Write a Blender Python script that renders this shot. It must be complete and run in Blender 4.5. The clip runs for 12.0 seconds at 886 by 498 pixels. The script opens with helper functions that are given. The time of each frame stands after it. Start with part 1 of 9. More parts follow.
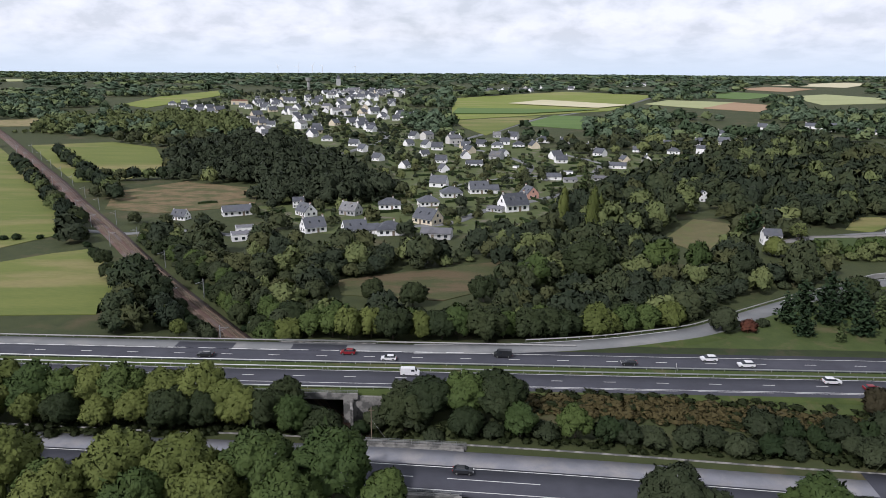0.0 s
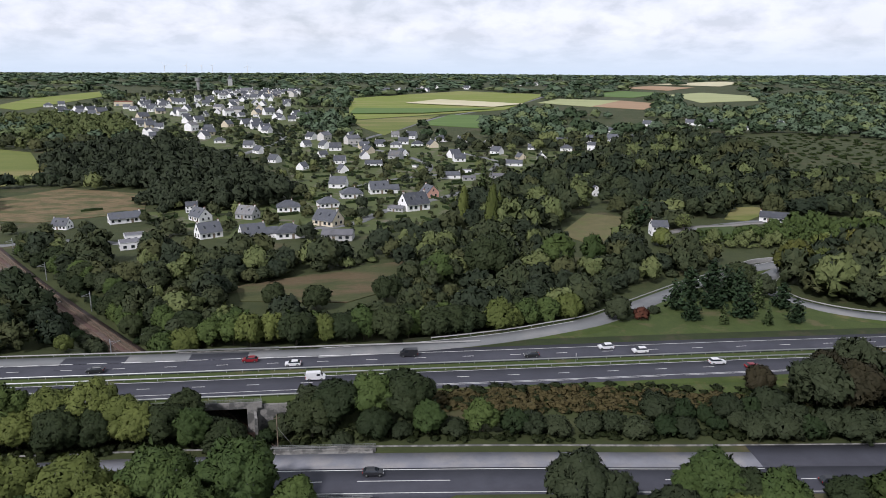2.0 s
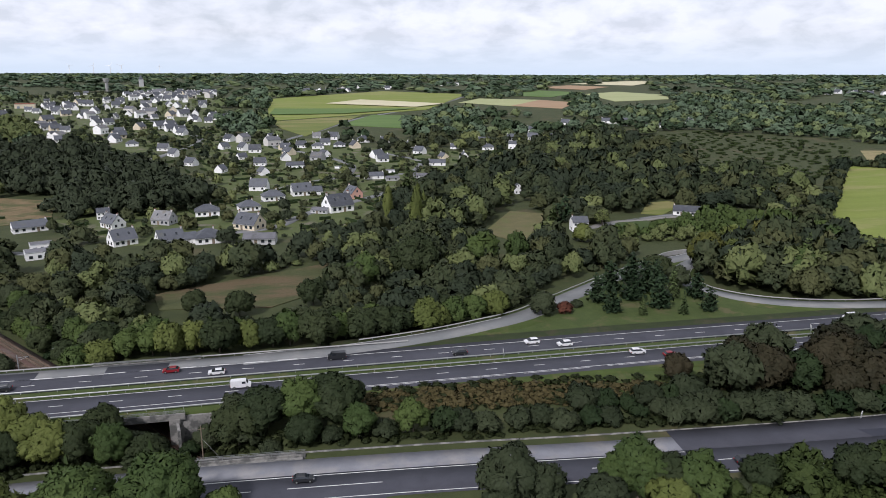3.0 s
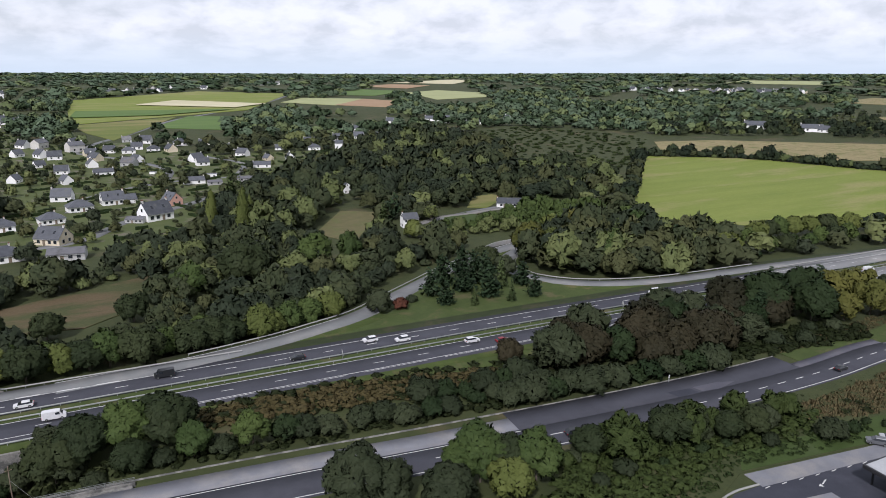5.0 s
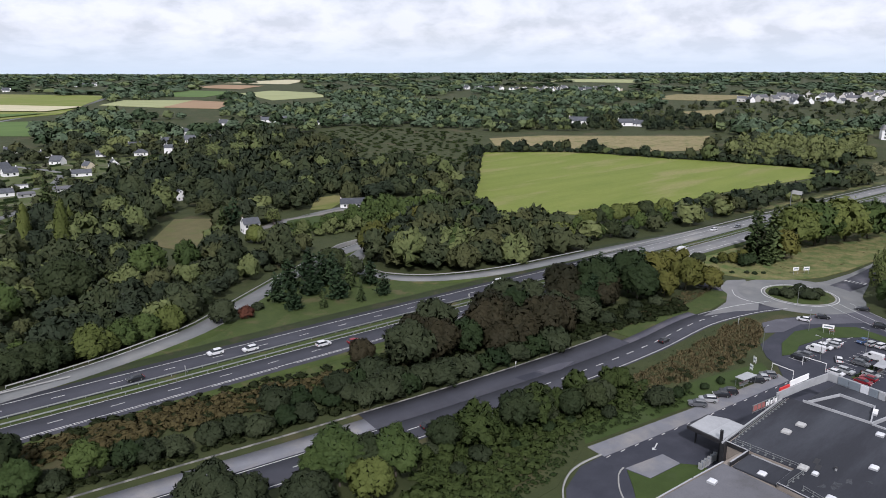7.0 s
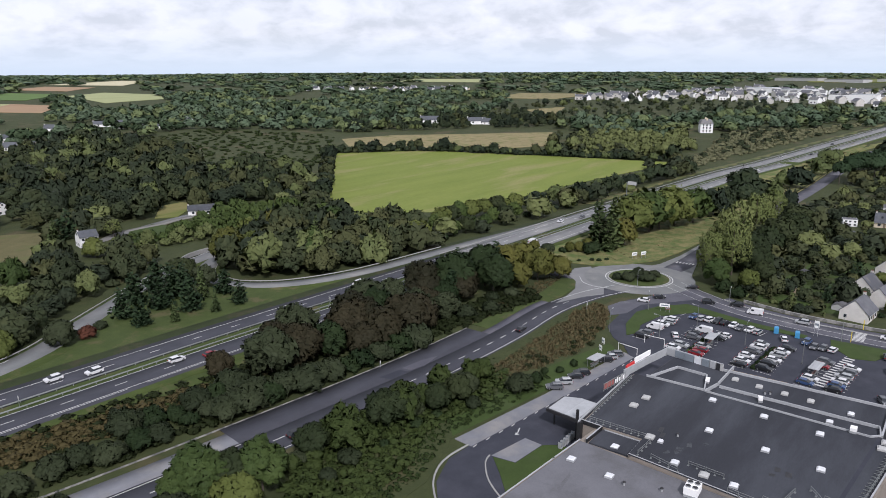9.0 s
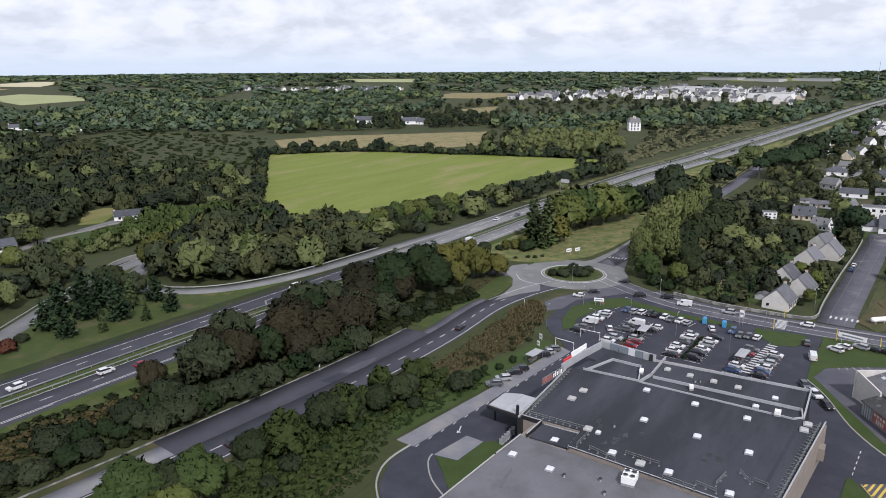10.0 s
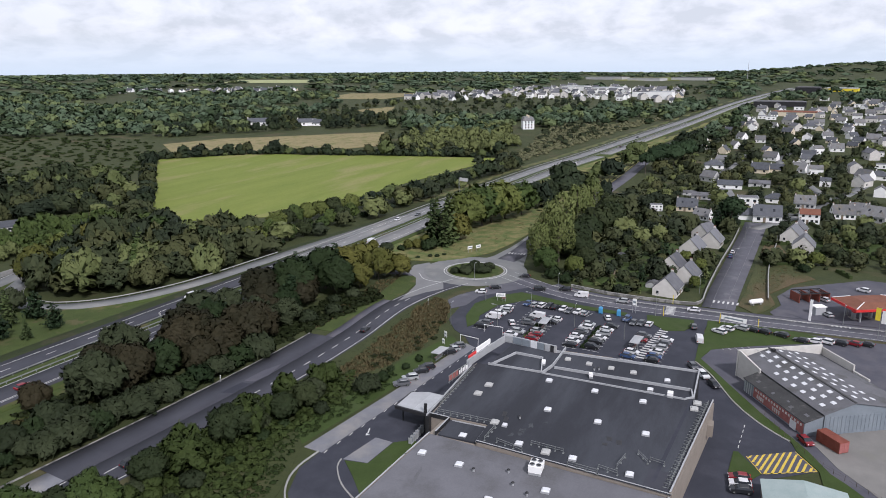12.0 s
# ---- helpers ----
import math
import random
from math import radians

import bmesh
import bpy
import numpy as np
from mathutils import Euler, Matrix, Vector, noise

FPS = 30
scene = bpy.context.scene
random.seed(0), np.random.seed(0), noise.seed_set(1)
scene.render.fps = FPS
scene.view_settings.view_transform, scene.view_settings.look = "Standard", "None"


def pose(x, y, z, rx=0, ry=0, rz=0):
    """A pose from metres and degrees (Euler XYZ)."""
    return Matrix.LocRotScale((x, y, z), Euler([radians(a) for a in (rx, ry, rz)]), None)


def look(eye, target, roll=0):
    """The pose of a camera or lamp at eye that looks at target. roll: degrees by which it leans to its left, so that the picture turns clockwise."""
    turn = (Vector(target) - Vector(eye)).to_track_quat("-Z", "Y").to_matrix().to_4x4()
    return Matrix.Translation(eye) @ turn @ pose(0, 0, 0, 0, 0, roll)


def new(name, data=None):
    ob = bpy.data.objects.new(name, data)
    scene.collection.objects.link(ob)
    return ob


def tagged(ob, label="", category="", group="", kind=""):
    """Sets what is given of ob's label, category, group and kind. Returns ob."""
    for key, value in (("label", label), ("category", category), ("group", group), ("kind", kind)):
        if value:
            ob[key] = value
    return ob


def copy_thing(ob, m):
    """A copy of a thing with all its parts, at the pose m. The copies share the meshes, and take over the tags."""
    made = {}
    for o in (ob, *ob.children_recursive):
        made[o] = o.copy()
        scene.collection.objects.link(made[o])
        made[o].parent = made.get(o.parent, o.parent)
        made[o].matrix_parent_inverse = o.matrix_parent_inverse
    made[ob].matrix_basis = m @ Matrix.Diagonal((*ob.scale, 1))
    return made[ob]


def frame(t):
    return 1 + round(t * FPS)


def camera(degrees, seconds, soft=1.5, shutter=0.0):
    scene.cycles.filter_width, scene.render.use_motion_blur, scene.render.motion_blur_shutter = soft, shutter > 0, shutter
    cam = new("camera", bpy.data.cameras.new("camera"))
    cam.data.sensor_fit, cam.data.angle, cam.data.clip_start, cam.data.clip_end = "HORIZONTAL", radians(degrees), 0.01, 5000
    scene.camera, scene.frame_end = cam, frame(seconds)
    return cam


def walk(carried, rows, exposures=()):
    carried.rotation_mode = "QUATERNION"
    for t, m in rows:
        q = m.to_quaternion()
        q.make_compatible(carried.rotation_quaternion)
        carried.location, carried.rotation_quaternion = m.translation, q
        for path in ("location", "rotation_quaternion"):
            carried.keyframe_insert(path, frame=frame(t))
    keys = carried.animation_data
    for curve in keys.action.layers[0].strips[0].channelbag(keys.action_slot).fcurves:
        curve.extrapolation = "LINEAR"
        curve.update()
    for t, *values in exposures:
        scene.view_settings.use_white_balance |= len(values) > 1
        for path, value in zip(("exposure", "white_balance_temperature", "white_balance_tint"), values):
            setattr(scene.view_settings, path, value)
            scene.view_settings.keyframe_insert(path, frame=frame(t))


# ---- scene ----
EYE = 77.0          # the drone hovers here and only turns
cam = camera(64.18, 12.0, soft=0.9)
TURNS = [           # seconds, heading clockwise, pitch, roll
    (0.0, 0.00, -14.14, 0.32), (0.5, 2.55, -14.15, 0.38), (1.0, 4.65, -14.15, 0.38), (1.5, 6.34, -14.13, 0.37),
    (2.0, 8.15, -14.12, 0.31), (2.5, 10.85, -14.10, 0.26), (3.0, 14.36, -14.09, 0.23), (5.0, 28.27, -14.12, 0.19),
    (5.5, 31.85, -14.12, 0.13), (6.0, 34.97, -14.13, 0.08), (6.5, 37.72, -14.14, 0.08), (7.0, 41.06, -14.12, 0.02),
    (9.0, 52.84, -14.12, -0.10), (9.5, 55.54, -14.11, -0.16), (10.0, 58.06, -14.13, -0.18), (10.5, 60.05, -14.13, -0.22),
    (11.0, 62.28, -14.13, -0.26), (11.5, 64.41, -14.13, -0.30), (12.0, 66.23, -14.14, -0.30),
]
walk(cam, [(t, pose(0, 0, EYE, 90 + p, 0, -a) @ pose(0, 0, 0, 0, 0, r)) for t, a, p, r in TURNS], [(0.0, -0.03, 5960, 18), (12.0, -0.03, 5960, 18)])

# ---- daylight: broken bright cloud, a veiled sun from the west-south-west ----
SUN_AZ, SUN_EL = -138.0, 43.0
scene.view_settings.exposure = 0.0
world = bpy.data.worlds.new("sky")
scene.world = world
world.use_nodes = True
wn, wl = world.node_tree.nodes, world.node_tree.links
wn.clear()


def wnode(kind, **values):
    n = wn.new(kind)
    for key, value in values.items():
        n.inputs[key].default_value = value
    return n


sky = wn.new("ShaderNodeTexSky")
sky.sky_type, sky.sun_disc = "NISHITA", False
sky.sun_elevation, sky.sun_rotation = radians(SUN_EL), radians(SUN_AZ)
sky.air_density, sky.dust_density = 1.0, 1.5
dim = wn.new("ShaderNodeVectorMath")
dim.operation = "SCALE"
dim.inputs["Scale"].default_value = 0.10
wl.new(sky.outputs["Color"], dim.inputs[0])
coord = wn.new("ShaderNodeTexCoord")
split = wn.new("ShaderNodeSeparateXYZ")
wl.new(coord.outputs["Generated"], split.inputs[0])
rise = wn.new("ShaderNodeMath")
rise.operation = "MAXIMUM"
rise.inputs[1].default_value = 0.0
wl.new(split.outputs["Z"], rise.inputs[0])
root = wn.new("ShaderNodeMath")           # cloud rows close up towards the horizon
root.operation = "POWER"
root.inputs[1].default_value = 0.62
wl.new(rise.outputs[0], root.inputs[0])
tall = wn.new("ShaderNodeMath")
tall.operation = "MULTIPLY"
tall.inputs[1].default_value = 1.25
wl.new(root.outputs[0], tall.inputs[0])
deck = wn.new("ShaderNodeCombineXYZ")
wl.new(split.outputs["X"], deck.inputs["X"])
wl.new(split.outputs["Y"], deck.inputs["Y"])
wl.new(tall.outputs[0], deck.inputs["Z"])
cells = wnode("ShaderNodeTexNoise", Scale=15.0, Detail=8.0, Roughness=0.54, Distortion=0.15)
wl.new(deck.outputs[0], cells.inputs["Vector"])
big = wnode("ShaderNodeTexNoise", Scale=2.6, Detail=4.0, Roughness=0.5)
wl.new(deck.outputs[0], big.inputs["Vector"])
tone = wn.new("ShaderNodeValToRGB")       # grey bellies to white tops
tone.color_ramp.elements[0].position, tone.color_ramp.elements[0].color = 0.38, (0.735, 0.775, 0.785, 1)
tone.color_ramp.elements[1].position, tone.color_ramp.elements[1].color = 0.62, (0.985, 1.005, 1.0, 1)
mid = tone.color_ramp.elements.new(0.5)
mid.color = (0.875, 0.905, 0.91, 1)
wl.new(cells.outputs["Fac"], tone.inputs["Fac"])
cover = wn.new("ShaderNodeValToRGB")
cover.color_ramp.elements[0].position, cover.color_ramp.elements[0].color = 0.26, (0.80, 0.80, 0.80, 1)
cover.color_ramp.elements[1].position, cover.color_ramp.elements[1].color = 0.48, (1, 1, 1, 1)
wl.new(big.outputs["Fac"], cover.inputs["Fac"])
mixsky = wn.new("ShaderNodeMix")
mixsky.data_type = "RGBA"
wl.new(cover.outputs["Color"], mixsky.inputs["Factor"])
wl.new(dim.outputs[0], mixsky.inputs["A"])
wl.new(tone.outputs["Color"], mixsky.inputs["B"])
low = wn.new("ShaderNodeMapRange")        # paler, bluer air low over the horizon
low.inputs["From Min"].default_value, low.inputs["From Max"].default_value = 0.0, 0.05
wl.new(split.outputs["Z"], low.inputs["Value"])
rim = wn.new("ShaderNodeMix")
rim.data_type = "RGBA"
rim.inputs["A"].default_value = (0.72, 0.82, 0.88, 1)
wl.new(low.outputs["Result"], rim.inputs["Factor"])
wl.new(mixsky.outputs["Result"], rim.inputs["B"])
thick = wn.new("ShaderNodeMapRange")      # the deck is greyed overhead, out of view, to weaken the fill light
thick.inputs["From Min"].default_value, thick.inputs["From Max"].default_value = 0.10, 0.45
thick.inputs["To Min"].default_value, thick.inputs["To Max"].default_value = 1.0, 0.72
wl.new(split.outputs["Z"], thick.inputs["Value"])
shade = wn.new("ShaderNodeVectorMath")
shade.operation = "SCALE"
wl.new(rim.outputs["Result"], shade.inputs[0])
wl.new(thick.outputs["Result"], shade.inputs["Scale"])
back = wnode("ShaderNodeBackground", Strength=1.0)
wl.new(shade.outputs[0], back.inputs["Color"])
wl.new(back.outputs[0], wn.new("ShaderNodeOutputWorld").inputs["Surface"])

sun = new("sun", bpy.data.lights.new("sun", "SUN"))
sun.data.energy, sun.data.angle, sun.data.color = 3.4, radians(4.0), (1.0, 0.955, 0.88)
sx, sy = math.sin(radians(SUN_AZ)) * math.cos(radians(SUN_EL)), math.cos(radians(SUN_AZ)) * math.cos(radians(SUN_EL))
sun.matrix_world = look((200 * sx, 200 * sy, 300), (200 * sx - sx, 200 * sy - sy, 300 - math.sin(radians(SUN_EL))))


# ---- materials ----
def surface(name, dark, light, size=1.0, fine=0.05, rough=0.8, metal=0.0, bump=0.3, depth=0.02, island=0.0, objrand=0.0,
            patches=None, patch_size=20.0, patch_at=0.5, streak=None, spec=0.3, soft=0.06):
    """A surface whose colour wanders between two tones at two sizes (metres), with an optional second patch colour and fine relief."""
    m = bpy.data.materials.new(name)
    m.use_nodes = True
    n, l = m.node_tree.nodes, m.node_tree.links
    b = n["Principled BSDF"]
    b.inputs["Roughness"].default_value, b.inputs["Metallic"].default_value = rough, metal
    b.inputs["Specular IOR Level"].default_value = spec
    geo = n.new("ShaderNodeNewGeometry")
    vec = geo.outputs["Position"]
    if streak:
        mp = n.new("ShaderNodeMapping")
        mp.inputs["Rotation"].default_value = (0, 0, radians(streak[0]))
        mp.inputs["Scale"].default_value = (1.0 / streak[1], 1, 1)
        l.new(vec, mp.inputs["Vector"])
        vec = mp.outputs["Vector"]

    def tex(width, detail):
        t = n.new("ShaderNodeTexNoise")
        t.inputs["Scale"].default_value, t.inputs["Detail"].default_value, t.inputs["Roughness"].default_value = 1.0 / width, detail, 0.6
        l.new(vec, t.inputs["Vector"])
        return t.outputs["Fac"]

    def math_node(op, a, c):
        q = n.new("ShaderNodeMath")
        q.operation = op
        for i, v in enumerate((a, c)):
            if isinstance(v, (int, float)):
                q.inputs[i].default_value = v
            else:
                l.new(v, q.inputs[i])
        return q.outputs[0]

    coarse, grain = tex(size, 4), tex(fine, 2)
    fac = math_node("ADD", math_node("MULTIPLY", coarse, 0.62), math_node("MULTIPLY", grain, 0.38))
    if island:
        fac = math_node("ADD", fac, math_node("MULTIPLY", math_node("SUBTRACT", geo.outputs["Random Per Island"], 0.5), island))
    if objrand:
        info = n.new("ShaderNodeObjectInfo")
        fac = math_node("ADD", fac, math_node("MULTIPLY", math_node("SUBTRACT", info.outputs["Random"], 0.5), objrand))
    ramp = n.new("ShaderNodeMapRange")
    ramp.inputs["From Min"].default_value, ramp.inputs["From Max"].default_value = 0.3, 0.7
    l.new(fac, ramp.inputs["Value"])
    mix = n.new("ShaderNodeMix")
    mix.data_type = "RGBA"
    mix.inputs["A"].default_value, mix.inputs["B"].default_value = (*dark, 1), (*light, 1)
    l.new(ramp.outputs["Result"], mix.inputs["Factor"])
    colour = mix.outputs["Result"]
    if patches:
        pr = n.new("ShaderNodeMapRange")
        pr.inputs["From Min"].default_value, pr.inputs["From Max"].default_value = patch_at - soft, patch_at + soft
        l.new(tex(patch_size, 5), pr.inputs["Value"])
        second = n.new("ShaderNodeMix")
        second.data_type = "RGBA"
        l.new(pr.outputs["Result"], second.inputs["Factor"])
        l.new(colour, second.inputs["A"])
        tint = n.new("ShaderNodeMix")
        tint.data_type = "RGBA"
        tint.inputs["A"].default_value = (*[0.75 * c for c in patches], 1)
        tint.inputs["B"].default_value = (*[1.2 * c for c in patches], 1)
        l.new(grain, tint.inputs["Factor"])
        l.new(tint.outputs["Result"], second.inputs["B"])
        colour = second.outputs["Result"]
    l.new(colour, b.inputs["Base Color"])
    if bump:
        bp = n.new("ShaderNodeBump")
        bp.inputs["Strength"].default_value, bp.inputs["Distance"].default_value = bump, depth
        l.new(grain, bp.inputs["Height"])
        l.new(bp.outputs["Normal"], b.inputs["Normal"])
    return m


def leafage(name, dark, light, size=7.0, rough=0.65, leaf=0.17, ragged=0.55):
    """Leaf sprays: tones differ from spray to spray and tree to tree; each spray has a rounded, ragged outline of leaves."""
    m = surface(name, dark, light, size=size, fine=leaf, rough=rough, bump=0.5, depth=0.5 * leaf, island=0.13, objrand=0.42, spec=0.08)
    if not ragged:
        return m
    n, l = m.node_tree.nodes, m.node_tree.links
    at = n.new("ShaderNodeUVMap")
    at.uv_map = "spray"
    off = n.new("ShaderNodeVectorMath")
    off.operation = "DISTANCE"
    off.inputs[1].default_value = (0.5, 0.5, 0.0)
    l.new(at.outputs["UV"], off.inputs[0])
    geo = n.new("ShaderNodeNewGeometry")
    t = n.new("ShaderNodeTexNoise")
    t.inputs["Scale"].default_value, t.inputs["Detail"].default_value = 1.0 / (leaf * 1.6), 2.0
    l.new(geo.outputs["Position"], t.inputs["Vector"])
    edge = n.new("ShaderNodeMath")
    edge.operation = "MULTIPLY_ADD"
    edge.inputs[1].default_value = 0.9
    l.new(t.outputs["Fac"], edge.inputs[0])
    l.new(off.outputs["Value"], edge.inputs[2])
    cut = n.new("ShaderNodeMath")
    cut.operation = "LESS_THAN"
    cut.inputs[1].default_value = ragged + 0.40
    l.new(edge.outputs[0], cut.inputs[0])
    l.new(cut.outputs[0], n["Principled BSDF"].inputs["Alpha"])
    return m


M = {}
M["grass"] = surface("rough_grass", (0.025, 0.035, 0.011), (0.055, 0.064, 0.021), 6, 0.35, 0.9, bump=0.6, depth=0.15, patches=(0.076, 0.066, 0.032), patch_size=26, patch_at=0.62)
M["lawn"] = surface("mown_lawn", (0.028, 0.047, 0.009), (0.048, 0.076, 0.017), 5, 0.3, 0.9, bump=0.4, depth=0.05, patches=(0.046, 0.067, 0.020), patch_size=9, patch_at=0.6)
M["verge"] = surface("verge_grass", (0.032, 0.050, 0.011), (0.062, 0.084, 0.021), 4, 0.25, 0.9, bump=0.5, depth=0.08, patches=(0.088, 0.084, 0.036), patch_size=7, patch_at=0.6)
M["field"] = surface("meadow_field", (0.125, 0.165, 0.026), (0.19, 0.22, 0.045), 14, 0.8, 0.9, bump=0.3, depth=0.1, patches=(0.22, 0.215, 0.075), patch_size=22, patch_at=0.58, streak=(25, 5.0))
M["pasture"] = surface("pasture_field", (0.09, 0.12, 0.025), (0.15, 0.165, 0.04), 16, 0.7, 0.9, bump=0.3, depth=0.1, patches=(0.20, 0.18, 0.07), patch_size=35, patch_at=0.56, streak=(-50, 4.0))
M["crop"] = surface("young_crop_field", (0.07, 0.125, 0.03), (0.11, 0.17, 0.045), 20, 1.5, 0.9, bump=0.3, streak=(10, 6.0))
M["stubble"] = surface("pale_stubble_field", (0.42, 0.39, 0.25), (0.58, 0.53, 0.36), 20, 1.5, 0.9, bump=0.3, streak=(12, 6.0))
M["palegreen"] = surface("pale_green_field", (0.25, 0.28, 0.13), (0.36, 0.37, 0.19), 20, 1.5, 0.9, bump=0.3, streak=(12, 6.0))
M["soil"] = surface("bare_soil_field", (0.26, 0.17, 0.10), (0.36, 0.25, 0.155), 20, 1.2, 0.95, bump=0.4, streak=(12, 6.0))
M["heath"] = surface("dry_bracken_field", (0.095, 0.072, 0.036), (0.205, 0.150, 0.080), 4, 0.5, 0.95, bump=0.7, depth=0.3, patches=(0.075, 0.08, 0.03), patch_size=9, patch_at=0.52, streak=(15, 1.8))
M["moor"] = surface("wet_meadow", (0.035, 0.045, 0.016), (0.075, 0.08, 0.03), 7, 0.5, 0.95, bump=0.7, depth=0.3, patches=(0.105, 0.078, 0.042), patch_size=16, patch_at=0.5, streak=(15, 2.5))
M["paddock"] = surface("faded_paddock", (0.085, 0.080, 0.034), (0.140, 0.125, 0.056), 6, 0.4, 0.95, bump=0.5, depth=0.15, patches=(0.105, 0.112, 0.04), patch_size=10, patch_at=0.58)
M["hay"] = surface("dry_grass", (0.17, 0.145, 0.07), (0.28, 0.235, 0.12), 5, 0.4, 0.95, bump=0.6, depth=0.2, patches=(0.13, 0.14, 0.045), patch_size=11, patch_at=0.58)
M["asphalt"] = surface("road_asphalt", (0.040, 0.041, 0.051), (0.058, 0.060, 0.074), 5, 0.06, 0.85, bump=0.25, depth=0.01, patches=(0.067, 0.068, 0.082), patch_size=14, patch_at=0.62, soft=0.12)
M["oldasphalt"] = surface("worn_asphalt", (0.062, 0.062, 0.079), (0.096, 0.096, 0.116), 6, 0.08, 0.9, bump=0.25, depth=0.01, patches=(0.122, 0.116, 0.129), patch_size=9, patch_at=0.6, soft=0.15)
M["concrete"] = surface("pale_worn_paving", (0.139, 0.142, 0.159), (0.205, 0.210, 0.231), 5, 0.15, 0.9, bump=0.25, depth=0.01, patches=(0.277, 0.263, 0.245), patch_size=8, patch_at=0.6, soft=0.15)
M["ramp"] = surface("ramp_asphalt", (0.135, 0.14, 0.142), (0.19, 0.195, 0.195), 8, 0.1, 0.9, bump=0.2, depth=0.01, patches=(0.24, 0.235, 0.225), patch_size=12, patch_at=0.62, soft=0.12)
M["lot"] = surface("car_park_asphalt", (0.028, 0.031, 0.042), (0.046, 0.048, 0.063), 6, 0.07, 0.85, bump=0.2, depth=0.01, patches=(0.058, 0.059, 0.076), patch_size=10, patch_at=0.6, soft=0.12)
M["street"] = surface("street_asphalt", (0.075, 0.075, 0.090), (0.115, 0.115, 0.134), 5, 0.08, 0.9, bump=0.2, depth=0.01, patches=(0.140, 0.137, 0.151), patch_size=7, patch_at=0.6)
# pale asphalt; on the far highway its paleness is painted sunlight
M["pale_sunlit_road"] = surface("pale_highway_asphalt", (0.156, 0.158, 0.162), (0.216, 0.218, 0.221), 8, 0.1, 0.9, bump=0.2, depth=0.01, patches=(0.252, 0.248, 0.240), patch_size=25, patch_at=0.6, soft=0.12)
M["yard"] = surface("pale_yard_gravel", (0.162, 0.157, 0.149), (0.230, 0.221, 0.208), 5, 0.15, 0.95, bump=0.3, patches=(0.187, 0.183, 0.162), patch_size=8, patch_at=0.6)
M["paint"] = surface("road_paint", (0.440, 0.440, 0.432), (0.624, 0.624, 0.608), 1.5, 0.1, 0.7, bump=0.1)
M["yellow"] = surface("yellow_paint", (0.5, 0.36, 0.05), (0.68, 0.50, 0.09), 1.5, 0.1, 0.7, bump=0.1)
M["kerb"] = surface("kerb_stone", (0.24, 0.24, 0.23), (0.36, 0.355, 0.345), 1.0, 0.1, 0.9, bump=0.2)
M["galv"] = surface("galvanised_steel", (0.223, 0.236, 0.229), (0.322, 0.335, 0.329), 2.0, 0.2, 0.45, metal=0.6, bump=0.1)
M["steel"] = surface("painted_steel_grey", (0.30, 0.31, 0.32), (0.42, 0.43, 0.44), 2.0, 0.2, 0.5, metal=0.2, bump=0.1)
M["rail"] = surface("rusty_rail", (0.13, 0.075, 0.05), (0.24, 0.16, 0.12), 2.0, 0.2, 0.55, metal=0.5, bump=0.1)
M["ballast"] = surface("rusty_ballast", (0.076, 0.047, 0.038), (0.144, 0.092, 0.075), 2.5, 0.2, 0.95, bump=0.8, depth=0.08, patches=(0.121, 0.099, 0.089), patch_size=10)
M["bridge"] = surface("weathered_concrete", (0.17, 0.165, 0.155), (0.30, 0.29, 0.27), 2.5, 0.2, 0.9, bump=0.3, depth=0.02, patches=(0.10, 0.10, 0.095), patch_size=2.5)
M["white"] = surface("white_render", (0.777, 0.771, 0.756), (0.899, 0.894, 0.879), 3.0, 0.15, 0.85, bump=0.1, objrand=0.3, depth=0.005)
M["cream"] = surface("cream_render", (0.55, 0.48, 0.36), (0.70, 0.62, 0.48), 2.0, 0.15, 0.9, bump=0.15, objrand=0.3, depth=0.005)
M["stone"] = surface("grey_render", (0.36, 0.36, 0.36), (0.50, 0.50, 0.49), 2.0, 0.15, 0.9, bump=0.2, objrand=0.3)
M["pink"] = surface("salmon_render", (0.52, 0.30, 0.23), (0.64, 0.38, 0.30), 2.0, 0.15, 0.9, bump=0.15)
M["slate"] = surface("slate_roof", (0.047, 0.051, 0.061), (0.098, 0.104, 0.119), 2.2, 0.18, 0.55, bump=0.5, depth=0.03, objrand=0.35, patches=(0.102, 0.106, 0.098), patch_size=3.5, patch_at=0.63, spec=0.4)
M["oldslate"] = surface("lichened_slate_roof", (0.111, 0.112, 0.117), (0.200, 0.200, 0.203), 2.2, 0.18, 0.7, bump=0.5, depth=0.03, objrand=0.35, patches=(0.145, 0.132, 0.108), patch_size=3.0, patch_at=0.6)
M["tile"] = surface("red_tile_roof", (0.128, 0.053, 0.034), (0.203, 0.086, 0.056), 2.0, 0.2, 0.8, bump=0.5, depth=0.04, objrand=0.3)
M["zinc"] = surface("zinc_trim", (0.40, 0.41, 0.42), (0.56, 0.57, 0.58), 2.0, 0.2, 0.45, metal=0.4, bump=0.1)
M["membrane"] = surface("dark_bitumen_roof", (0.025, 0.027, 0.033), (0.037, 0.039, 0.050), 9, 0.2, 0.8, bump=0.2, depth=0.01, patches=(0.061, 0.066, 0.078), patch_size=9, patch_at=0.57, soft=0.14, streak=(90, 5.0))
M["scuff"] = surface("chalky_bitumen", (0.040, 0.043, 0.050), (0.085, 0.090, 0.098), 1.2, 0.15, 0.85, bump=0.2, depth=0.01, patches=(0.032, 0.034, 0.041), patch_size=0.8, patch_at=0.52, soft=0.1)
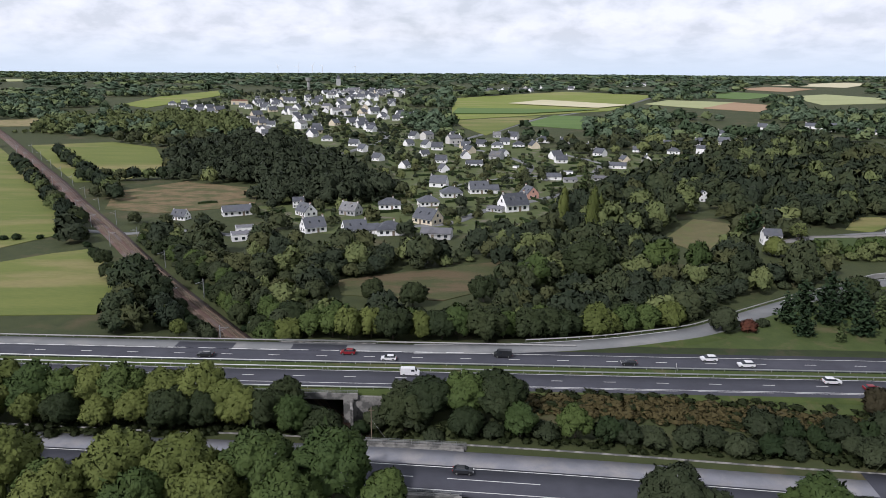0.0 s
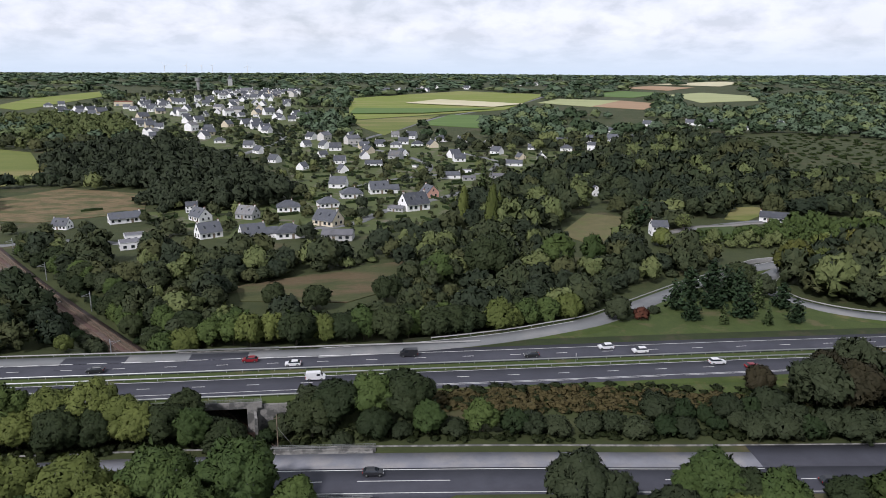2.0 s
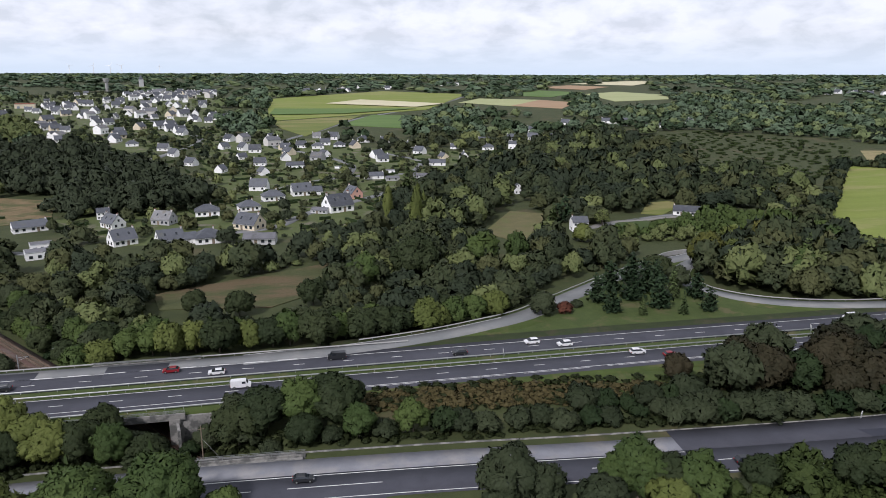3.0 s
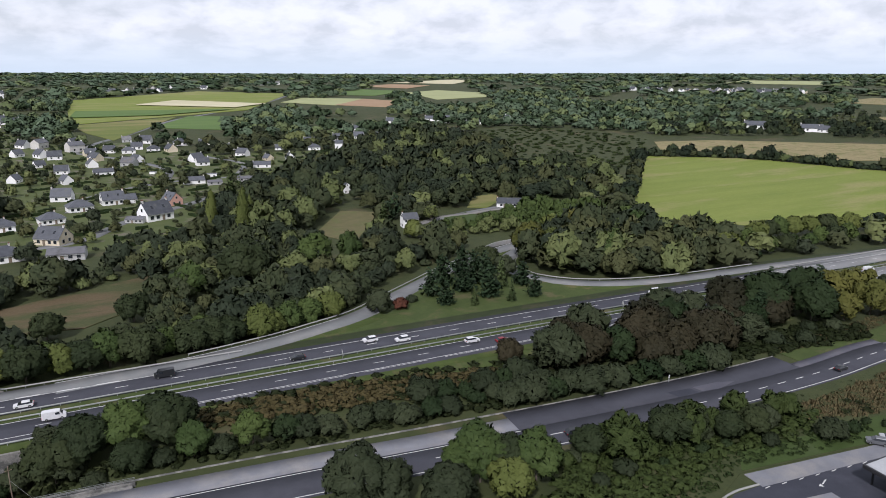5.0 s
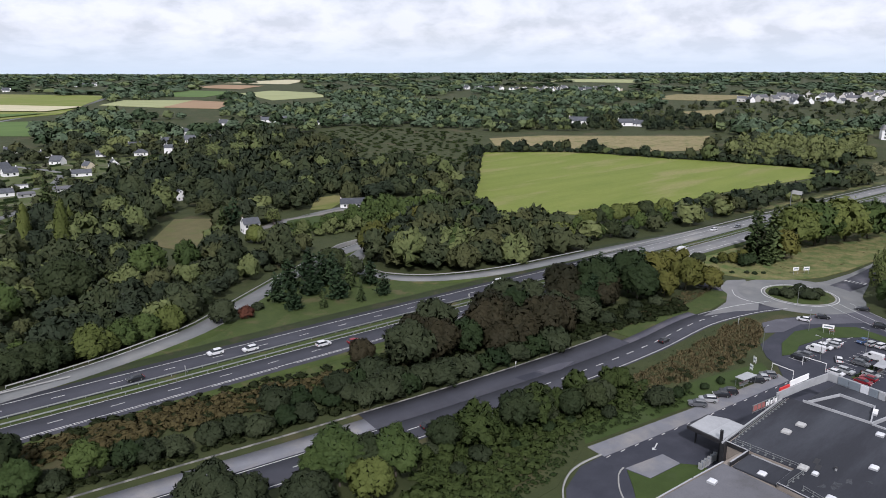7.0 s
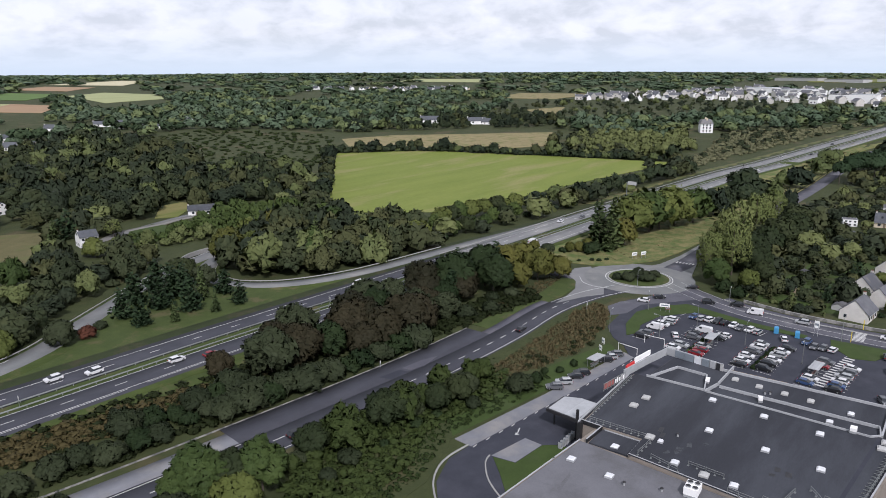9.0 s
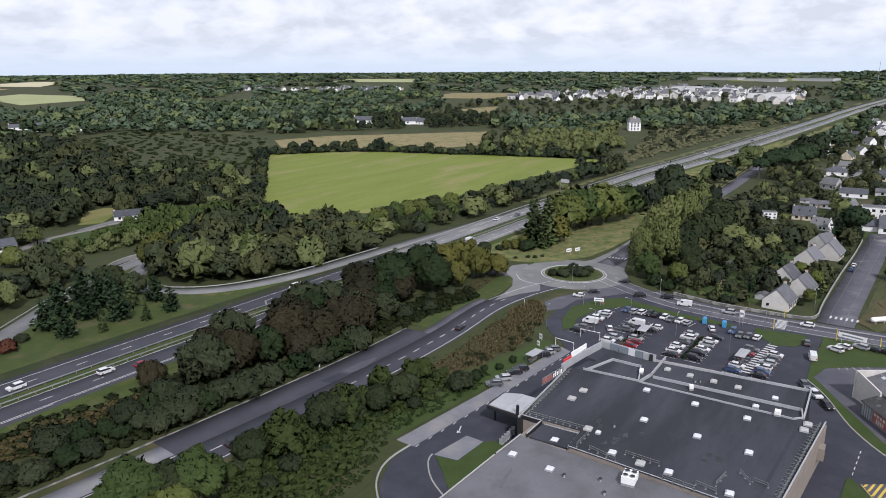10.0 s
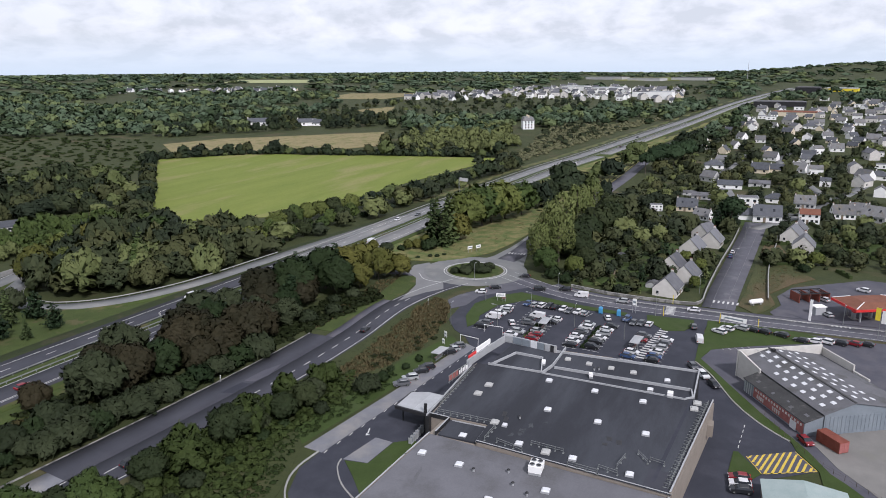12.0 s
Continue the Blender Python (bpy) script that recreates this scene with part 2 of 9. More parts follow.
M["palemembrane"] = surface("pale_grey_membrane_roof", (0.122, 0.122, 0.134), (0.163, 0.163, 0.179), 7, 0.3, 0.75, bump=0.1, patches=(0.104, 0.103, 0.108), patch_size=8, patch_at=0.6, soft=0.12)
M["coping"] = surface("pale_metal_coping", (0.306, 0.315, 0.327), (0.425, 0.433, 0.446), 2.0, 0.2, 0.5, bump=0.1)
M["beige"] = surface("beige_cladding", (0.213, 0.184, 0.156), (0.295, 0.258, 0.221), 3.0, 0.2, 0.7, bump=0.1)
M["black"] = surface("black_cladding", (0.018, 0.018, 0.02), (0.035, 0.035, 0.038), 2.0, 0.2, 0.5, bump=0.1)
M["skylight"] = surface("opal_skylight", (0.58, 0.59, 0.61), (0.76, 0.77, 0.79), 1.0, 0.2, 0.35, bump=0.05, spec=0.5)
M["oldsky"] = surface("dirty_skylight", (0.34, 0.34, 0.33), (0.48, 0.48, 0.47), 0.8, 0.2, 0.5, bump=0.1)
M["fibro"] = surface("fibre_cement_roof", (0.100, 0.100, 0.109), (0.155, 0.155, 0.167), 4.0, 0.3, 0.85, bump=0.3, depth=0.03, patches=(0.089, 0.089, 0.090), patch_size=5, patch_at=0.58)
M["darkfibro"] = surface("dark_mossy_roof", (0.038, 0.038, 0.039), (0.063, 0.063, 0.063), 3.0, 0.3, 0.85, bump=0.3, depth=0.03, patches=(0.101, 0.097, 0.095), patch_size=2.5, patch_at=0.64)
M["bluemetal"] = surface("blue_grey_cladding", (0.173, 0.202, 0.230), (0.245, 0.277, 0.310), 3.0, 0.2, 0.55, bump=0.1, metal=0.1)
M["red"] = surface("red_panel", (0.50, 0.025, 0.025), (0.64, 0.05, 0.045), 2.0, 0.2, 0.5, bump=0.05)
M["brickred"] = surface("faded_red_panel", (0.264, 0.080, 0.076), (0.384, 0.160, 0.144), 1.0, 0.2, 0.7, bump=0.1)
M["rust"] = surface("rust_red_container", (0.144, 0.040, 0.025), (0.238, 0.072, 0.050), 1.5, 0.2, 0.6, bump=0.2)
M["greenroof"] = surface("pale_green_sheet_roof", (0.26, 0.33, 0.32), (0.36, 0.42, 0.41), 3.0, 0.2, 0.6, bump=0.1)
M["glass"] = surface("dark_window_glass", (0.012, 0.015, 0.02), (0.03, 0.035, 0.042), 1.0, 0.5, 0.06, bump=0.0, spec=0.6)
M["rubber"] = surface("tyre_rubber", (0.012, 0.012, 0.012), (0.022, 0.022, 0.022), 0.5, 0.05, 0.8, bump=0.1)
M["lampglass"] = surface("lamp_glass", (0.6, 0.6, 0.6), (0.8, 0.8, 0.8), 0.3, 0.05, 0.15, bump=0.0, spec=0.6)
M["tailglass"] = surface("red_lamp_glass", (0.30, 0.01, 0.01), (0.45, 0.02, 0.02), 0.3, 0.05, 0.2, bump=0.0, spec=0.6)
M["plaster"] = surface("aged_grey_plaster", (0.480, 0.462, 0.432), (0.648, 0.624, 0.588), 2.0, 0.15, 0.9, bump=0.15, objrand=0.35, depth=0.005)
M["greyslate"] = surface("grey_slate_roof", (0.085, 0.087, 0.098), (0.165, 0.168, 0.182), 2.2, 0.18, 0.6, bump=0.5, depth=0.03, objrand=0.6, patches=(0.15, 0.145, 0.14), patch_size=3.0, patch_at=0.62)
# lawns and pale drives, with the villages' sunlight put into a brighter green
M["garden"] = surface("sunlit_village_plots", (0.048, 0.068, 0.019), (0.092, 0.108, 0.036), 9, 0.5, 0.9, bump=0.5, depth=0.08, patches=(0.136, 0.124, 0.092), patch_size=13, patch_at=0.60, soft=0.05)
M["dryverge"] = surface("dry_mixed_verge", (0.115, 0.112, 0.042), (0.235, 0.205, 0.090), 5, 0.4, 0.95, bump=0.6, depth=0.15, patches=(0.078, 0.110, 0.030), patch_size=6, patch_at=0.5, soft=0.12)
M["bark"] = surface("bark", (0.055, 0.045, 0.035), (0.12, 0.10, 0.08), 0.6, 0.06, 0.95, bump=0.8, depth=0.03)
M["wood"] = surface("weathered_wood", (0.14, 0.11, 0.08), (0.26, 0.21, 0.16), 1.0, 0.08, 0.9, bump=0.4)
M["yellowsign"] = surface("yellow_flag", (0.62, 0.50, 0.03), (0.78, 0.64, 0.06), 1.0, 0.2, 0.6, bump=0.05)
M["blue"] = surface("blue_panel", (0.05, 0.22, 0.42), (0.08, 0.30, 0.52), 1.0, 0.2, 0.5, bump=0.05)
for key, c in dict(car_white=(0.62, 0.62, 0.63), car_silver=(0.40, 0.41, 0.42), car_grey=(0.13, 0.135, 0.145), car_black=(0.018, 0.019, 0.022),
                   car_red=(0.20, 0.012, 0.018), car_blue=(0.04, 0.075, 0.17)).items():
    M[key] = surface(key + "_paint", tuple(0.9 * v for v in c), tuple(min(1.1 * v, 0.85) for v in c), 1.0, 0.3, 0.28, bump=0.0, spec=0.55, metal=0.25 if key in ("car_silver", "car_grey") else 0.0)
M["oak"] = leafage("oak_leaves", (0.022, 0.032, 0.014), (0.037, 0.047, 0.020))
M["ash"] = leafage("ash_leaves", (0.038, 0.060, 0.019), (0.064, 0.090, 0.026))
M["olive"] = leafage("olive_leaves", (0.071, 0.088, 0.024), (0.107, 0.126, 0.035))
M["yellowleaf"] = leafage("yellowing_leaves", (0.064, 0.070, 0.018), (0.102, 0.100, 0.026))
M["russet"] = leafage("russet_leaves", (0.019, 0.020, 0.011), (0.036, 0.031, 0.017))
M["pine"] = leafage("pine_needles", (0.022, 0.039, 0.018), (0.034, 0.056, 0.026))
M["sallow"] = leafage("grey_sallow_leaves", (0.022, 0.030, 0.015), (0.043, 0.053, 0.027))
M["willow"] = leafage("pale_willow_leaves", (0.086, 0.108, 0.034), (0.130, 0.150, 0.052), leaf=0.26, ragged=0.34)
M["bramble"] = leafage("bramble_leaves", (0.015, 0.021, 0.007), (0.023, 0.029, 0.011), size=3.0)
M["bracken"] = leafage("rusty_bracken", (0.062, 0.052, 0.022), (0.125, 0.100, 0.045), size=3.0)
M["drygrass"] = leafage("dry_tall_grass", (0.111, 0.091, 0.045), (0.147, 0.117, 0.061), size=3.0, ragged=0.70)
M["gorse"] = leafage("brown_gorse", (0.125, 0.132, 0.072), (0.185, 0.182, 0.102), size=4.0)
# about twice the pine's tone: sun on the spruces is put into the colour
M["spruceleaf"] = leafage("sunlit_spruce_needles", (0.042, 0.064, 0.024), (0.082, 0.108, 0.040))
M["thicketleaf"] = leafage("fresh_thicket_leaves", (0.020, 0.033, 0.010), (0.042, 0.058, 0.017), size=4.0)
M["redleaf"] = leafage("rust_red_leaves", (0.065, 0.026, 0.017), (0.132, 0.052, 0.032))
M["clipped"] = leafage("clipped_hedge_leaves", (0.022, 0.036, 0.013), (0.045, 0.062, 0.022), size=4.0, ragged=0.0)
M["hedge"] = leafage("hedge_leaves", (0.014, 0.025, 0.010), (0.023, 0.036, 0.014), size=4.0)
M["mixed"] = leafage("mixed_wood_leaves", (0.027, 0.039, 0.020), (0.053, 0.061, 0.028), size=9.0, leaf=0.34)
M["mixed_dark"] = leafage("dark_wood_leaves", (0.019, 0.028, 0.017), (0.034, 0.043, 0.024), size=9.0, leaf=0.34)
M["mixed_olive"] = leafage("olive_wood_leaves", (0.043, 0.051, 0.022), (0.075, 0.080, 0.034), size=9.0, leaf=0.34)
# pale wood tone, brightened further: sunlit patches are put into this leaf colour
M["mixed_pale_sunlit"] = leafage("pale_sunlit_wood_leaves", (0.075, 0.096, 0.036), (0.128, 0.146, 0.056), size=9.0, leaf=0.34)
# distant leaves: paler and bluer than near ones, haze put into the colour
M["hazed_wood_dark"] = leafage("dark_hazed_leaves", (0.037, 0.060, 0.031), (0.063, 0.087, 0.042), size=70.0, leaf=1.2, ragged=0.70)
M["hazed_wood_light"] = leafage("light_hazed_leaves", (0.104, 0.136, 0.062), (0.160, 0.190, 0.082), size=70.0, leaf=1.2, ragged=0.70)
M["hazed_wood"] = leafage("hazed_wood_leaves", (0.069, 0.103, 0.064), (0.112, 0.148, 0.087), size=70.0, leaf=1.2, ragged=0.70)


# ---- mesh helpers ----
class Geo:
    """Vertices and faces of one mesh, gathered from simple shaped pieces."""

    def __init__(self):
        self.v, self.f = [], []

    def add(self, verts, faces):
        k = len(self.v)
        self.v += [tuple(p) for p in verts]
        self.f += [tuple(k + i for i in q) for q in faces]
        return self

    def box(self, x, y, z, sx, sy, sz, rz=0.0, taper=1.0):
        """A box on its base centre, turned by rz degrees, its top shrunk by taper."""
        c, s = math.cos(radians(rz)), math.sin(radians(rz))
        pts = []
        for k, t in ((0, 1.0), (1, taper)):
            for a, b in ((-1, -1), (1, -1), (1, 1), (-1, 1)):
                px, py = a * sx / 2 * t, b * sy / 2 * t
                pts.append((x + c * px - s * py, y + s * px + c * py, z + k * sz))
        return self.add(pts, [(3, 2, 1, 0), (4, 5, 6, 7), (0, 1, 5, 4), (1, 2, 6, 5), (2, 3, 7, 6), (3, 0, 4, 7)])

    def prism(self, outline, z0, z1):
        """An upright prism over a counter-clockwise outline."""
        n = len(outline)
        return self.add([(x, y, z0) for x, y in outline] + [(x, y, z1) for x, y in outline],
                        [tuple(range(n - 1, -1, -1)), tuple(range(n, 2 * n))] + [(i, (i + 1) % n, n + (i + 1) % n, n + i) for i in range(n)])

    def loft(self, profile, y0, y1, inset=0.0):
        """A side profile (x, z), counter-clockwise seen from -y, swept from y0 to y1."""
        n = len(profile)
        return self.add([(x, y0, z) for x, z in profile] + [(x, y1, z) for x, z in profile],
                        [tuple(range(n)), tuple(range(2 * n - 1, n - 1, -1))] + [(i, n + i, n + (i + 1) % n, (i + 1) % n) for i in range(n)])

    def tube(self, a, b, r0, r1=None, sides=6):
        """A round bar from a to b."""
        r1 = r0 if r1 is None else r1
        a, b = Vector(a), Vector(b)
        d = (b - a).normalized()
        u = d.orthogonal().normalized()
        w = d.cross(u)
        pts = []
        for p, r in ((a, r0), (b, r1)):
            pts += [p + r * (math.cos(2 * math.pi * i / sides) * u + math.sin(2 * math.pi * i / sides) * w) for i in range(sides)]
        return self.add(pts, [tuple(range(sides - 1, -1, -1)), tuple(range(sides, 2 * sides))] +
                        [(i, (i + 1) % sides, sides + (i + 1) % sides, sides + i) for i in range(sides)])

    def mesh(self, name, material, smooth=False):
        me = bpy.data.meshes.new(name)
        me.from_pydata(self.v, [], self.f)
        me.materials.append(material)
        if smooth:
            me.shade_smooth()
        me.validate()
        return me


def part(name, geo, material, parent=None, label="", smooth=False):
    """ONE mesh object, under a thing or a part."""
    ob = new(name, geo.mesh(name, material, smooth) if isinstance(geo, Geo) else geo)
    if parent is not None:
        ob.parent = parent
    if label:
        ob["label"] = label
    return ob


def thing(name, label, category, group="", kind="", m=None):
    ob = tagged(new(name), label, category, group, kind)
    if m is not None:
        ob.matrix_basis = m
    return ob


def big_mesh(name, verts, faces, material, smooth=False, facing=None):
    """A mesh from numpy arrays: verts (n, 3), faces (m, k) all of one size; facing gives each vertex its own normal."""
    me = bpy.data.meshes.new(name)
    n, (m, k) = len(verts), faces.shape
    me.vertices.add(n)
    me.vertices.foreach_set("co", np.ascontiguousarray(verts, dtype=np.float32).ravel())
    me.loops.add(m * k)
    me.loops.foreach_set("vertex_index", np.ascontiguousarray(faces, dtype=np.int32).ravel())
    me.polygons.add(m)
    me.polygons.foreach_set("loop_start", np.arange(0, m * k, k, dtype=np.int32))
    me.update(calc_edges=True)
    me.materials.append(material)
    if smooth or facing is not None:
        me.shade_smooth()
    if facing is not None:          # leaf sprays: own normals, and a square of map coordinates for each spray
        me.normals_split_custom_set_from_vertices(facing.astype(np.float32))
        me.uv_layers.new(name="spray").data.foreach_set("uv", np.tile(np.array([0, 0, 1, 0, 1, 1, 0, 1], dtype=np.float32), m))
    return me


def spline(points, step=4.0):
    """A smooth line through the points, as an even row of places."""
    p = np.array(points, float)
    p = np.vstack([2 * p[0] - p[1], p, 2 * p[-1] - p[-2]])
    out = []
    for i in range(1, len(p) - 2):
        n = max(2, int(np.linalg.norm(p[i + 1] - p[i]) / step))
        for t in np.linspace(0, 1, n, endpoint=False):
            out.append(0.5 * (2 * p[i] + (p[i + 1] - p[i - 1]) * t + (2 * p[i - 1] - 5 * p[i] + 4 * p[i + 1] - p[i + 2]) * t * t
                              + (3 * p[i] - p[i - 1] - 3 * p[i + 1] + p[i + 2]) * t ** 3))
    out.append(p[-2])
    return np.array(out)


def normals(line):
    d = np.gradient(line, axis=0)
    d /= np.linalg.norm(d, axis=1)[:, None]
    return d, np.stack([-d[:, 1], d[:, 0]], 1)      # along, to the left


def offset(line, shift):
    return line + normals(line)[1] * shift


def along(line, step, start=0.0):
    """Places and directions at even steps along a line."""
    seg = np.linalg.norm(np.diff(line, axis=0), axis=1)
    s = np.concatenate([[0], np.cumsum(seg)])
    at = np.arange(start, s[-1], step)
    d = normals(line)[0]
    return [(np.interp(a, s, line[:, 0]), np.interp(a, s, line[:, 1]), math.atan2(np.interp(a, s, d[:, 1]), np.interp(a, s, d[:, 0]))) for a in at]


def inside(poly, x, y):
    x, y = np.asarray(x, float), np.asarray(y, float)
    hit = np.zeros(x.shape, bool)
    n = len(poly)
    for i in range(n):
        (x0, y0), (x1, y1) = poly[i], poly[(i + 1) % n]
        if y0 == y1:
            continue
        hit ^= ((y0 > y) != (y1 > y)) & (x < (x1 - x0) * (y - y0) / (y1 - y0) + x0)
    return hit


def distance_to(line, x, y):
    """Distance from places to a polyline, and the nearest fraction of its rows."""
    x, y = np.asarray(x, float), np.asarray(y, float)
    best, where = np.full(x.shape, 1e9), np.zeros(x.shape)
    for i in range(len(line) - 1):
        a, d = line[i], line[i + 1] - line[i]
        t = np.clip(((x - a[0]) * d[0] + (y - a[1]) * d[1]) / (d @ d), 0, 1)
        q = np.hypot(x - a[0] - t * d[0], y - a[1] - t * d[1])
        near = q < best
        best, where = np.where(near, q, best), np.where(near, i + t, where)
    return best, where


# ---- lie of the land ----
HIGHWAY = spline([(-900, 215), (-500, 192), (-200, 179), (-64, 173), (0, 170.7), (60, 168.4), (113, 166.6), (200, 162.5), (290, 158.5),
                  (390, 155), (480, 148), (560, 138), (690, 115), (880, 82), (1280, 20), (1760, -70)], 45)
RAILWAY = spline([(60, 40), (10, 106), (-22, 150), (-62, 203), (-106, 259), (-149, 318), (-207, 400), (-268, 486), (-347, 592), (-453, 730), (-640, 970)], 45)


def hills(x, y):
    """The wide shallow valley: flat below, its outward rise fitted to the camera's view."""
    r = np.hypot(x, y)
    z = np.interp(r, [0, 450, 620, 800, 1100, 1400, 1900, 2500, 3400, 4800, 6000], [0, 0, 3, 10, 20, 28, 38, 45, 50, 51, 51])
    az = np.degrees(np.arctan2(np.asarray(x, float), np.asarray(y, float)))
    far = np.clip((r - 1900) / 1300, 0, 1) ** 2
    z = z + far * (46.0 * np.exp(-((az - 98) / 7.5) ** 2) + 9.0 * np.exp(-((az - 60) / 22) ** 2))     # the ridge beyond the town
    return z + np.clip((r - 1500) / 2500, 0, 1) * 4.0 * np.sin(np.asarray(x) * 0.0021 + 1.3) * np.cos(np.asarray(y) * 0.0017)


def rail_level(y):
    return np.interp(y, [140, 210, 330], [-5.5, -4.2, 0.15])


def land(x, y):
    x, y = np.asarray(x, float), np.asarray(y, float)
    z = hills(x, y)
    near = np.hypot(x, y) < 1900
    d, _ = distance_to(HIGHWAY, x, y)
    z = z + np.where(near, np.clip((26.0 - d) / 10.0, 0, 1) * 1.75, 0)
    d, _ = distance_to(RAILWAY, x, y)
    cut = np.clip((13.0 - d) / 7.0, 0, 1)
    z = z * (1 - cut) + cut * np.where(d < 30, np.minimum(rail_level(y) - 0.35 + np.where(y > 430, hills(x, y), 0), z), z)
    return z


def land_at(x, y):
    return float(land(np.array([x]), np.array([y]))[0])


angles = np.radians(np.concatenate([np.arange(-56, 112, 0.75), np.arange(112, 304, 6.0)]))
rings = np.concatenate([[0.0, 25.0, 45.0], 60.0 * 1.022 ** np.arange(0, 203)])
rings = rings[rings < 4850]
aa, rr = np.meshgrid(angles, rings)
gx, gy = rr * np.sin(aa), rr * np.cos(aa)
gz = land(gx, gy)
na, nr = len(angles), len(rings)
i, j = np.meshgrid(np.arange(nr - 1), np.arange(na), indexing="ij")
jj = (j + 1) % na
quads = np.stack([i * na + j, i * na + jj, (i + 1) * na + jj, (i + 1) * na + j], -1).reshape(-1, 4)[:, ::-1]
ground = new("ground", big_mesh("ground", np.stack([gx, gy, gz], -1).reshape(-1, 3), quads, M["grass"], True))
tagged(ground, "wide rough green grassland of a shallow valley", "ground", kind="structure")


# ---- fields and surfaces laid on the ground ----
def sheet(name, outline, material, label, category, rise=0.12, grain=25.0, skirt=0.5, parent=None, level=None):
    """A level patch over an outline, following the land, with a thin edge all round."""
    bm = bmesh.new()
    vs = [bm.verts.new((x, y, 0)) for x, y in outline]
    bm.faces.new(vs)
    bmesh.ops.triangulate(bm, faces=bm.faces[:])
    for _ in range(6):
        long = [e for e in bm.edges if e.calc_length() > grain * max(1.0, (e.verts[0].co.length / 500) ** 1.3)]
        if not long:
            break
        bmesh.ops.subdivide_edges(bm, edges=long, cuts=1)
        bmesh.ops.triangulate(bm, faces=bm.faces[:])
    xs, ys = np.array([v.co.x for v in bm.verts]), np.array([v.co.y for v in bm.verts])
    zs = land(xs, ys) if level is None else np.full(len(xs), level)
    for v, z in zip(bm.verts, zs):
        v.co.z = z + rise * max(1.0, math.hypot(v.co.x, v.co.y) / 500)
    bmesh.ops.recalc_face_normals(bm, faces=bm.faces[:])
    if bm.faces and sum(f.normal.z for f in bm.faces) < 0:
        bmesh.ops.reverse_faces(bm, faces=bm.faces[:])
    rim = [e for e in bm.edges if e.is_boundary]
    low = bmesh.ops.extrude_edge_only(bm, edges=rim)["geom"]
    for v in low:
        if isinstance(v, bmesh.types.BMVert):
            v.co.z -= skirt
    me = bpy.data.meshes.new(name)
    bm.to_mesh(me)
    bm.free()
    me.materials.append(material)
    ob = new(name, me)
    if parent:
        ob.parent = parent
        return ob
    return tagged(ob, label, category, kind="structure")


OPEN = []      # outlines kept clear of woodland


def field(outline, material, label, name="field", keep=True, rise=0.25, level=None):
    if keep:
        OPEN.append(outline)
    return sheet(name, outline, M[material], label, "field", rise, level=level)


field([(-181, 279), (-168, 293), (-153, 305), (-119, 250), (-112, 216), (-160, 214), (-330, 250), (-300, 300)], "pasture", "mown yellow-green pasture beside the railway hedge")
field([(-398, 636), (-306, 521), (-190, 349), (-183, 330), (-196, 302), (-330, 320), (-520, 560)], "pasture", "long green pasture along the railway line")
field([(-380, 654), (-320, 688), (-267, 658), (-210, 540), (-225, 487), (-252, 480)], "pasture", "bright green meadow in front of the wood")
field([(-210, 447), (-179, 489), (-122, 463), (-110, 405), (-158, 382), (-192, 394)], "heath", "brown dry bracken field beside the hamlet")
field([(-40, 256), (-1, 274), (26, 285), (15, 244), (0, 232), (-36, 238)], "moor", "small rusty wet meadow among trees")
field([(104, 325), (135, 374), (153, 360), (114, 298)], "paddock", "faded olive paddock below the village")
OPEN.append([(168, 312), (178, 332), (197, 350), (229, 384), (246, 390), (250, 380), (232, 352), (214, 336), (198, 316), (182, 306)])
field([(166, 308), (178, 330), (196, 338), (200, 322), (190, 308), (174, 300)], "lawn", "bright green mown lawn beside a white house", "lawn", keep=False)
field([(204, 350), (226, 380), (240, 382), (244, 374), (226, 354), (214, 344)], "pasture", "sunlit garden meadow behind the bungalow", "lawn", keep=False)
# brighter ground under the villages paints the sun on their plots
field([(-110, 405), (-60, 335), (60, 340), (100, 450), (150, 525), (200, 565), (222, 640), (120, 645), (60, 760), (0, 745), (-60, 900), (-120, 1000), (-150, 900), (-60, 700), (-30, 470), (-35, 425)], "garden", "patchy green lawns and plots of the village, sunlight put into their colour", "village_ground", keep=False, rise=0.03)
field([(-352, 960), (-415, 1146), (-360, 1284), (-400, 1490), (-320, 1590), (-130, 1590), (-70, 1436), (-56, 920), (-54, 712), (-98, 670), (-133, 700), (-180, 750), (-207, 765), (-268, 945)], "garden", "patchy green plots of the old village, sunlight put into their colour", "village_ground", keep=False, rise=0.03)
field([(15, 1353), (272, 1624), (428, 1464), (249, 1076), (11, 940)], "field", "broad sunlit yellow-green field on the far slope")
field([(109, 1213), (178, 1299), (304, 1177), (241, 1119)], "stubble", "pale cream stubble strip in the far field", keep=False, rise=0.9)
field([(22, 1112), (234, 1086), (117, 1022), (12, 1018)], "crop", "dark green crop strip in the far field", keep=False, rise=0.9)
field([(12, 930), (138, 1000), (46, 775), (24, 850)], "pasture", "olive meadow beside the farm track")
field([(94, 880), (154, 1005), (198, 988), (168, 831)], "crop", "dark green crop beside the farm track")
field([(338, 1215), (406, 1313), (503, 1249), (402, 1116)], "palegreen", "pale green cut field")
field([(402, 1126), (503, 1249), (539, 1166), (461, 1048)], "soil", "brown bare soil field")
field([(668, 1414), (786, 1492), (822, 1343), (744, 1203), (617, 1174)], "palegreen", "pale green field behind hedges")
field([(920, 2037), (1269, 2283), (1268, 2145), (1016, 1831)], "stubble", "pale straw stubble field near the horizon")
field([(-501, 1119), (-520, 1315), (-481, 1596), (-426, 1375), (-440, 1066)], "field", "sunlit green field on the far slope")
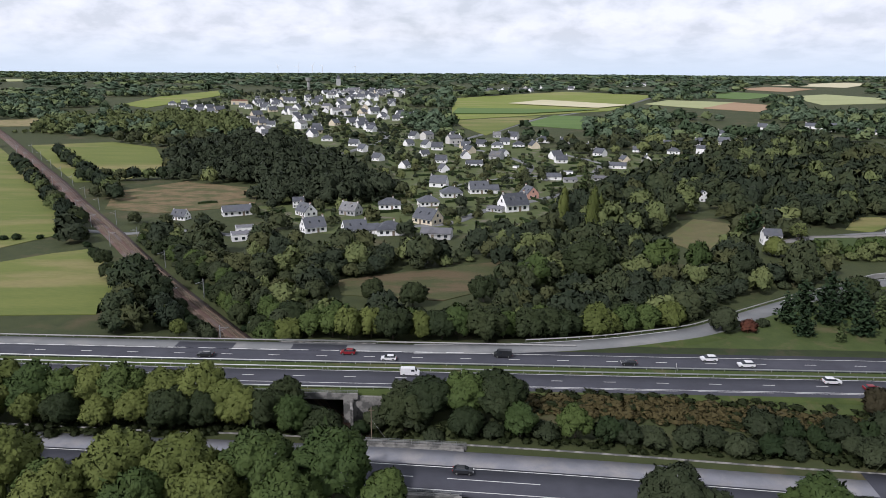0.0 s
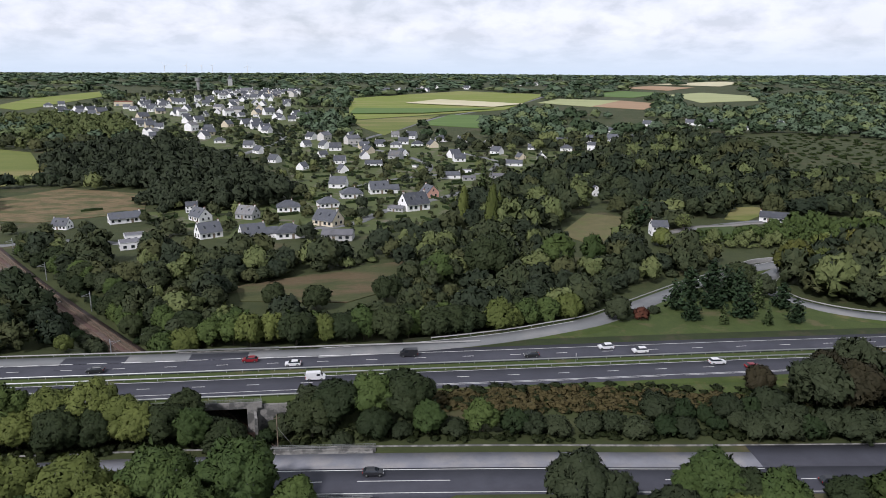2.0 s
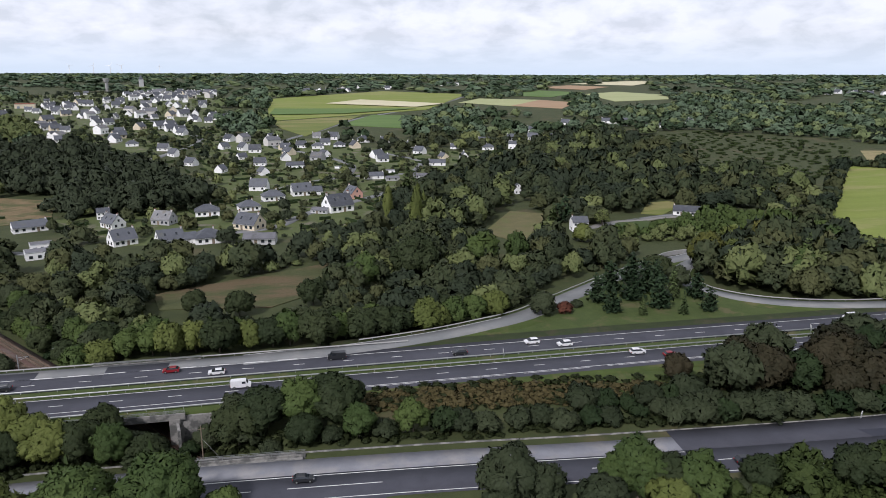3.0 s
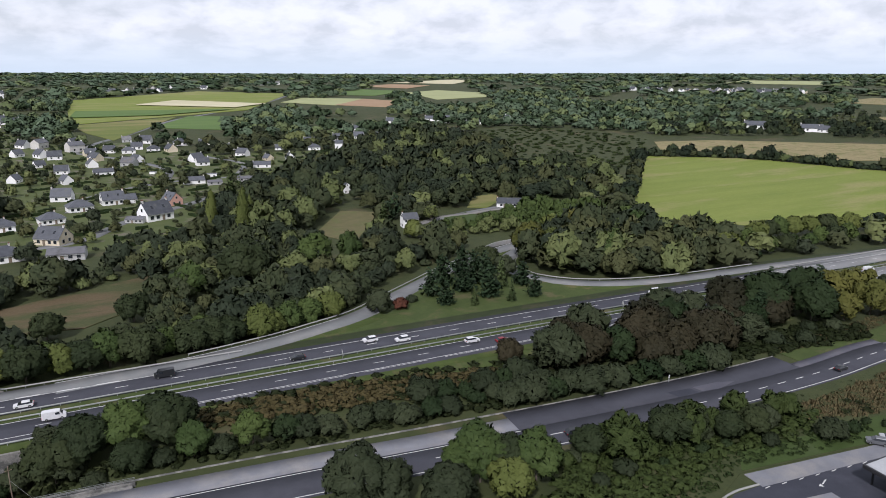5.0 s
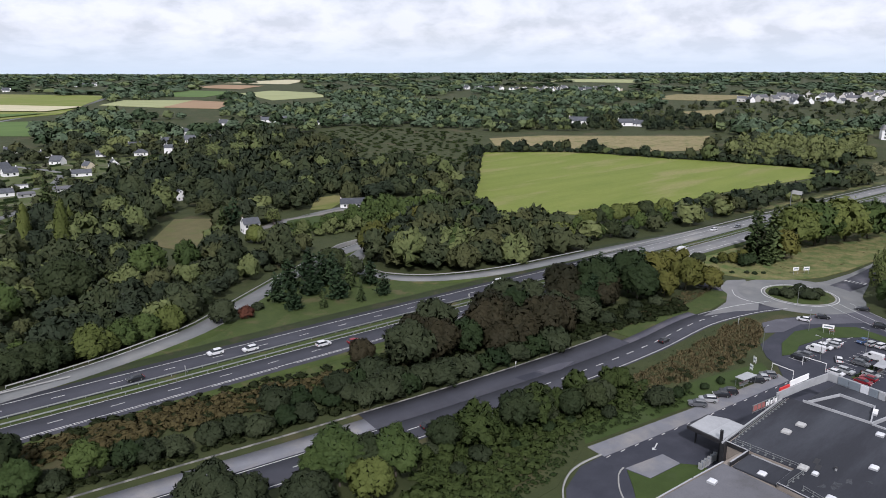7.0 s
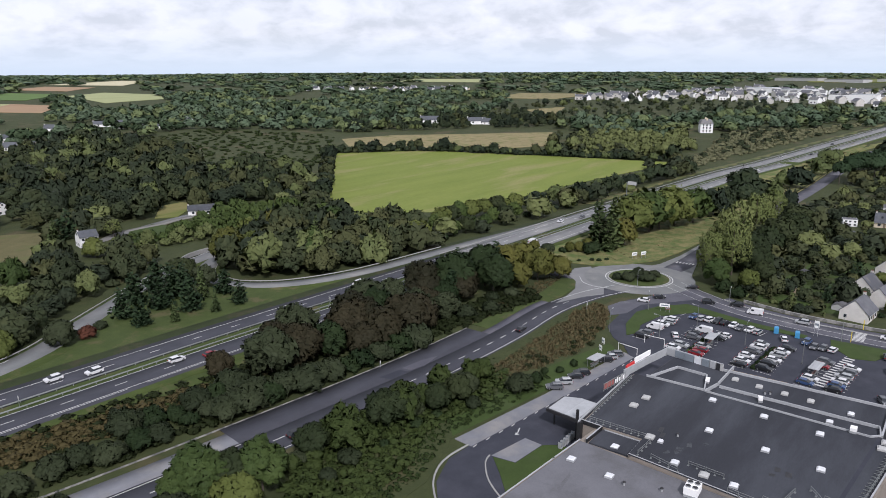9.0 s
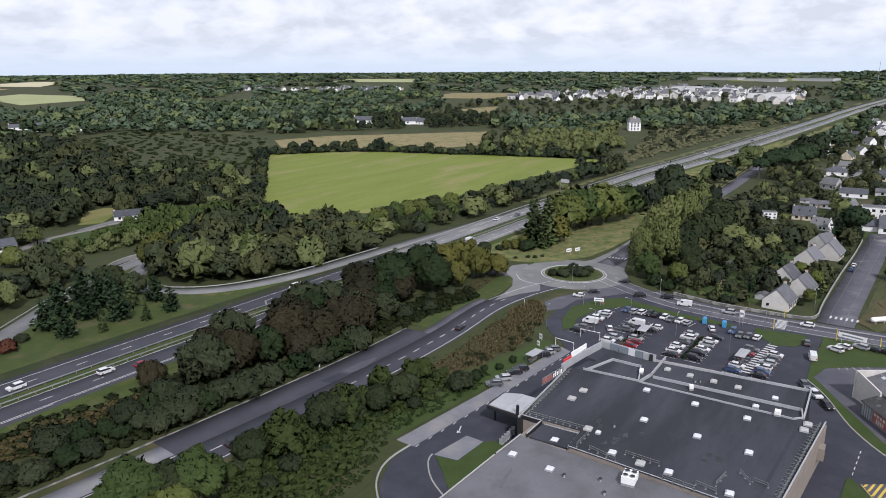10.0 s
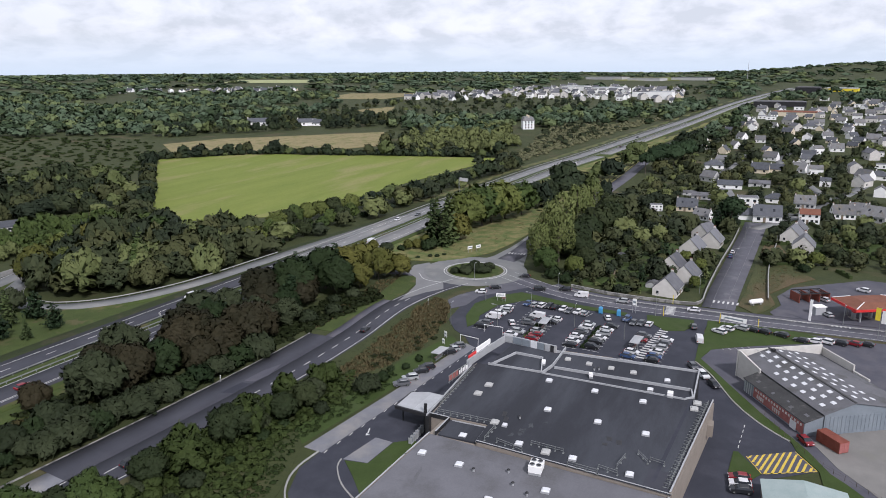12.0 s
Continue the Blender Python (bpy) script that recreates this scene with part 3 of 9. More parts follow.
field([(-545, 826), (-495, 904), (-460, 804), (-520, 786)], "hay", "straw-coloured dry field")
field([(272, 288), (330, 345), (459, 470), (520, 412), (563, 293), (584, 200), (442, 222), (316, 230)], "field", "broad bright green mown meadow above the highway")
field([(530, 534), (589, 511), (712, 384), (616, 336), (520, 398), (490, 484)], "hay", "straw-coloured dry grassland above the meadow")
field([(945, 559), (1027, 535), (849, 460)], "hay", "dry straw-coloured field")
field([(700, 1750), (850, 1900), (900, 1750), (760, 1600)], "soil", "brown ploughed field near the horizon")
field([(1750, 1500), (2050, 1680), (2150, 1400), (1850, 1260)], "palegreen", "pale field on the far slope")
field([(1150, 760), (1330, 800), (1390, 640), (1180, 640)], "hay", "straw-coloured field below the far estate")
field([(480, 1420), (640, 1600), (700, 1480), (560, 1330)], "crop", "green field among hedges")
field([(2300, 420), (2700, 520), (2750, 300), (2350, 230)], "pasture", "green field beyond the white estate")
field([(-1500, 1900), (-1250, 2150), (-1120, 1950), (-1300, 1750)], "palegreen", "pale field on the far left slope")


# ---- roads ----
def ribbon(name, line, left, right, material, label="", category="", rise=0.1, deep=0.3, parent=None, level=None):
    """A strip along a line, from right to left of it (metres), level across, with sides."""
    n = normals(line)[1]
    c = line + n * (left + right) / 2
    z = (land(c[:, 0], c[:, 1]) if level is None else level(c)) + rise
    a, b = line + n * left, line + n * right
    k = len(line)
    v = np.concatenate([np.column_stack([b, z - deep]), np.column_stack([b, z]), np.column_stack([a, z]), np.column_stack([a, z - deep])])
    i = np.arange(k - 1)
    f = np.concatenate([np.stack([s * k + i, s * k + i + 1, (s + 1) * k + i + 1, (s + 1) * k + i], 1) for s in range(3)])
    ob = new(name, big_mesh(name, v, f, material))
    if parent:
        ob.parent = parent
        if label:
            ob["label"] = label
        return ob
    return tagged(ob, label, category, kind="structure")


def highway_level(c):
    return hills(c[:, 0], c[:, 1]) + 2.0


def clip(line, x0, x1):
    return line[(line[:, 0] >= x0) & (line[:, 0] <= x1)]


DASH = {}


def dashes(line, shift, length, period, width, parent, rise, level=None, start=0.0, material="paint", name="lane_dash"):
    key = (length, width, material)
    if key not in DASH:
        DASH[key] = Geo().box(0, 0, -0.02, length, width, 0.024).mesh(name, M[material])
    for x, y, a in along(offset(line, shift), period, start):
        z = (land_at(x, y) if level is None else float(level(np.array([[x, y]]))[0])) + rise
        ob = new(name, DASH[key])
        ob.matrix_basis = Matrix.Translation((x, y, z)) @ Matrix.Rotation(a, 4, "Z")
        ob.parent = parent


hw_fine = spline(HIGHWAY, 5)
verge = ribbon("highway_verge", hw_fine, 17.5, -15.5, M["verge"], "grassy highway shoulder and median on a low embankment", "verge", 0.0, 1.2, level=highway_level)
north = ribbon("highway_north", hw_fine, 12.6, 2.3, M["asphalt"], "dark two-lane asphalt carriageway with white lane markings", "road", 0.10, level=highway_level)
south = ribbon("highway_south", hw_fine, -2.4, -12.6, M["asphalt"], "dark two-lane asphalt carriageway with white lane markings", "road", 0.10, level=highway_level)
for road, spots in ((north, (2.75, 10.1)), (south, (-2.85, -10.3))):
    for s in spots:
        ribbon("edge_line", hw_fine, s + 0.09, s - 0.09, M["paint"], "", "", 0.155, 0.03, parent=road, level=highway_level)
# far stretch laid paler than the near road, painting sunlight onto it
for road, a, b in ((north, 12.5, 2.4), (south, -2.5, -12.5)):
    ribbon("old_surface", clip(hw_fine, 232, 1760), a, b, M["pale_sunlit_road"], "pale far road surface with sunlight put into its colour", "", 0.12, 0.1, parent=road, level=highway_level)
ribbon("shoulder", clip(hw_fine, -900, 20), 15.6, 10.4, M["ramp"], "pale worn hard shoulder", "", 0.12, 0.2, parent=north, level=highway_level)
near_hw = clip(hw_fine, -130, 420)
dashes(near_hw, 6.45, 3.0, 13.0, 0.20, north, 0.155, highway_level, 4.0)
dashes(near_hw, -6.6, 3.0, 13.0, 0.20, south, 0.155, highway_level, 1.0)
dashes(clip(hw_fine, -130, 10), 10.3, 5.0, 8.6, 0.30, north, 0.17, highway_level, 2.0)
dashes(clip(hw_fine, 20, 150), -10.9, 18.0, 23.0, 0.14, south, 0.14, highway_level, 5.0)
far_hw = clip(hw_fine, 420, 1700)
for road, s in ((north, 6.45), (south, -6.6)):
    g = Geo()
    for x, y, a in along(offset(far_hw, s), 13.0):
        g.box(x, y, float(highway_level(np.array([[x, y]]))[0]) + 0.12, 3.0, 0.2, 0.04, math.degrees(a))
    part("far_lane_dashes", g, M["paint"], road)
# dark resurfaced patches
for x0, x1 in ((-79, -56), (-43, -25)):
    ribbon("asphalt_patch", spline(clip(hw_fine, x0, x1), 5), 14.6, 6.8, M["asphalt"], "dark fresh asphalt patch", "", 0.155, 0.05, parent=north, level=highway_level)

SLIP_NORTH = spline([(-8, 183.6), (20, 184.6), (45, 188.4), (62, 193.2), (78, 199.4), (97, 213), (121, 230), (140, 241), (158, 251), (171, 256), (186, 262), (215, 276)], 4)
LOOP = spline([(176, 252), (160, 240), (150.5, 226), (150.5, 212), (157, 199), (168, 190.2), (185, 184), (203, 181), (226, 179), (258, 176), (292, 172), (330, 168.5)], 3)
SLIP_SOUTH = spline([(-420, 165), (-250, 144), (-80, 128.6), (-44, 126.2), (-9, 123.3), (30, 119), (70, 113.6), (128, 107.2), (168, 105.2), (200, 106.2), (222, 102.5), (236, 97)], 4)


def north_level(c):
    d, _ = distance_to(HIGHWAY, c[:, 0], c[:, 1])
    return np.where(d < 30, 2.0, np.maximum(2.0 - (d - 30) / 30, 0.9))


ramp = ribbon("slip_road_north", SLIP_NORTH, 3.6, -3.6, M["ramp"], "pale grey slip road curving away from the highway", "road", 0.13, 1.2, level=north_level)
ribbon("slip_verge", clip(SLIP_NORTH, 15, 165), 7.0, -7.5, M["verge"], "grassy slip road shoulder", "verge", -0.02, 2.0, level=north_level)
ribbon("edge_line", SLIP_NORTH, 3.3, 3.1, M["paint"], "", "", 0.17, 0.03, parent=ramp, level=north_level)
loop = ribbon("loop_road", LOOP, 3.2, -3.2, M["ramp"], "pale curved loop road joining the highway", "road", 0.14, 1.2, level=north_level)
ribbon("loop_verge", LOOP, 6.5, -6.5, M["verge"], "grassy loop road shoulder", "verge", -0.03, 2.0, level=north_level)
field([(44, 187), (62, 188.5), (80, 195), (100, 210), (122, 226), (146, 238), (146, 214), (154, 196), (168, 186), (188, 179), (150, 180.5), (84, 182.5)], "verge", "grassy island between the highway and its slip road", "verge", level=1.8, rise=0.08)
main_s = ribbon("slip_road_south", SLIP_SOUTH, 4.6, -4.6, M["asphalt"], "dark two-lane slip road with white lane markings", "road", 0.16, 0.8, level=lambda c: np.zeros(len(c)))
zero = lambda c: np.zeros(len(c))
for s, x0, x1 in ((4.0, -500, 82), (4.0, 204, 240), (-4.0, -500, 240)):
    ribbon("edge_line", clip(SLIP_SOUTH, x0, x1), s + 0.1, s - 0.1, M["paint"], "", "", 0.20, 0.03, parent=main_s, level=zero)
dashes(clip(SLIP_SOUTH, -130, 8), 0.0, 3.0, 13.0, 0.2, main_s, 0.20, zero, 3.0)
dashes(clip(SLIP_SOUTH, 8, 30), 0.0, 18.0, 21.0, 0.2, main_s, 0.20, zero, 2.0)
dashes(clip(SLIP_SOUTH, 60, 215), 0.2, 3.0, 6.7, 0.22, main_s, 0.20, zero, 1.0)
south_strip = clip(SLIP_SOUTH, -95, 82)
ribbon("worn_strip", south_strip, 10.4, 4.5, M["concrete"], "pale worn paved strip beside the slip road", "pavement", 0.13, 0.5, level=zero)
ribbon("wide_strip", clip(SLIP_SOUTH, 80, 170), 13.0, 4.5, M["asphalt"], "widened dark asphalt beside the slip road", "pavement", 0.14, 0.5, level=zero)
ribbon("wide_strip", clip(SLIP_SOUTH, 165, 206), 7.6, 4.5, M["oldasphalt"], "worn asphalt edge of the slip road", "pavement", 0.14, 0.5, level=zero)
ribbon("sidewalk_kerb", clip(SLIP_SOUTH, -120, 172), 13.3, 13.05, M["bridge"], "weathered kerb along the slip road", "kerb", 0.32, 0.6, level=zero)

RBT = (252.0, 97.0)
ring = Geo()
N = 48
for r0, r1, z in ((11.6, 20.5, 0.19),):
    vs = [(RBT[0] + r * math.cos(2 * math.pi * k / N), RBT[1] + r * math.sin(2 * math.pi * k / N), zz) for r, zz in ((r0, z), (r1, z), (r1, -0.4)) for k in range(N)]
    ring.add(vs, [(k, N + k, N + (k + 1) % N, (k + 1) % N) for k in range(N)] + [(N + k, 2 * N + k, 2 * N + (k + 1) % N, N + (k + 1) % N) for k in range(N)])
rbt = tagged(part("roundabout_road", ring, M["ramp"]), "grey asphalt ring of a small roundabout", "road", kind="structure")


def ring_mesh(cx, cy, r0, r1, z0, z1, n=48):
    g = Geo()
    vs = [(cx + r * math.cos(2 * math.pi * k / n), cy + r * math.sin(2 * math.pi * k / n), z) for r, z in ((r0, z0), (r0, z1), (r1, z1), (r1, z0)) for k in range(n)]
    return g.add(vs, [(s * n + k, s * n + (k + 1) % n, ((s + 1) % 4) * n + (k + 1) % n, ((s + 1) % 4) * n + k) for s in range(4) for k in range(n)])


part("edge_line", ring_mesh(*RBT, 12.3, 12.6, 0.18, 0.225), M["paint"], rbt)
tagged(part("roundabout_kerb", ring_mesh(*RBT, 11.2, 11.7, -0.2, 0.36), M["kerb"]), "pale kerb ring round the planted island", "kerb", kind="structure")
island = [(RBT[0] + 11.3 * math.cos(k * math.pi / 16), RBT[1] + 11.3 * math.sin(k * math.pi / 16)) for k in range(32)]
sheet("roundabout_island", island, M["verge"], "grassy planted roundabout island", "island", 0.3, 8, 0.5)

EAST = spline([(252, 84), (243, 70), (236, 56), (232.5, 40), (231.5, 18), (232, -15), (232.5, -45), (235, -120), (240, -260)], 4)
east = ribbon("road_east", EAST, 4.6, -4.6, M["street"], "grey two-lane road past the houses and shop", "road", 0.17, 0.5, level=zero)
ribbon("edge_line", EAST, 0.07, -0.07, M["paint"], "", "", 0.21, 0.03, parent=east, level=zero)
for s in (4.2, -4.2):
    ribbon("edge_line", EAST, s + 0.05, s - 0.05, M["paint"], "", "", 0.21, 0.03, parent=east, level=zero)
ribbon("pavement_north", clip(EAST, 231, 241), 7.4, 4.7, M["oldasphalt"], "worn asphalt pavement by the garden walls", "pavement", 0.26, 0.5, level=zero)
ribbon("pavement_kerb", clip(EAST, 231, 241), 4.85, 4.6, M["kerb"], "pale kerb along the road", "kerb", 0.28, 0.5, level=zero)
NORTHEAST = spline([(262, 92), (280, 90), (300, 89.6), (326, 90), (380, 90.5), (457, 86.5), (520, 83.8), (590, 83), (640, 82), (696, 79), (800, 66), (1000, 40)], 5)
ribbon("road_north_east", NORTHEAST, 4.2, -4.2, M["street"], "grey road running beside the highway", "road", 0.16, 0.6)
EXIT = spline([(243, 108), (240, 120), (241, 135), (246, 160), (247, 185), (236, 215), (205, 240), (180, 256)], 4)
ribbon("underpass_road", clip(EXIT, 200, 260)[:6], 4.5, -4.5, M["street"], "grey road leaving the roundabout", "road", 0.15, 0.5, level=zero)
STREET = spline([(240, 6.2), (262, 5.0), (300, 2.2), (342, -0.8), (375, -3.2), (392, -4)], 4)
street = ribbon("side_street", STREET, 5.2, -5.2, M["street"], "worn grey residential street", "road", 0.14, 0.4, level=zero)
ribbon("street_line", STREET, 2.4, 2.30, M["concrete"], "", "", 0.18, 0.03, parent=street, level=zero)
ribbon("street_line", STREET, -2.30, -2.4, M["concrete"], "", "", 0.18, 0.03, parent=street, level=zero)
for k in range(6):        # zebra crossing at the street's mouth
    b = part("zebra_bar", Geo().box(247.5, 0.4 + 1.5 * k, 0.15, 2.6, 0.6, 0.035, -4), M["paint"], street)
for k in range(7):        # zebra crossing of the main road
    part("zebra_bar", Geo().box(228.4 + 1.15 * k, 20.5, 0.175, 0.6, 3.0, 0.035, 0), M["paint"], east)
for k in range(6):
    part("zebra_bar", Geo().box(284 - 0.1 * k, 86.8 + 1.3 * k, 0.165, 2.4, 0.6, 0.035, 0), M["paint"], rbt)

for a, b in ((29.0, 17.6), (-15.6, -26.0)):
    ribbon("highway_verge", clip(hw_fine, 380, 1750), a, b, M["dryverge"], "wide grassy verge beside the highway", "verge", 0.12, 0.8)
ribbon("guard_kerb", clip(NORTHEAST, 400, 640), 5.4, 5.1, M["hay"], "thin faded kerb line of the side road", "kerb", 0.3, 0.4)
# village and town streets
for pts, w in ([(-50, 352), (-20, 352), (5, 362), (24, 395), (60, 432), (80, 455)], 3.0), ([(0, 436), (14, 485), (60, 520), (110, 525), (190, 512)], 3.0), \
        ([(9, 700), (30, 760), (62, 819), (123, 950), (190, 1040)], 3.2), ([(190, 1040), (309, 1216), (416, 1422)], 4.0), ([(60, 520), (70, 580), (50, 640), (9, 700)], 3.0), \
        ([(110, 525), (130, 590), (110, 640)], 2.6), ([(-90, 640), (-60, 760), (-110, 900), (-160, 1050)], 3.5), ([(375, -3), (420, -25), (470, -45), (540, -70)], 3.2), \
        ([(392, 20), (450, 10), (560, 20), (700, 0)], 3.2), ([(420, -25), (440, 5), (470, 40)], 2.6), ([(470, -45), (560, -30), (640, -20), (800, -50)], 3.0), \
        ([(-230, 340), (-185, 340), (-152, 333), (-135, 341), (-100, 330)], 2.4), ([(150, 318), (190, 335), (225, 345)], 2.0):
    ribbon("village_street", spline(pts, 6), w, -w, M["ramp"], "narrow grey village street", "road", 0.2, 0.6)

# ---- railway in its cutting, and the bridges over it ----
def track_level(c):
    return rail_level(c[:, 1]) + np.where(c[:, 1] > 430, hills(c[:, 0], c[:, 1]), 0)


rail_line = spline(RAILWAY, 5)
bed = ribbon("railway_bed", rail_line, 4.6, -4.6, M["ballast"], "rusty brown ballast bed of a double railway track", "railway", 0.0, 0.8, level=track_level)
for s in (-2.75, -1.3, 1.3, 2.75):
    ribbon("steel_rail", rail_line, s + 0.09, s - 0.09, M["rail"], "", "", 0.22, 0.2, parent=bed, level=track_level)
ties = Geo()
for s in (-2.0, 2.0):
    for x, y, a in along(offset(clip(rail_line, -210, -30), s), 0.65):
        ties.box(x, y, float(track_level(np.array([[x, y]]))[0]) + 0.02, 0.26, 2.5, 0.12, math.degrees(a))
tagged(part("sleepers", ties, M["wood"], bed), kind="stuff")


def catenary_mast(x, y, turn, h=7.5):
    base = land_at(x, y)
    t = thing("catenary_mast", "grey steel railway mast with a bracket arm", "mast", "railway masts", m=pose(x, y, base - 0.3, 0, 0, turn))
    part("pole", Geo().box(0, 0, 0, 0.26, 0.26, h + 0.3, taper=0.75), M["steel"], t)
    part("arm", Geo().tube((0, 0, h - 0.5), (2.8, 0, h - 0.9), 0.06).tube((0, 0, h - 1.5), (2.6, 0, h - 0.95), 0.05), M["steel"], t)
    part("insulator", Geo().tube((2.8, 0, h - 0.9), (2.8, 0, h - 1.5), 0.09), M["black"], t)


places = along(rail_line, 46.0, 20.0)
for k, (x, y, a) in enumerate(places):
    if 150 < y < 620:
        n = (-math.sin(a), math.cos(a))
        side = 5.9 if k % 2 else -5.9
        catenary_mast(x + n[0] * side, y + n[1] * side, math.degrees(a) + (-90 if side > 0 else 90))
        catenary_mast(x - n[0] * side, y - n[1] * side, math.degrees(a) + (90 if side > 0 else -90))


def bridge(name, centre, across, half_w, span, top, label, rail_h):
    """A short concrete bridge over the railway: deck beam, two abutments, parapets."""
    ang = math.degrees(math.atan2(across[1], across[0]))
    t = thing(name, label, "bridge", kind="structure", m=pose(centre[0], centre[1], 0, 0, 0, ang))
    part("deck", Geo().box(0, 0, top - 1.1, span + 6, 2 * half_w, 1.0), M["bridge"], t)
    for s in (-1, 1):
        part("abutment", Geo().box(s * (span / 2 + 1.2), 0, -6.4, 2.4, 2 * half_w + 0.6, top + 5.4), M["bridge"], t)
        part("parapet_beam", Geo().box(0, s * (half_w - 0.05), top - 1.2, span + 7, 0.5, 1.55), M["bridge"], t)
        part("wing_wall", Geo().box(s * (span / 2 + 2.2), -half_w - 2.2, -6.4, 0.6, 4.5, top + 4.6, 12 * s), M["bridge"], t)
        rail = Geo()
        for k in range(int(span / 1.6) + 4):
            rail.box(-span / 2 - 3 + 1.6 * k, s * (half_w - 0.1), top + 0.3, 0.07, 0.07, rail_h)
        for h in (0.45, 0.75, 1.0):
            rail.box(0, s * (half_w - 0.1), top + 0.3 + h * rail_h - 0.06, span + 7, 0.07, 0.07)
        part("bridge_railing", rail, M["galv"], t, "galvanised bridge railing")
    return t


hb = bridge("highway_bridge", (-33.0, 171.6), (1.0, -0.036), 16.2, 20.0, 1.95, "weathered concrete highway bridge over the railway", 0.8)
part("retaining_wall", Geo().box(18.0, -15.6, -6.0, 13.0, 0.7, 7.4), M["bridge"], hb, "pale concrete retaining wall")
part("graffiti_bar", Geo().box(21.0, -16.0, -1.8, 2.4, 0.06, 0.9), M["yellow"], hb, "yellow painted scrawl as a plain bar")
part("graffiti_bar", Geo().box(-10.6, -16.9, -1.5, 2.2, 0.06, 0.8), M["blue"], hb, "blue painted scrawl as a plain bar")
bridge("slip_bridge", (-8, 126.0), (1.0, -0.08), 9.2, 18.0, 0.0, "concrete road bridge over the railway with steel railings", 1.1)
hut = thing("equipment_cabinet", "small pale trackside equipment cabinet with a flat lid", "cabinet", m=pose(-12, 144, land_at(-12, 144), 0, 0, 20))
part("body", Geo().box(0, 0, -0.2, 1.2, 0.8, 1.5), M["white"], hut)
part("lid", Geo().box(0, 0, 1.3, 1.5, 1.1, 0.14), M["coping"], hut)
post = thing("utility_pole", "slim grey wooden pole with a cross bar beside the railway", "pole", m=pose(-16, 145.5, land_at(-16, 145.5) - 0.2, 0, 0, 10))
part("shaft", Geo().tube((0, 0, 0), (0, 0, 9.5), 0.14, 0.10), M["wood"], post)
part("crossbar", Geo().box(0, 0, 8.6, 1.3, 0.1, 0.1), M["wood"], post)
part("stay_wire", Geo().tube((0, 0, 6.5), (4.2, -1.5, 0.4), 0.025, sides=4), M["steel"], post)

# fences and guard rails
def guard_rail(line, shift, level, label, rise=0.0, step=4.0, material="galv"):
    row = offset(line, shift)
    t = thing("guard_rail", label, "guard rail", "highway guard rails")
    ribbon("beam", row, 0.06, -0.06, M[material], "", "", rise + 0.78, 0.32, parent=t, level=level)
    g = Geo()
    for x, y, a in along(row, step):
        g.box(x, y, float(level(np.array([[x, y]]))[0]) - 0.3, 0.1, 0.1, rise + 1.0, math.degrees(a))
    tagged(part("post", g, M["steel"], t), kind="stuff")


rails_hw = clip(hw_fine, -300, 900)
guard_rail(rails_hw, 1.75, highway_level, "galvanised guard rail along the highway median")
guard_rail(rails_hw, -1.75, highway_level, "galvanised guard rail along the highway median")
guard_rail(clip(hw_fine, -300, 40), 16.2, highway_level, "galvanised guard rail along the highway shoulder", material="kerb")
guard_rail(clip(hw_fine, -200, 15), -13.4, highway_level, "galvanised guard rail above the railway bridge")
guard_rail(clip(hw_fine, 225, 900), 13.6, highway_level, "galvanised guard rail beside the meadow", material="kerb")
guard_rail(clip(SLIP_NORTH, 22, 160), 4.6, north_level, "pale guard rail along the slip road", material="kerb")
guard_rail(clip(LOOP, 150, 240), 4.0, north_level, "pale guard rail round the loop road", material="kerb")

# white parapet where the loop road crosses
wall = Geo()
par = spline([(158, 255.5), (166, 260.5), (176, 262.8), (186, 263.5)], 2)
d, nrm = normals(par)
for a, b in ((par, par + nrm * 0.5),):
    n = len(a)
    wall.add([(*p, 0.5) for p in a] + [(*p, 2.4) for p in a] + [(*p, 2.4) for p in b] + [(*p, 0.5) for p in b],
             [(s * n + k, s * n + k + 1, ((s + 1) % 4) * n + k + 1, ((s + 1) % 4) * n + k) for s in range(4) for k in range(n - 1)])
tagged(part("parapet_wall", wall, M["kerb"]), "pale concrete parapet beside the bend of the slip road", "parapet", kind="structure")

# ---- shop site: paved areas ----
site = [(232, 50), (227.5, 30), (226.8, 8), (216, 9), (205, 5), (186, 7.0), (176, 0.5), (160, -7.6), (153, -13.0), (149, -14.2), (143, -17.0), (137, -9), (120, -6), (60, -4), (60, 52), (86, 66), (96, 74.5), (104, 77.5), (111, 77.2),
        (141, 73), (176, 68.5), (184, 74), (188, 79), (196, 84.5), (210, 86), (224, 90), (234, 84), (240, 72), (234, 58)]
sheet("car_park", site, M["lot"], "dark asphalt car park and drive round the shop", "car park", 0.10, 30, 0.4, level=0.0)
sheet("parking_strip", [(111.3, 81.3), (142.5, 76.4), (179, 71.6), (177, 68.0), (141, 72.4), (110.8, 76.6)], M["concrete"], "pale paved strip of parking bays", "pavement", 0.15, 30, 0.4, level=0.0)
sheet("loading_pad", [(110.3, 71.2), (120.7, 69.3), (120.3, 65.0), (111.0, 65.9)], M["concrete"], "pale concrete loading pad", "pavement", 0.15, 30, 0.2, level=0.0)
sheet("lawn_wedge", [(110.0, 70.6), (110.8, 65.7), (120.2, 64.8), (122.5, 62), (122.5, 57.5), (94, 57.3), (100, 61), (105.5, 66)], M["lawn"], "green lawn wedge beside the shop wall", "lawn", 0.20, 30, 0.3, level=0.0)
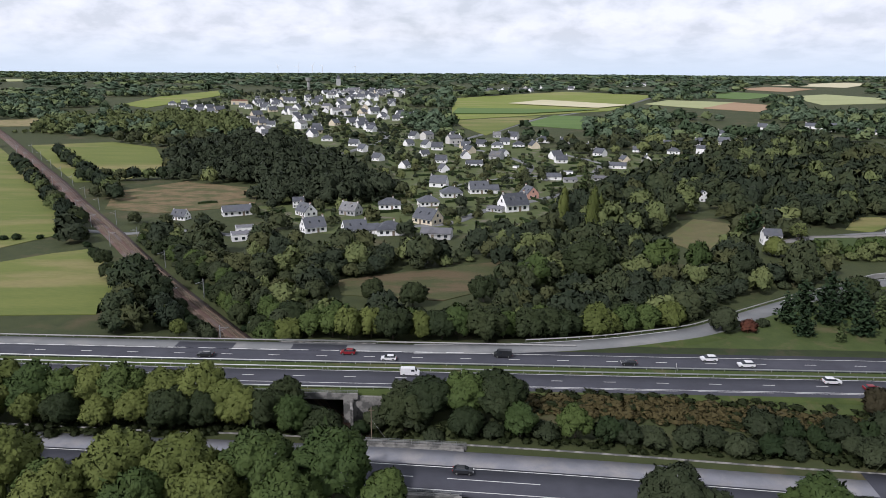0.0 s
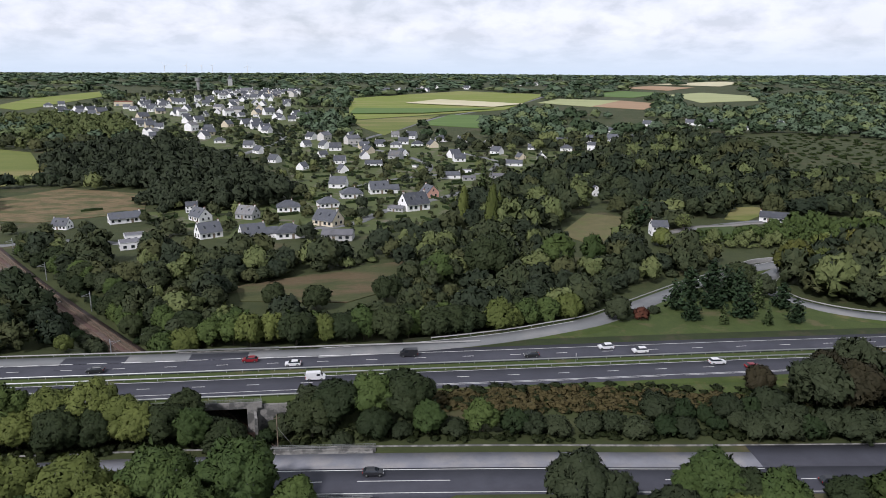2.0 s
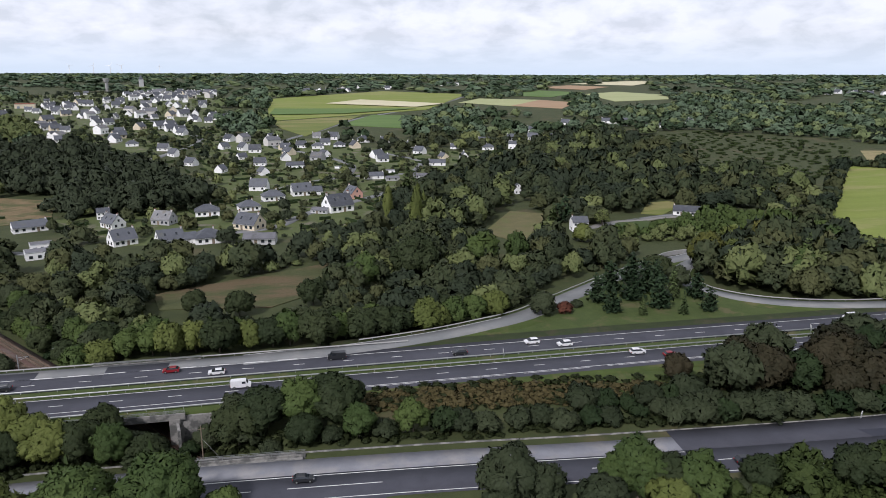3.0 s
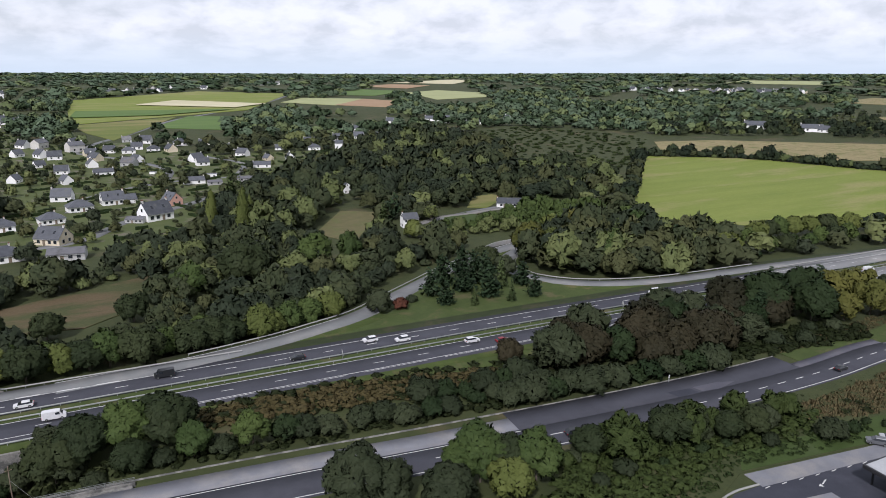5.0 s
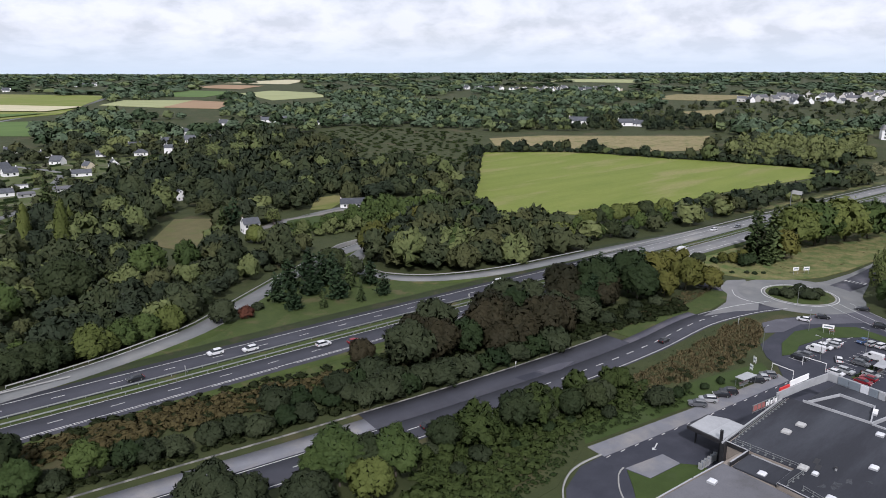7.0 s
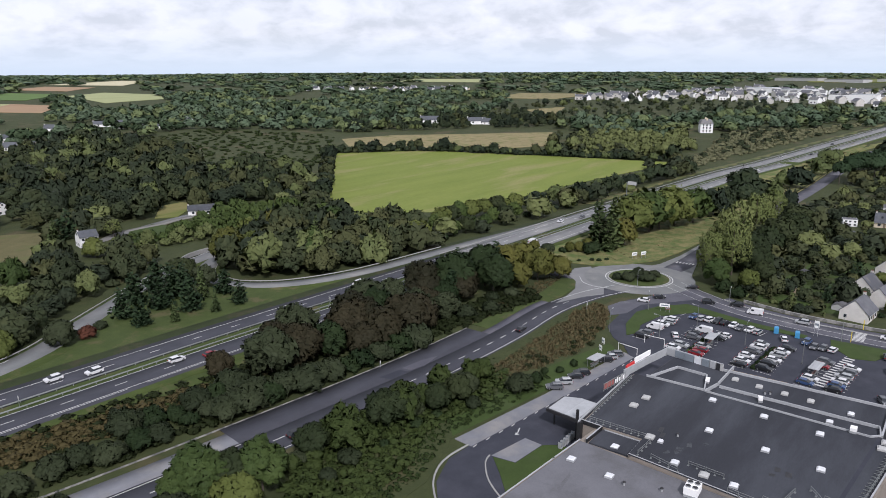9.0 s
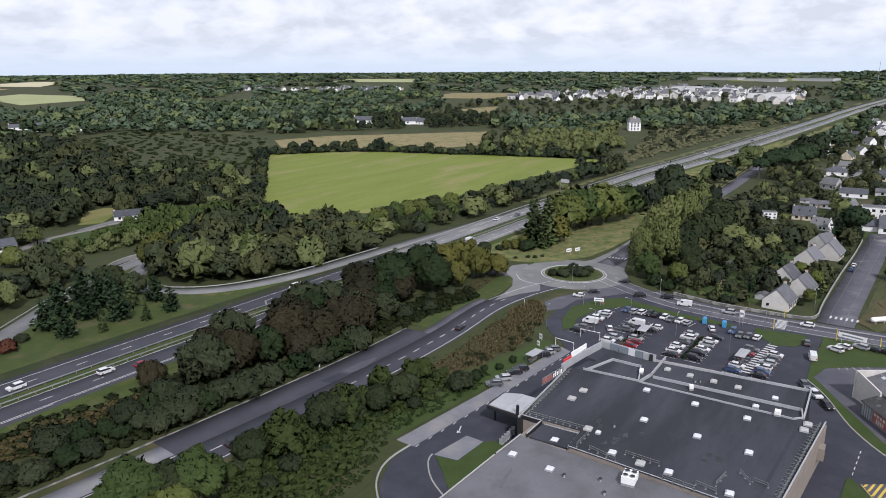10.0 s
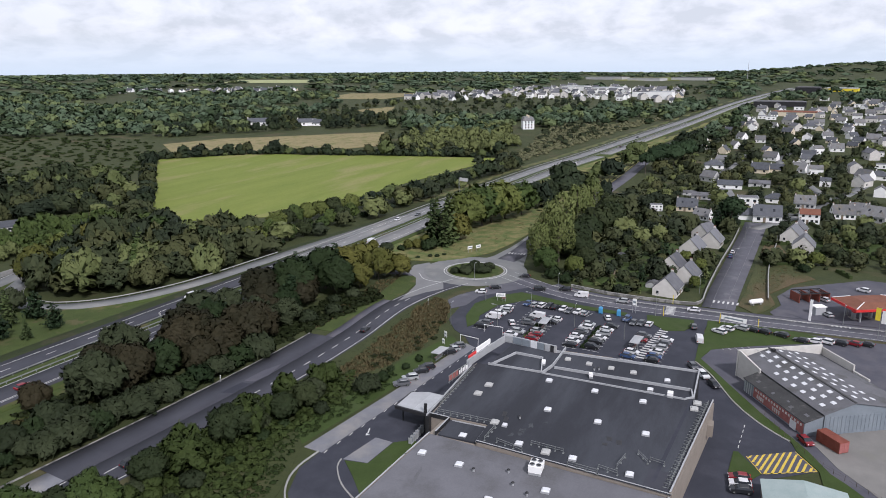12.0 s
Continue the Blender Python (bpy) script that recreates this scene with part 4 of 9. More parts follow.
sheet("lawn_bank", [(178, 73), (186, 80), (194, 87), (206, 89.5), (214, 96), (192, 98), (165, 101), (140, 101.5), (120, 103), (104, 105), (88, 108), (78, 104), (84, 76), (95, 76), (103.5, 79), (111, 82), (143, 77)],
      M["grass"], "rough grassy bank between the slip road and the shop", "bank", 0.07, 14, 0.4)
sheet("lawn_edge", [(112, 82.4), (143, 77.4), (178, 72.8), (183, 78), (160, 83.5), (140, 85), (118, 88)], M["lawn"], "mown green strip beside the parking bays", "lawn", 0.12, 20, 0.3)
sheet("lawn_island", [(192, 76.5), (201, 80.6), (214, 82.4), (224, 78.6), (232, 71.5), (229.5, 62), (226, 50), (224, 33), (221, 33), (222.5, 50), (225.5, 66), (215, 74.5), (203, 76.5), (196, 74.5)], M["lawn"],
      "mown lawn island between car park and roundabout", "lawn", 0.22, 20, 0.3, level=0.0)
sheet("lawn_corner", [(219, 26), (224.5, 27), (225, 12.5), (219.5, 12.2), (214, 14.5), (212, 20)], M["lawn"], "rounded lawn island at the car park exit", "lawn", 0.22, 20, 0.3, level=0.0)
sheet("lawn_front", [(226.6, 8.5), (226.4, -14), (224.5, -22), (217.5, -20.5), (212.9, -11.5), (206.3, -0.4), (201.6, 6.0), (193.7, 8.2), (191.1, 9.5), (203, 9.6), (216.3, 8.5)], M["lawn"], "mown lawn by the warehouse", "lawn", 0.22, 20, 0.3, level=0.0)
sheet("lawn_strip", [(191.1, 9.5), (193.7, 8.2), (176.4, -1.0), (164.7, -7.4), (155.9, -13.0), (150.8, -16.0), (143.1, -19.5), (140.0, -22.2), (136.7, -24.6), (124, -36), (118, -30), (134, -18.2), (143.0, -17.6), (149.9, -13.8), (153.7, -12.9), (158.9, -7.4), (168.2, -1.3), (183.0, 4.9)], M["lawn"],
      "narrow lawn strip with a wire fence", "lawn", 0.22, 20, 0.3, level=0.0)
sheet("lawn_triangle", [(145.1, -2.7), (137.8, -7.1), (134.9, -5.4), (136.1, -1.1), (144.8, -1.8)], M["lawn"], "small lawn triangle by the parked cars", "lawn", 0.22, 20, 0.3, level=0.0)
sheet("warehouse_yard", [(225.5, -14), (225, -60), (150, -75), (110, -55), (124, -40), (136, -24), (150, -15), (164, -7), (176, -0.6), (193, 8.4), (201.6, 6.6), (213, -11)], M["oldasphalt"], "worn asphalt yard round the warehouse", "yard", 0.12, 30, 0.4, level=0.0)
sheet("gravel_yard", [(155, -17), (172, -32), (168, -60), (130, -60), (128, -34), (146, -21)], M["yard"], "pale gravel yard with weedy edges", "yard", 0.17, 30, 0.3, level=0.0)
fuel = sheet("fuel_forecourt", [(238.5, -11), (243, -9.5), (252, -13), (262, -12), (275, -17), (296, -43), (292, -70), (238.5, -70)], M["oldasphalt"], "worn asphalt forecourt of a fuel station", "forecourt", 0.13, 30, 0.4, level=0.0)
sheet("verge_corner", [(246, 0.2), (262, -1.6), (300, -4.5), (342, -8), (346, -14), (318, -18), (302, -18.5), (290, -25.5), (280, -17.5), (264, -9.6), (252, -11.2), (243, -8), (239, -5)], M["moor"], "scruffy dry grass corner by the street", "verge", 0.2, 20, 0.3, level=0.0)
sheet("dry_verge", [(259, 116), (268, 108), (281, 101), (300, 98), (326, 96.5), (372, 96.5), (457, 93.5), (520, 91), (590, 90), (660, 88), (760, 84), (760, 95), (640, 112), (560, 123), (470, 134), (400, 143), (337, 149), (300, 152), (264, 150), (256, 130)], M["dryverge"], "dry yellow grass verge below the highway", "verge", 0.25, 14, 0.4)
sheet("slip_bank", [(-5, 150), (30, 148), (90, 144), (150, 140), (240, 132), (240, 138), (150, 154), (60, 157.5), (-10, 159)], M["verge"], "grassy embankment below the highway", "bank", 0.10, 6, 0.4)
sheet("west_apron", [(250, 123), (256, 119), (248, 112.5), (240, 112), (236, 104), (225, 99), (218, 103.5), (206, 108.0), (213, 108.4), (225, 110.2), (234, 114.5), (240, 121)], M["pale_sunlit_road"], "worn asphalt apron west of the roundabout", "road", 0.172, 30, 0.3, level=0.0)
sheet("north_apron", [(262, 104), (268, 101.5), (277, 98), (295, 96.0), (318, 95.6), (330, 94), (326, 90), (300, 86.5), (284, 85.5), (268, 82), (258, 78), (250, 82), (264, 90)], M["ramp"], "worn asphalt mouth of the side road", "road", 0.13, 30, 0.3, level=0.0)
sheet("south_apron", [(214, 92.5), (221, 91), (226, 88), (236, 84), (246, 76), (240, 70), (232, 76), (222, 84), (211, 84.5), (206, 88)], M["street"], "asphalt mouth of the car park drive", "road", 0.145, 30, 0.3, level=0.0)
ribbon("splitter_kerb", spline([(240, 116), (234, 111.5), (232, 106), (233, 101)], 2), 0.25, 0, M["paint"], "white painted edge of the splitter island", "road marking", 0.20, 0.1, level=zero)
sheet("verge_slip", [(172, 109.6), (184, 110.2), (199, 109.6), (214, 109.8), (230, 111.4), (239, 117), (236, 122), (216, 118), (206, 117.5), (194, 118), (172, 119)], M["verge"], "bright grassy verge of the slip road", "verge", 0.13, 12, 0.4)
for outline in ([(262, 116), (300, 97), (372, 97), (457, 94), (520, 91), (640, 89), (760, 84), (900, 76), (900, 105), (760, 112), (640, 130), (560, 141), (470, 152), (337, 165), (262, 160)],
                [(440, 96), (520, 93), (640, 91), (700, 86), (700, 73), (600, 76), (520, 77), (440, 79)], [(570, 196), (580, 175), (720, 152), (860, 130), (1000, 108), (1000, 122), (870, 150), (860, 215), (758, 218), (644, 200)]):
    OPEN.append(outline)

for strip in ([(208.6, 39.2), (208.4, 37.9), (188.4, 39.2), (188.6, 40.5)], [(206.0, 57.0), (205.8, 55.6), (190.4, 56.8), (190.6, 58.2)]):
    sheet("planting_strip", strip, M["lawn"], "narrow planted strip between two rows of bays", "planting", 0.24, 20, 0.3, level=0.0)
# painted marks of the site
marks = thing("parking_marks", "white painted parking bay lines on the asphalt", "road marking", kind="structure")
bar = Geo().box(0, 0, 0.09, 4.6, 0.12, 0.03).mesh("bay_line", M["paint"])


def bay_lines(x0, y0, x1, y1, count, turn):
    for k in range(count + 1):
        ob = new("bay_line", bar)
        ob.matrix_basis = pose(x0 + (x1 - x0) * k / count, y0 + (y1 - y0) * k / count, 0.0, 0, 0, turn)
        ob.parent = marks


bay_lines(208.5, 42.5, 187.5, 43.5, 9, 85)
bay_lines(208.5, 36.0, 187.5, 37.2, 9, 85)
bay_lines(205.5, 25.0, 185.0, 26.8, 9, 85)
bay_lines(205.5, 18.6, 185.0, 20.2, 9, 85)
bay_lines(221.5, 69.0, 217.5, 44.0, 11, 165)
bay_lines(212.0, 61.0, 190.0, 62.2, 9, 85)
bay_lines(212.0, 54.0, 190.0, 55.2, 9, 85)
bay_lines(217.0, 71.0, 192.0, 72.5, 10, 85)
for k in range(16):
    part("edge_dash", Geo().box(111.5 + 4.2 * k, 76.1 - 0.56 * k, 0.09, 1.3, 0.15, 0.08), M["paint"], marks)
    if k < 5:
        part("edge_dash", Geo().box(147.4 + 2.5 * k, -2.7 - 0.24 * k, 0.09, 1.3, 0.15, 0.03, -5.5), M["paint"], marks)
for k in range(5):
    part("bay_line", Geo().box(204.2 + 0.9 * k, 3.6 - 1.8 * k, 0.11, 3.4, 0.1, 0.03, 212), M["paint"], marks)
    part("give_way_bar", Geo().box(236.7, -15.6 - 1.15 * k, 0.15, 1.6, 0.55, 0.06), M["paint"], marks)
    part("give_way_bar", Geo().box(236.5, -27.0 - 1.2 * k, 0.15, 1.6, 0.55, 0.06), M["paint"], marks)
arrow = Geo().box(122.8, 72.2, 0.09, 2.2, 0.25, 0.03, 20)
arrow.add([(121.6, 72.2, 0.12), (121.3, 71.1, 0.12), (120.6, 71.8, 0.12)], [(0, 1, 2)])
part("arrow", arrow, M["paint"], marks, "white painted turn arrow")
lane = spline([(98, 60), (102.5, 66.5), (107.5, 70.6), (110.3, 71.4)], 1.5)
ribbon("kerb_line", lane, 0.3, 0.0, M["kerb"], "pale kerb of the delivery drive", "kerb", 0.24, 0.3, level=zero)
lane = spline([(84, 62), (93, 72.5), (99, 76.6), (104.6, 77.9), (111, 77.4)], 1.5)
ribbon("kerb_line", lane, 0.35, 0.0, M["kerb"], "pale kerb of the delivery drive", "kerb", 0.26, 0.3, level=zero)
lane = spline([(190.8, 9.5), (183.0, 4.9), (168.2, -1.3), (158.9, -7.4), (153.7, -12.6)], 3)
ribbon("kerb_line", lane, 0.3, 0.0, M["kerb"], "pale kerb beside the lawn strip", "kerb", 0.28, 0.3, level=zero)
hatch = sheet("hatched_area", [(143.9, -4.2), (149.8, -13.6), (143.1, -17.4), (137.8, -7.2)], M["oldasphalt"], "yellow hatched no-parking area", "road marking", 0.135, 30, 0.1, level=0.0)
HA, HB = ((143.9, -4.2), (149.8, -13.6)), ((137.8, -7.2), (143.1, -17.4))


def hatch_at(f, u):
    """A place on the hatched area: f along it, u across."""
    a = [HA[0][k] + (HA[1][k] - HA[0][k]) * f for k in (0, 1)]
    b = [HB[0][k] + (HB[1][k] - HB[0][k]) * f for k in (0, 1)]
    return (a[0] + (b[0] - a[0]) * u, a[1] + (b[1] - a[1]) * u, 0.15)


for k in range(11):
    f = 0.10 + 0.135 * k
    u0, u1 = max(0.0, (f - 0.96) / 0.6), min(1.0, (f - 0.03) / 0.6)
    part("yellow_bar", Geo().add([hatch_at(f - 0.6 * u0 - 0.028, u0), hatch_at(f - 0.6 * u0 + 0.028, u0), hatch_at(f - 0.6 * u1 + 0.028, u1), hatch_at(f - 0.6 * u1 - 0.028, u1)], [(3, 2, 1, 0)]), M["yellow"], hatch)
for a, b, c, d in (((0, 0.97), (1, 0.97), (1, 1), (0, 1)), ((0.985, 0), (1, 0), (1, 1), (0.985, 1)), ((0, 0), (0.012, 0), (0.012, 1), (0, 1))):
    part("yellow_bar", Geo().add([hatch_at(*a), hatch_at(*b), hatch_at(*c), hatch_at(*d)], [(3, 2, 1, 0)]), M["yellow"], hatch)
zig = thing("hatched_walkway", "white striped pedestrian walkway through the car park", "road marking", kind="structure")
for k in range(17):
    f = k / 16
    part("stripe", Geo().box(217 - 29 * f, 19.5 + 4.3 * f, 0.09, 0.75, 2.6, 0.04, -8), M["paint"], zig)
# mended and scarred spots of the widened slip road
sheet("road_scar", [(132.9, 114.6), (140.4, 113.9), (145.4, 112.1), (138.2, 110.8), (133.4, 111.9)], M["oldasphalt"], "pale dusty scar on the widened asphalt", "road marking", 0.168, 30, 0.04, level=0.0)
sheet("road_mend", [(125.0, 115.4), (131.9, 114.4), (132.2, 111.8), (126.0, 112.0)], M["lot"], "dark fresh tar patch on the asphalt", "road marking", 0.166, 30, 0.04, level=0.0)

# ---- houses ----
def window(parent, x, y, z, w, h, face, name="window", glass="glass"):
    """A framed window on a wall: face is 'x+', 'x-', 'y+' or 'y-'."""
    s = 1 if face[1] == "+" else -1
    if face[0] == "y":
        f = Geo().box(x, y + s * 0.03, z, w + 0.16, 0.10, h + 0.16)
        p = Geo().box(x, y + s * 0.055, z + 0.08, w, 0.10, h)
    else:
        f = Geo().box(x + s * 0.03, y, z, 0.10, w + 0.16, h + 0.16)
        p = Geo().box(x + s * 0.055, y, z + 0.08, 0.10, w, h)
    fr = part(name, f, M["coping"] if name == "window" else M["wood"], parent)
    part("pane" if name == "window" else "panel", p, M[glass], fr)


def gable_body(g, l, w, eave, ridge, x=0.0, y=0.0):
    g.add([(x - l / 2, y - w / 2, -0.6), (x + l / 2, y - w / 2, -0.6), (x + l / 2, y + w / 2, -0.6), (x - l / 2, y + w / 2, -0.6),
           (x - l / 2, y - w / 2, eave), (x + l / 2, y - w / 2, eave), (x + l / 2, y + w / 2, eave), (x - l / 2, y + w / 2, eave),
           (x - l / 2, y, ridge), (x + l / 2, y, ridge)],
          [(0, 1, 5, 4), (2, 3, 7, 6), (1, 2, 6, 9, 5), (3, 0, 4, 8, 7), (3, 2, 1, 0)])
    return g


def gable_roof(g, l, w, eave, ridge, x=0.0, y=0.0, over=0.35, thick=0.2):
    k = (ridge - eave) / (w / 2)
    lo = eave - over * k
    for s in (-1, 1):
        a = [(x - l / 2 - over * 0.4, y + s * (w / 2 + over), lo), (x + l / 2 + over * 0.4, y + s * (w / 2 + over), lo), (x + l / 2 + over * 0.4, y, ridge), (x - l / 2 - over * 0.4, y, ridge)]
        b = [(p[0], p[1], p[2] + thick) for p in a]
        q = [(0, 1, 2, 3), (7, 6, 5, 4), (4, 5, 1, 0), (5, 6, 2, 1), (6, 7, 3, 2), (7, 4, 0, 3)]
        g.add(a + b, q if s > 0 else [t[::-1] for t in q])
    return g


def hip_roof(g, l, w, eave, ridge, over=0.45, thick=0.18):
    lo = eave - 0.25
    L, W, in_ = l / 2 + over, w / 2 + over, w / 2
    for dz in (0,):
        v = [(-L, -W, lo), (L, -W, lo), (L, W, lo), (-L, W, lo), (-L, -W, lo + thick), (L, -W, lo + thick), (L, W, lo + thick), (-L, W, lo + thick), (-l / 2 + in_, 0, ridge), (l / 2 - in_, 0, ridge)]
        g.add(v, [(3, 2, 1, 0), (0, 1, 5, 4), (1, 2, 6, 5), (2, 3, 7, 6), (3, 0, 4, 7), (4, 5, 9, 8), (5, 6, 9), (6, 7, 8, 9), (7, 4, 8)])
    return g


def chimney(t, x, z, y=0.0, plain=False):
    if plain:
        return part("chimney", Geo().box(x, y, z - 1.2, 0.7, 1.0, 2.0), M["plaster"], t)
    c = part("chimney", Geo().box(x, y, z - 1.2, 0.6, 0.9, 1.9), M["plaster"], t)
    part("chimney_cap", Geo().box(x, y, z + 0.7, 0.72, 1.02, 0.1).tube((x, y - 0.2, z + 0.8), (x, y - 0.2, z + 1.1), 0.1).tube((x, y + 0.2, z + 0.8), (x, y + 0.2, z + 1.1), 0.1), M["tile"], c)


def build_house(kind, plain=False):
    styles = {  # length, width, eave, ridge, walls, roof, label
        "gable": (11.0, 8.0, 3.0, 7.2, "white", "slate", "white rendered house with a steep slate gable roof"),
        "grey": (11.0, 8.2, 3.2, 7.2, "stone", "oldslate", "pale grey rendered house with a steep slate roof"),
        "cream": (11.5, 8.2, 2.9, 6.9, "cream", "slate", "cream stone house with a steep slate gable roof"),
        "slated": (11.0, 8.0, 3.0, 7.2, "white", "oldslate", "white rendered house with a weathered grey slate roof"),
        "terrace": (10.5, 8.6, 3.0, 7.2, "plaster", "greyslate", "grey-cream gabled terrace house with a slate roof"),
        "pink": (10.0, 8.0, 3.4, 7.4, "pink", "slate", "salmon rendered house with a slate gable roof"),
        "two": (9.5, 8.0, 5.6, 8.4, "white", "slate", "white two-storey house with a slate roof"),
        "redtile": (10.0, 8.5, 5.2, 7.4, "white", "tile", "white two-storey house with a red tiled roof"),
        "long": (15.5, 7.5, 2.8, 5.4, "white", "slate", "long low white bungalow with a slate roof"),
        "hip": (12.5, 9.5, 3.0, 6.2, "white", "slate", "white bungalow with a dark hipped slate roof"),
        "wing": (11.5, 8.0, 3.0, 7.0, "white", "slate", "white house with a slate roof and a garage wing"),
        "low": (12.0, 7.0, 2.5, 4.0, "stone", "fibro", "low grey outbuilding with a shallow roof"),
    }
    if kind in ("flat", "box"):
        t = thing("house", "modern white flat-roofed house with dark windows", "house", "houses of the valley")
        tall = 5.8 if kind == "box" else 3.4
        part("wall", Geo().box(0, 0, -0.6, 11, 8.5, tall + 0.6), M["white"], t)
        r = part("roof", Geo().box(0, 0, tall, 11.2, 8.7, 0.35), M["zinc"], t)
        part("roof_membrane", Geo().box(0, 0, tall + 0.35, 10.6, 8.1, 0.03), M["palemembrane"], r)
        if plain:
            for s in (-1, 1):
                for x in (-2.6, 2.2):
                    part("window", Geo().box(x, s * 4.25, 1.0, 1.6, 0.12, 1.3), M["glass"], t)
            return t
        for z in ((0.8,) if tall < 4 else (0.8, 3.6)):
            for x in (-3.4, 0.2, 3.3):
                window(t, x, -4.25, z, 1.5, 1.3, "y-")
                window(t, x, 4.25, z, 1.5, 1.3, "y+")
            for s, f in ((-5.5, "x-"), (5.5, "x+")):
                window(t, s, -1.8, z, 1.2, 1.3, f)
                window(t, s, 1.8, z, 1.2, 1.3, f)
        return t
    l, w, eave, ridge, wall, roof, label = styles[kind]
    t = thing("house", label, "house", "houses of the valley")
    if kind == "hip":
        part("wall", Geo().box(0, 0, -0.6, l, w, eave + 0.7), M[wall], t)
        part("roof", hip_roof(Geo(), l, w, eave, ridge), M[roof], t)
        chimney(t, 2.0, ridge, 0.0, plain)
    else:
        part("wall", gable_body(Geo(), l, w, eave, ridge - 0.02), M[wall], t)
        part("roof", gable_roof(Geo(), l, w, eave, ridge), M[roof], t)
        if kind != "low":
            chimney(t, l / 2 - 0.45, ridge + 0.1, 0.0, plain)
            if kind in ("gable", "cream", "grey", "slated") and not plain:
                chimney(t, -l / 2 + 0.45, ridge + 0.1)
    if not plain:
        for s in (-1, 1):
            part("gutter", Geo().box(0, s * (w / 2 + 0.42), eave - 0.42, l, 0.12, 0.12), M["zinc"], t)
    if kind == "wing":
        part("garage_wall", gable_body(Geo(), 6.5, 6.5, 2.5, 4.9, l / 2 + 2.4, -1.8), M[wall], t)
        part("garage_roof", gable_roof(Geo(), 6.5, 6.5, 2.5, 4.9, l / 2 + 2.4, -1.8), M[roof], t)
        window(t, l / 2 + 2.8, -1.8 - 3.25, 0.0, 2.4, 2.0, "y-", "garage_door", "white")
    if plain:                  # further off: the openings alone
        for s in (-1, 1):
            for x in (-0.27, 0.2):
                part("window", Geo().box(x * l, s * w / 2, 0.9, 1.3, 0.12, 1.3), M["glass"], t)
        return t
    for s, f in ((-w / 2, "y-"), (w / 2, "y+")):
        for x in ((-0.34, -0.12, 0.30) if l < 14 else (-0.4, -0.2, 0.06, 0.32)):
            window(t, x * l, s, 0.85, 1.25, 1.25, f)
        window(t, 0.1 * l if l < 14 else 0.2 * l, s, 0.0, 0.95, 2.05, f, "door", "wood")
        if eave > 5:
            for x in (-0.32, 0.0, 0.32):
                window(t, x * l, s, 3.6, 1.15, 1.2, f)
    if kind == "terrace":
        window(t, -l / 2, 2.4, 0.9, 0.8, 1.0, "x-")
        window(t, l / 2, -2.0, 0.9, 1.0, 1.2, "x+")
    elif kind not in ("hip", "low"):
        for s, f in ((-l / 2, "x-"), (l / 2, "x+")):
            window(t, s, -1.7, 0.85, 1.1, 1.25, f)
            window(t, s, 1.7, 0.85, 1.1, 1.25, f)
            if ridge > 6:
                window(t, s, 0.0, eave + 0.6, 1.0, 1.2, f)
        if ridge > 6.5 and eave < 4:
            k = (ridge - eave) / (w / 2)
            for s in (-1, 1):
                for x in (-0.22, 0.22):
                    yy = s * w * 0.26
                    zz = ridge - k * w * 0.26 + 0.2
                    pane = Geo().add([(x * l - 0.45, yy - s * 0.5, zz + 0.5 * k + 0.05), (x * l + 0.45, yy - s * 0.5, zz + 0.5 * k + 0.05), (x * l + 0.45, yy + s * 0.5, zz - 0.5 * k + 0.05), (x * l - 0.45, yy + s * 0.5, zz - 0.5 * k + 0.05)],
                                     [(0, 1, 2, 3) if s < 0 else (3, 2, 1, 0)])
                    part("roof_window", pane, M["glass"], t)
    return t


HOUSE = {}
HOMES = []     # places and radii kept free of trees


def house(kind, x, y, turn, scale=1.0):
    m = pose(x, y, land_at(x, y), 0, 0, turn) @ Matrix.Scale(scale, 4)
    HOMES.append((x, y, 6.5 * scale))
    plain = math.hypot(x, y) > 460
    key = (kind, plain)
    if key not in HOUSE:
        HOUSE[key] = build_house(kind, plain)
        HOUSE[key].matrix_basis = m
        return
    t = copy_thing(HOUSE[key], Matrix.Identity(4))
    t.matrix_basis = m


# the village on the slope
house('long', -113, 380, 25, 1.00); house('gable', -139, 367, 166, 0.75); house('flat', -94, 322, 21, 0.90); house('flat', -97, 338, 21, 0.80)
house('gable', -64, 340, 31, 1.00); house('wing', -43, 335, 22, 1.00); house('hip', -26, 336, 10, 1.05); house('gable', -75, 380, 131, 0.95)
house('two', -84, 404, 12, 0.70); house('grey', -51, 383, 153, 0.95); house('hip', -31, 402, 5, 1.00); house('hip', -9, 412, 13, 0.95)
house('cream', -8, 361, 141, 1.15); house('low', -3, 328, 171, 1.20); house('hip', 5, 442, 9, 1.05); house('gable', -3, 479, 165, 1.05)
house('wing', 23, 456, 9, 1.10); house('gable', 40, 398, 24, 1.35); house('low', 30, 394, 151, 0.80); house('pink', 54, 439, 113, 1.00)
house('gable', 0, 544, 110, 0.85); house('gable', -2, 592, 170, 0.90); house('gable', -17, 632, 27, 0.75); house('gable', -6, 670, 176, 1.00)
house('gable', -31, 562, 63, 0.80); house('long', 25, 574, 2, 0.90); house('grey', 46, 614, 146, 1.00); house('flat', 58, 565, 64, 0.45)
house('cream', 21, 682, 13, 0.90); house('gable', 37, 694, 165, 0.90); house('hip', 52, 687, 176, 0.90); house('gable', 73, 749, 154, 1.05)
house('hip', 73, 691, 174, 0.90); house('cream', 87, 683, 103, 1.00); house('hip', 101, 723, 172, 1.05); house('long', 125, 719, 160, 0.95)
house('hip', 140, 679, 178, 0.95); house('gable', 140, 634, 128, 0.95); house('gable', 98, 618, 31, 1.00); house('long', 78, 509, 1, 0.90)
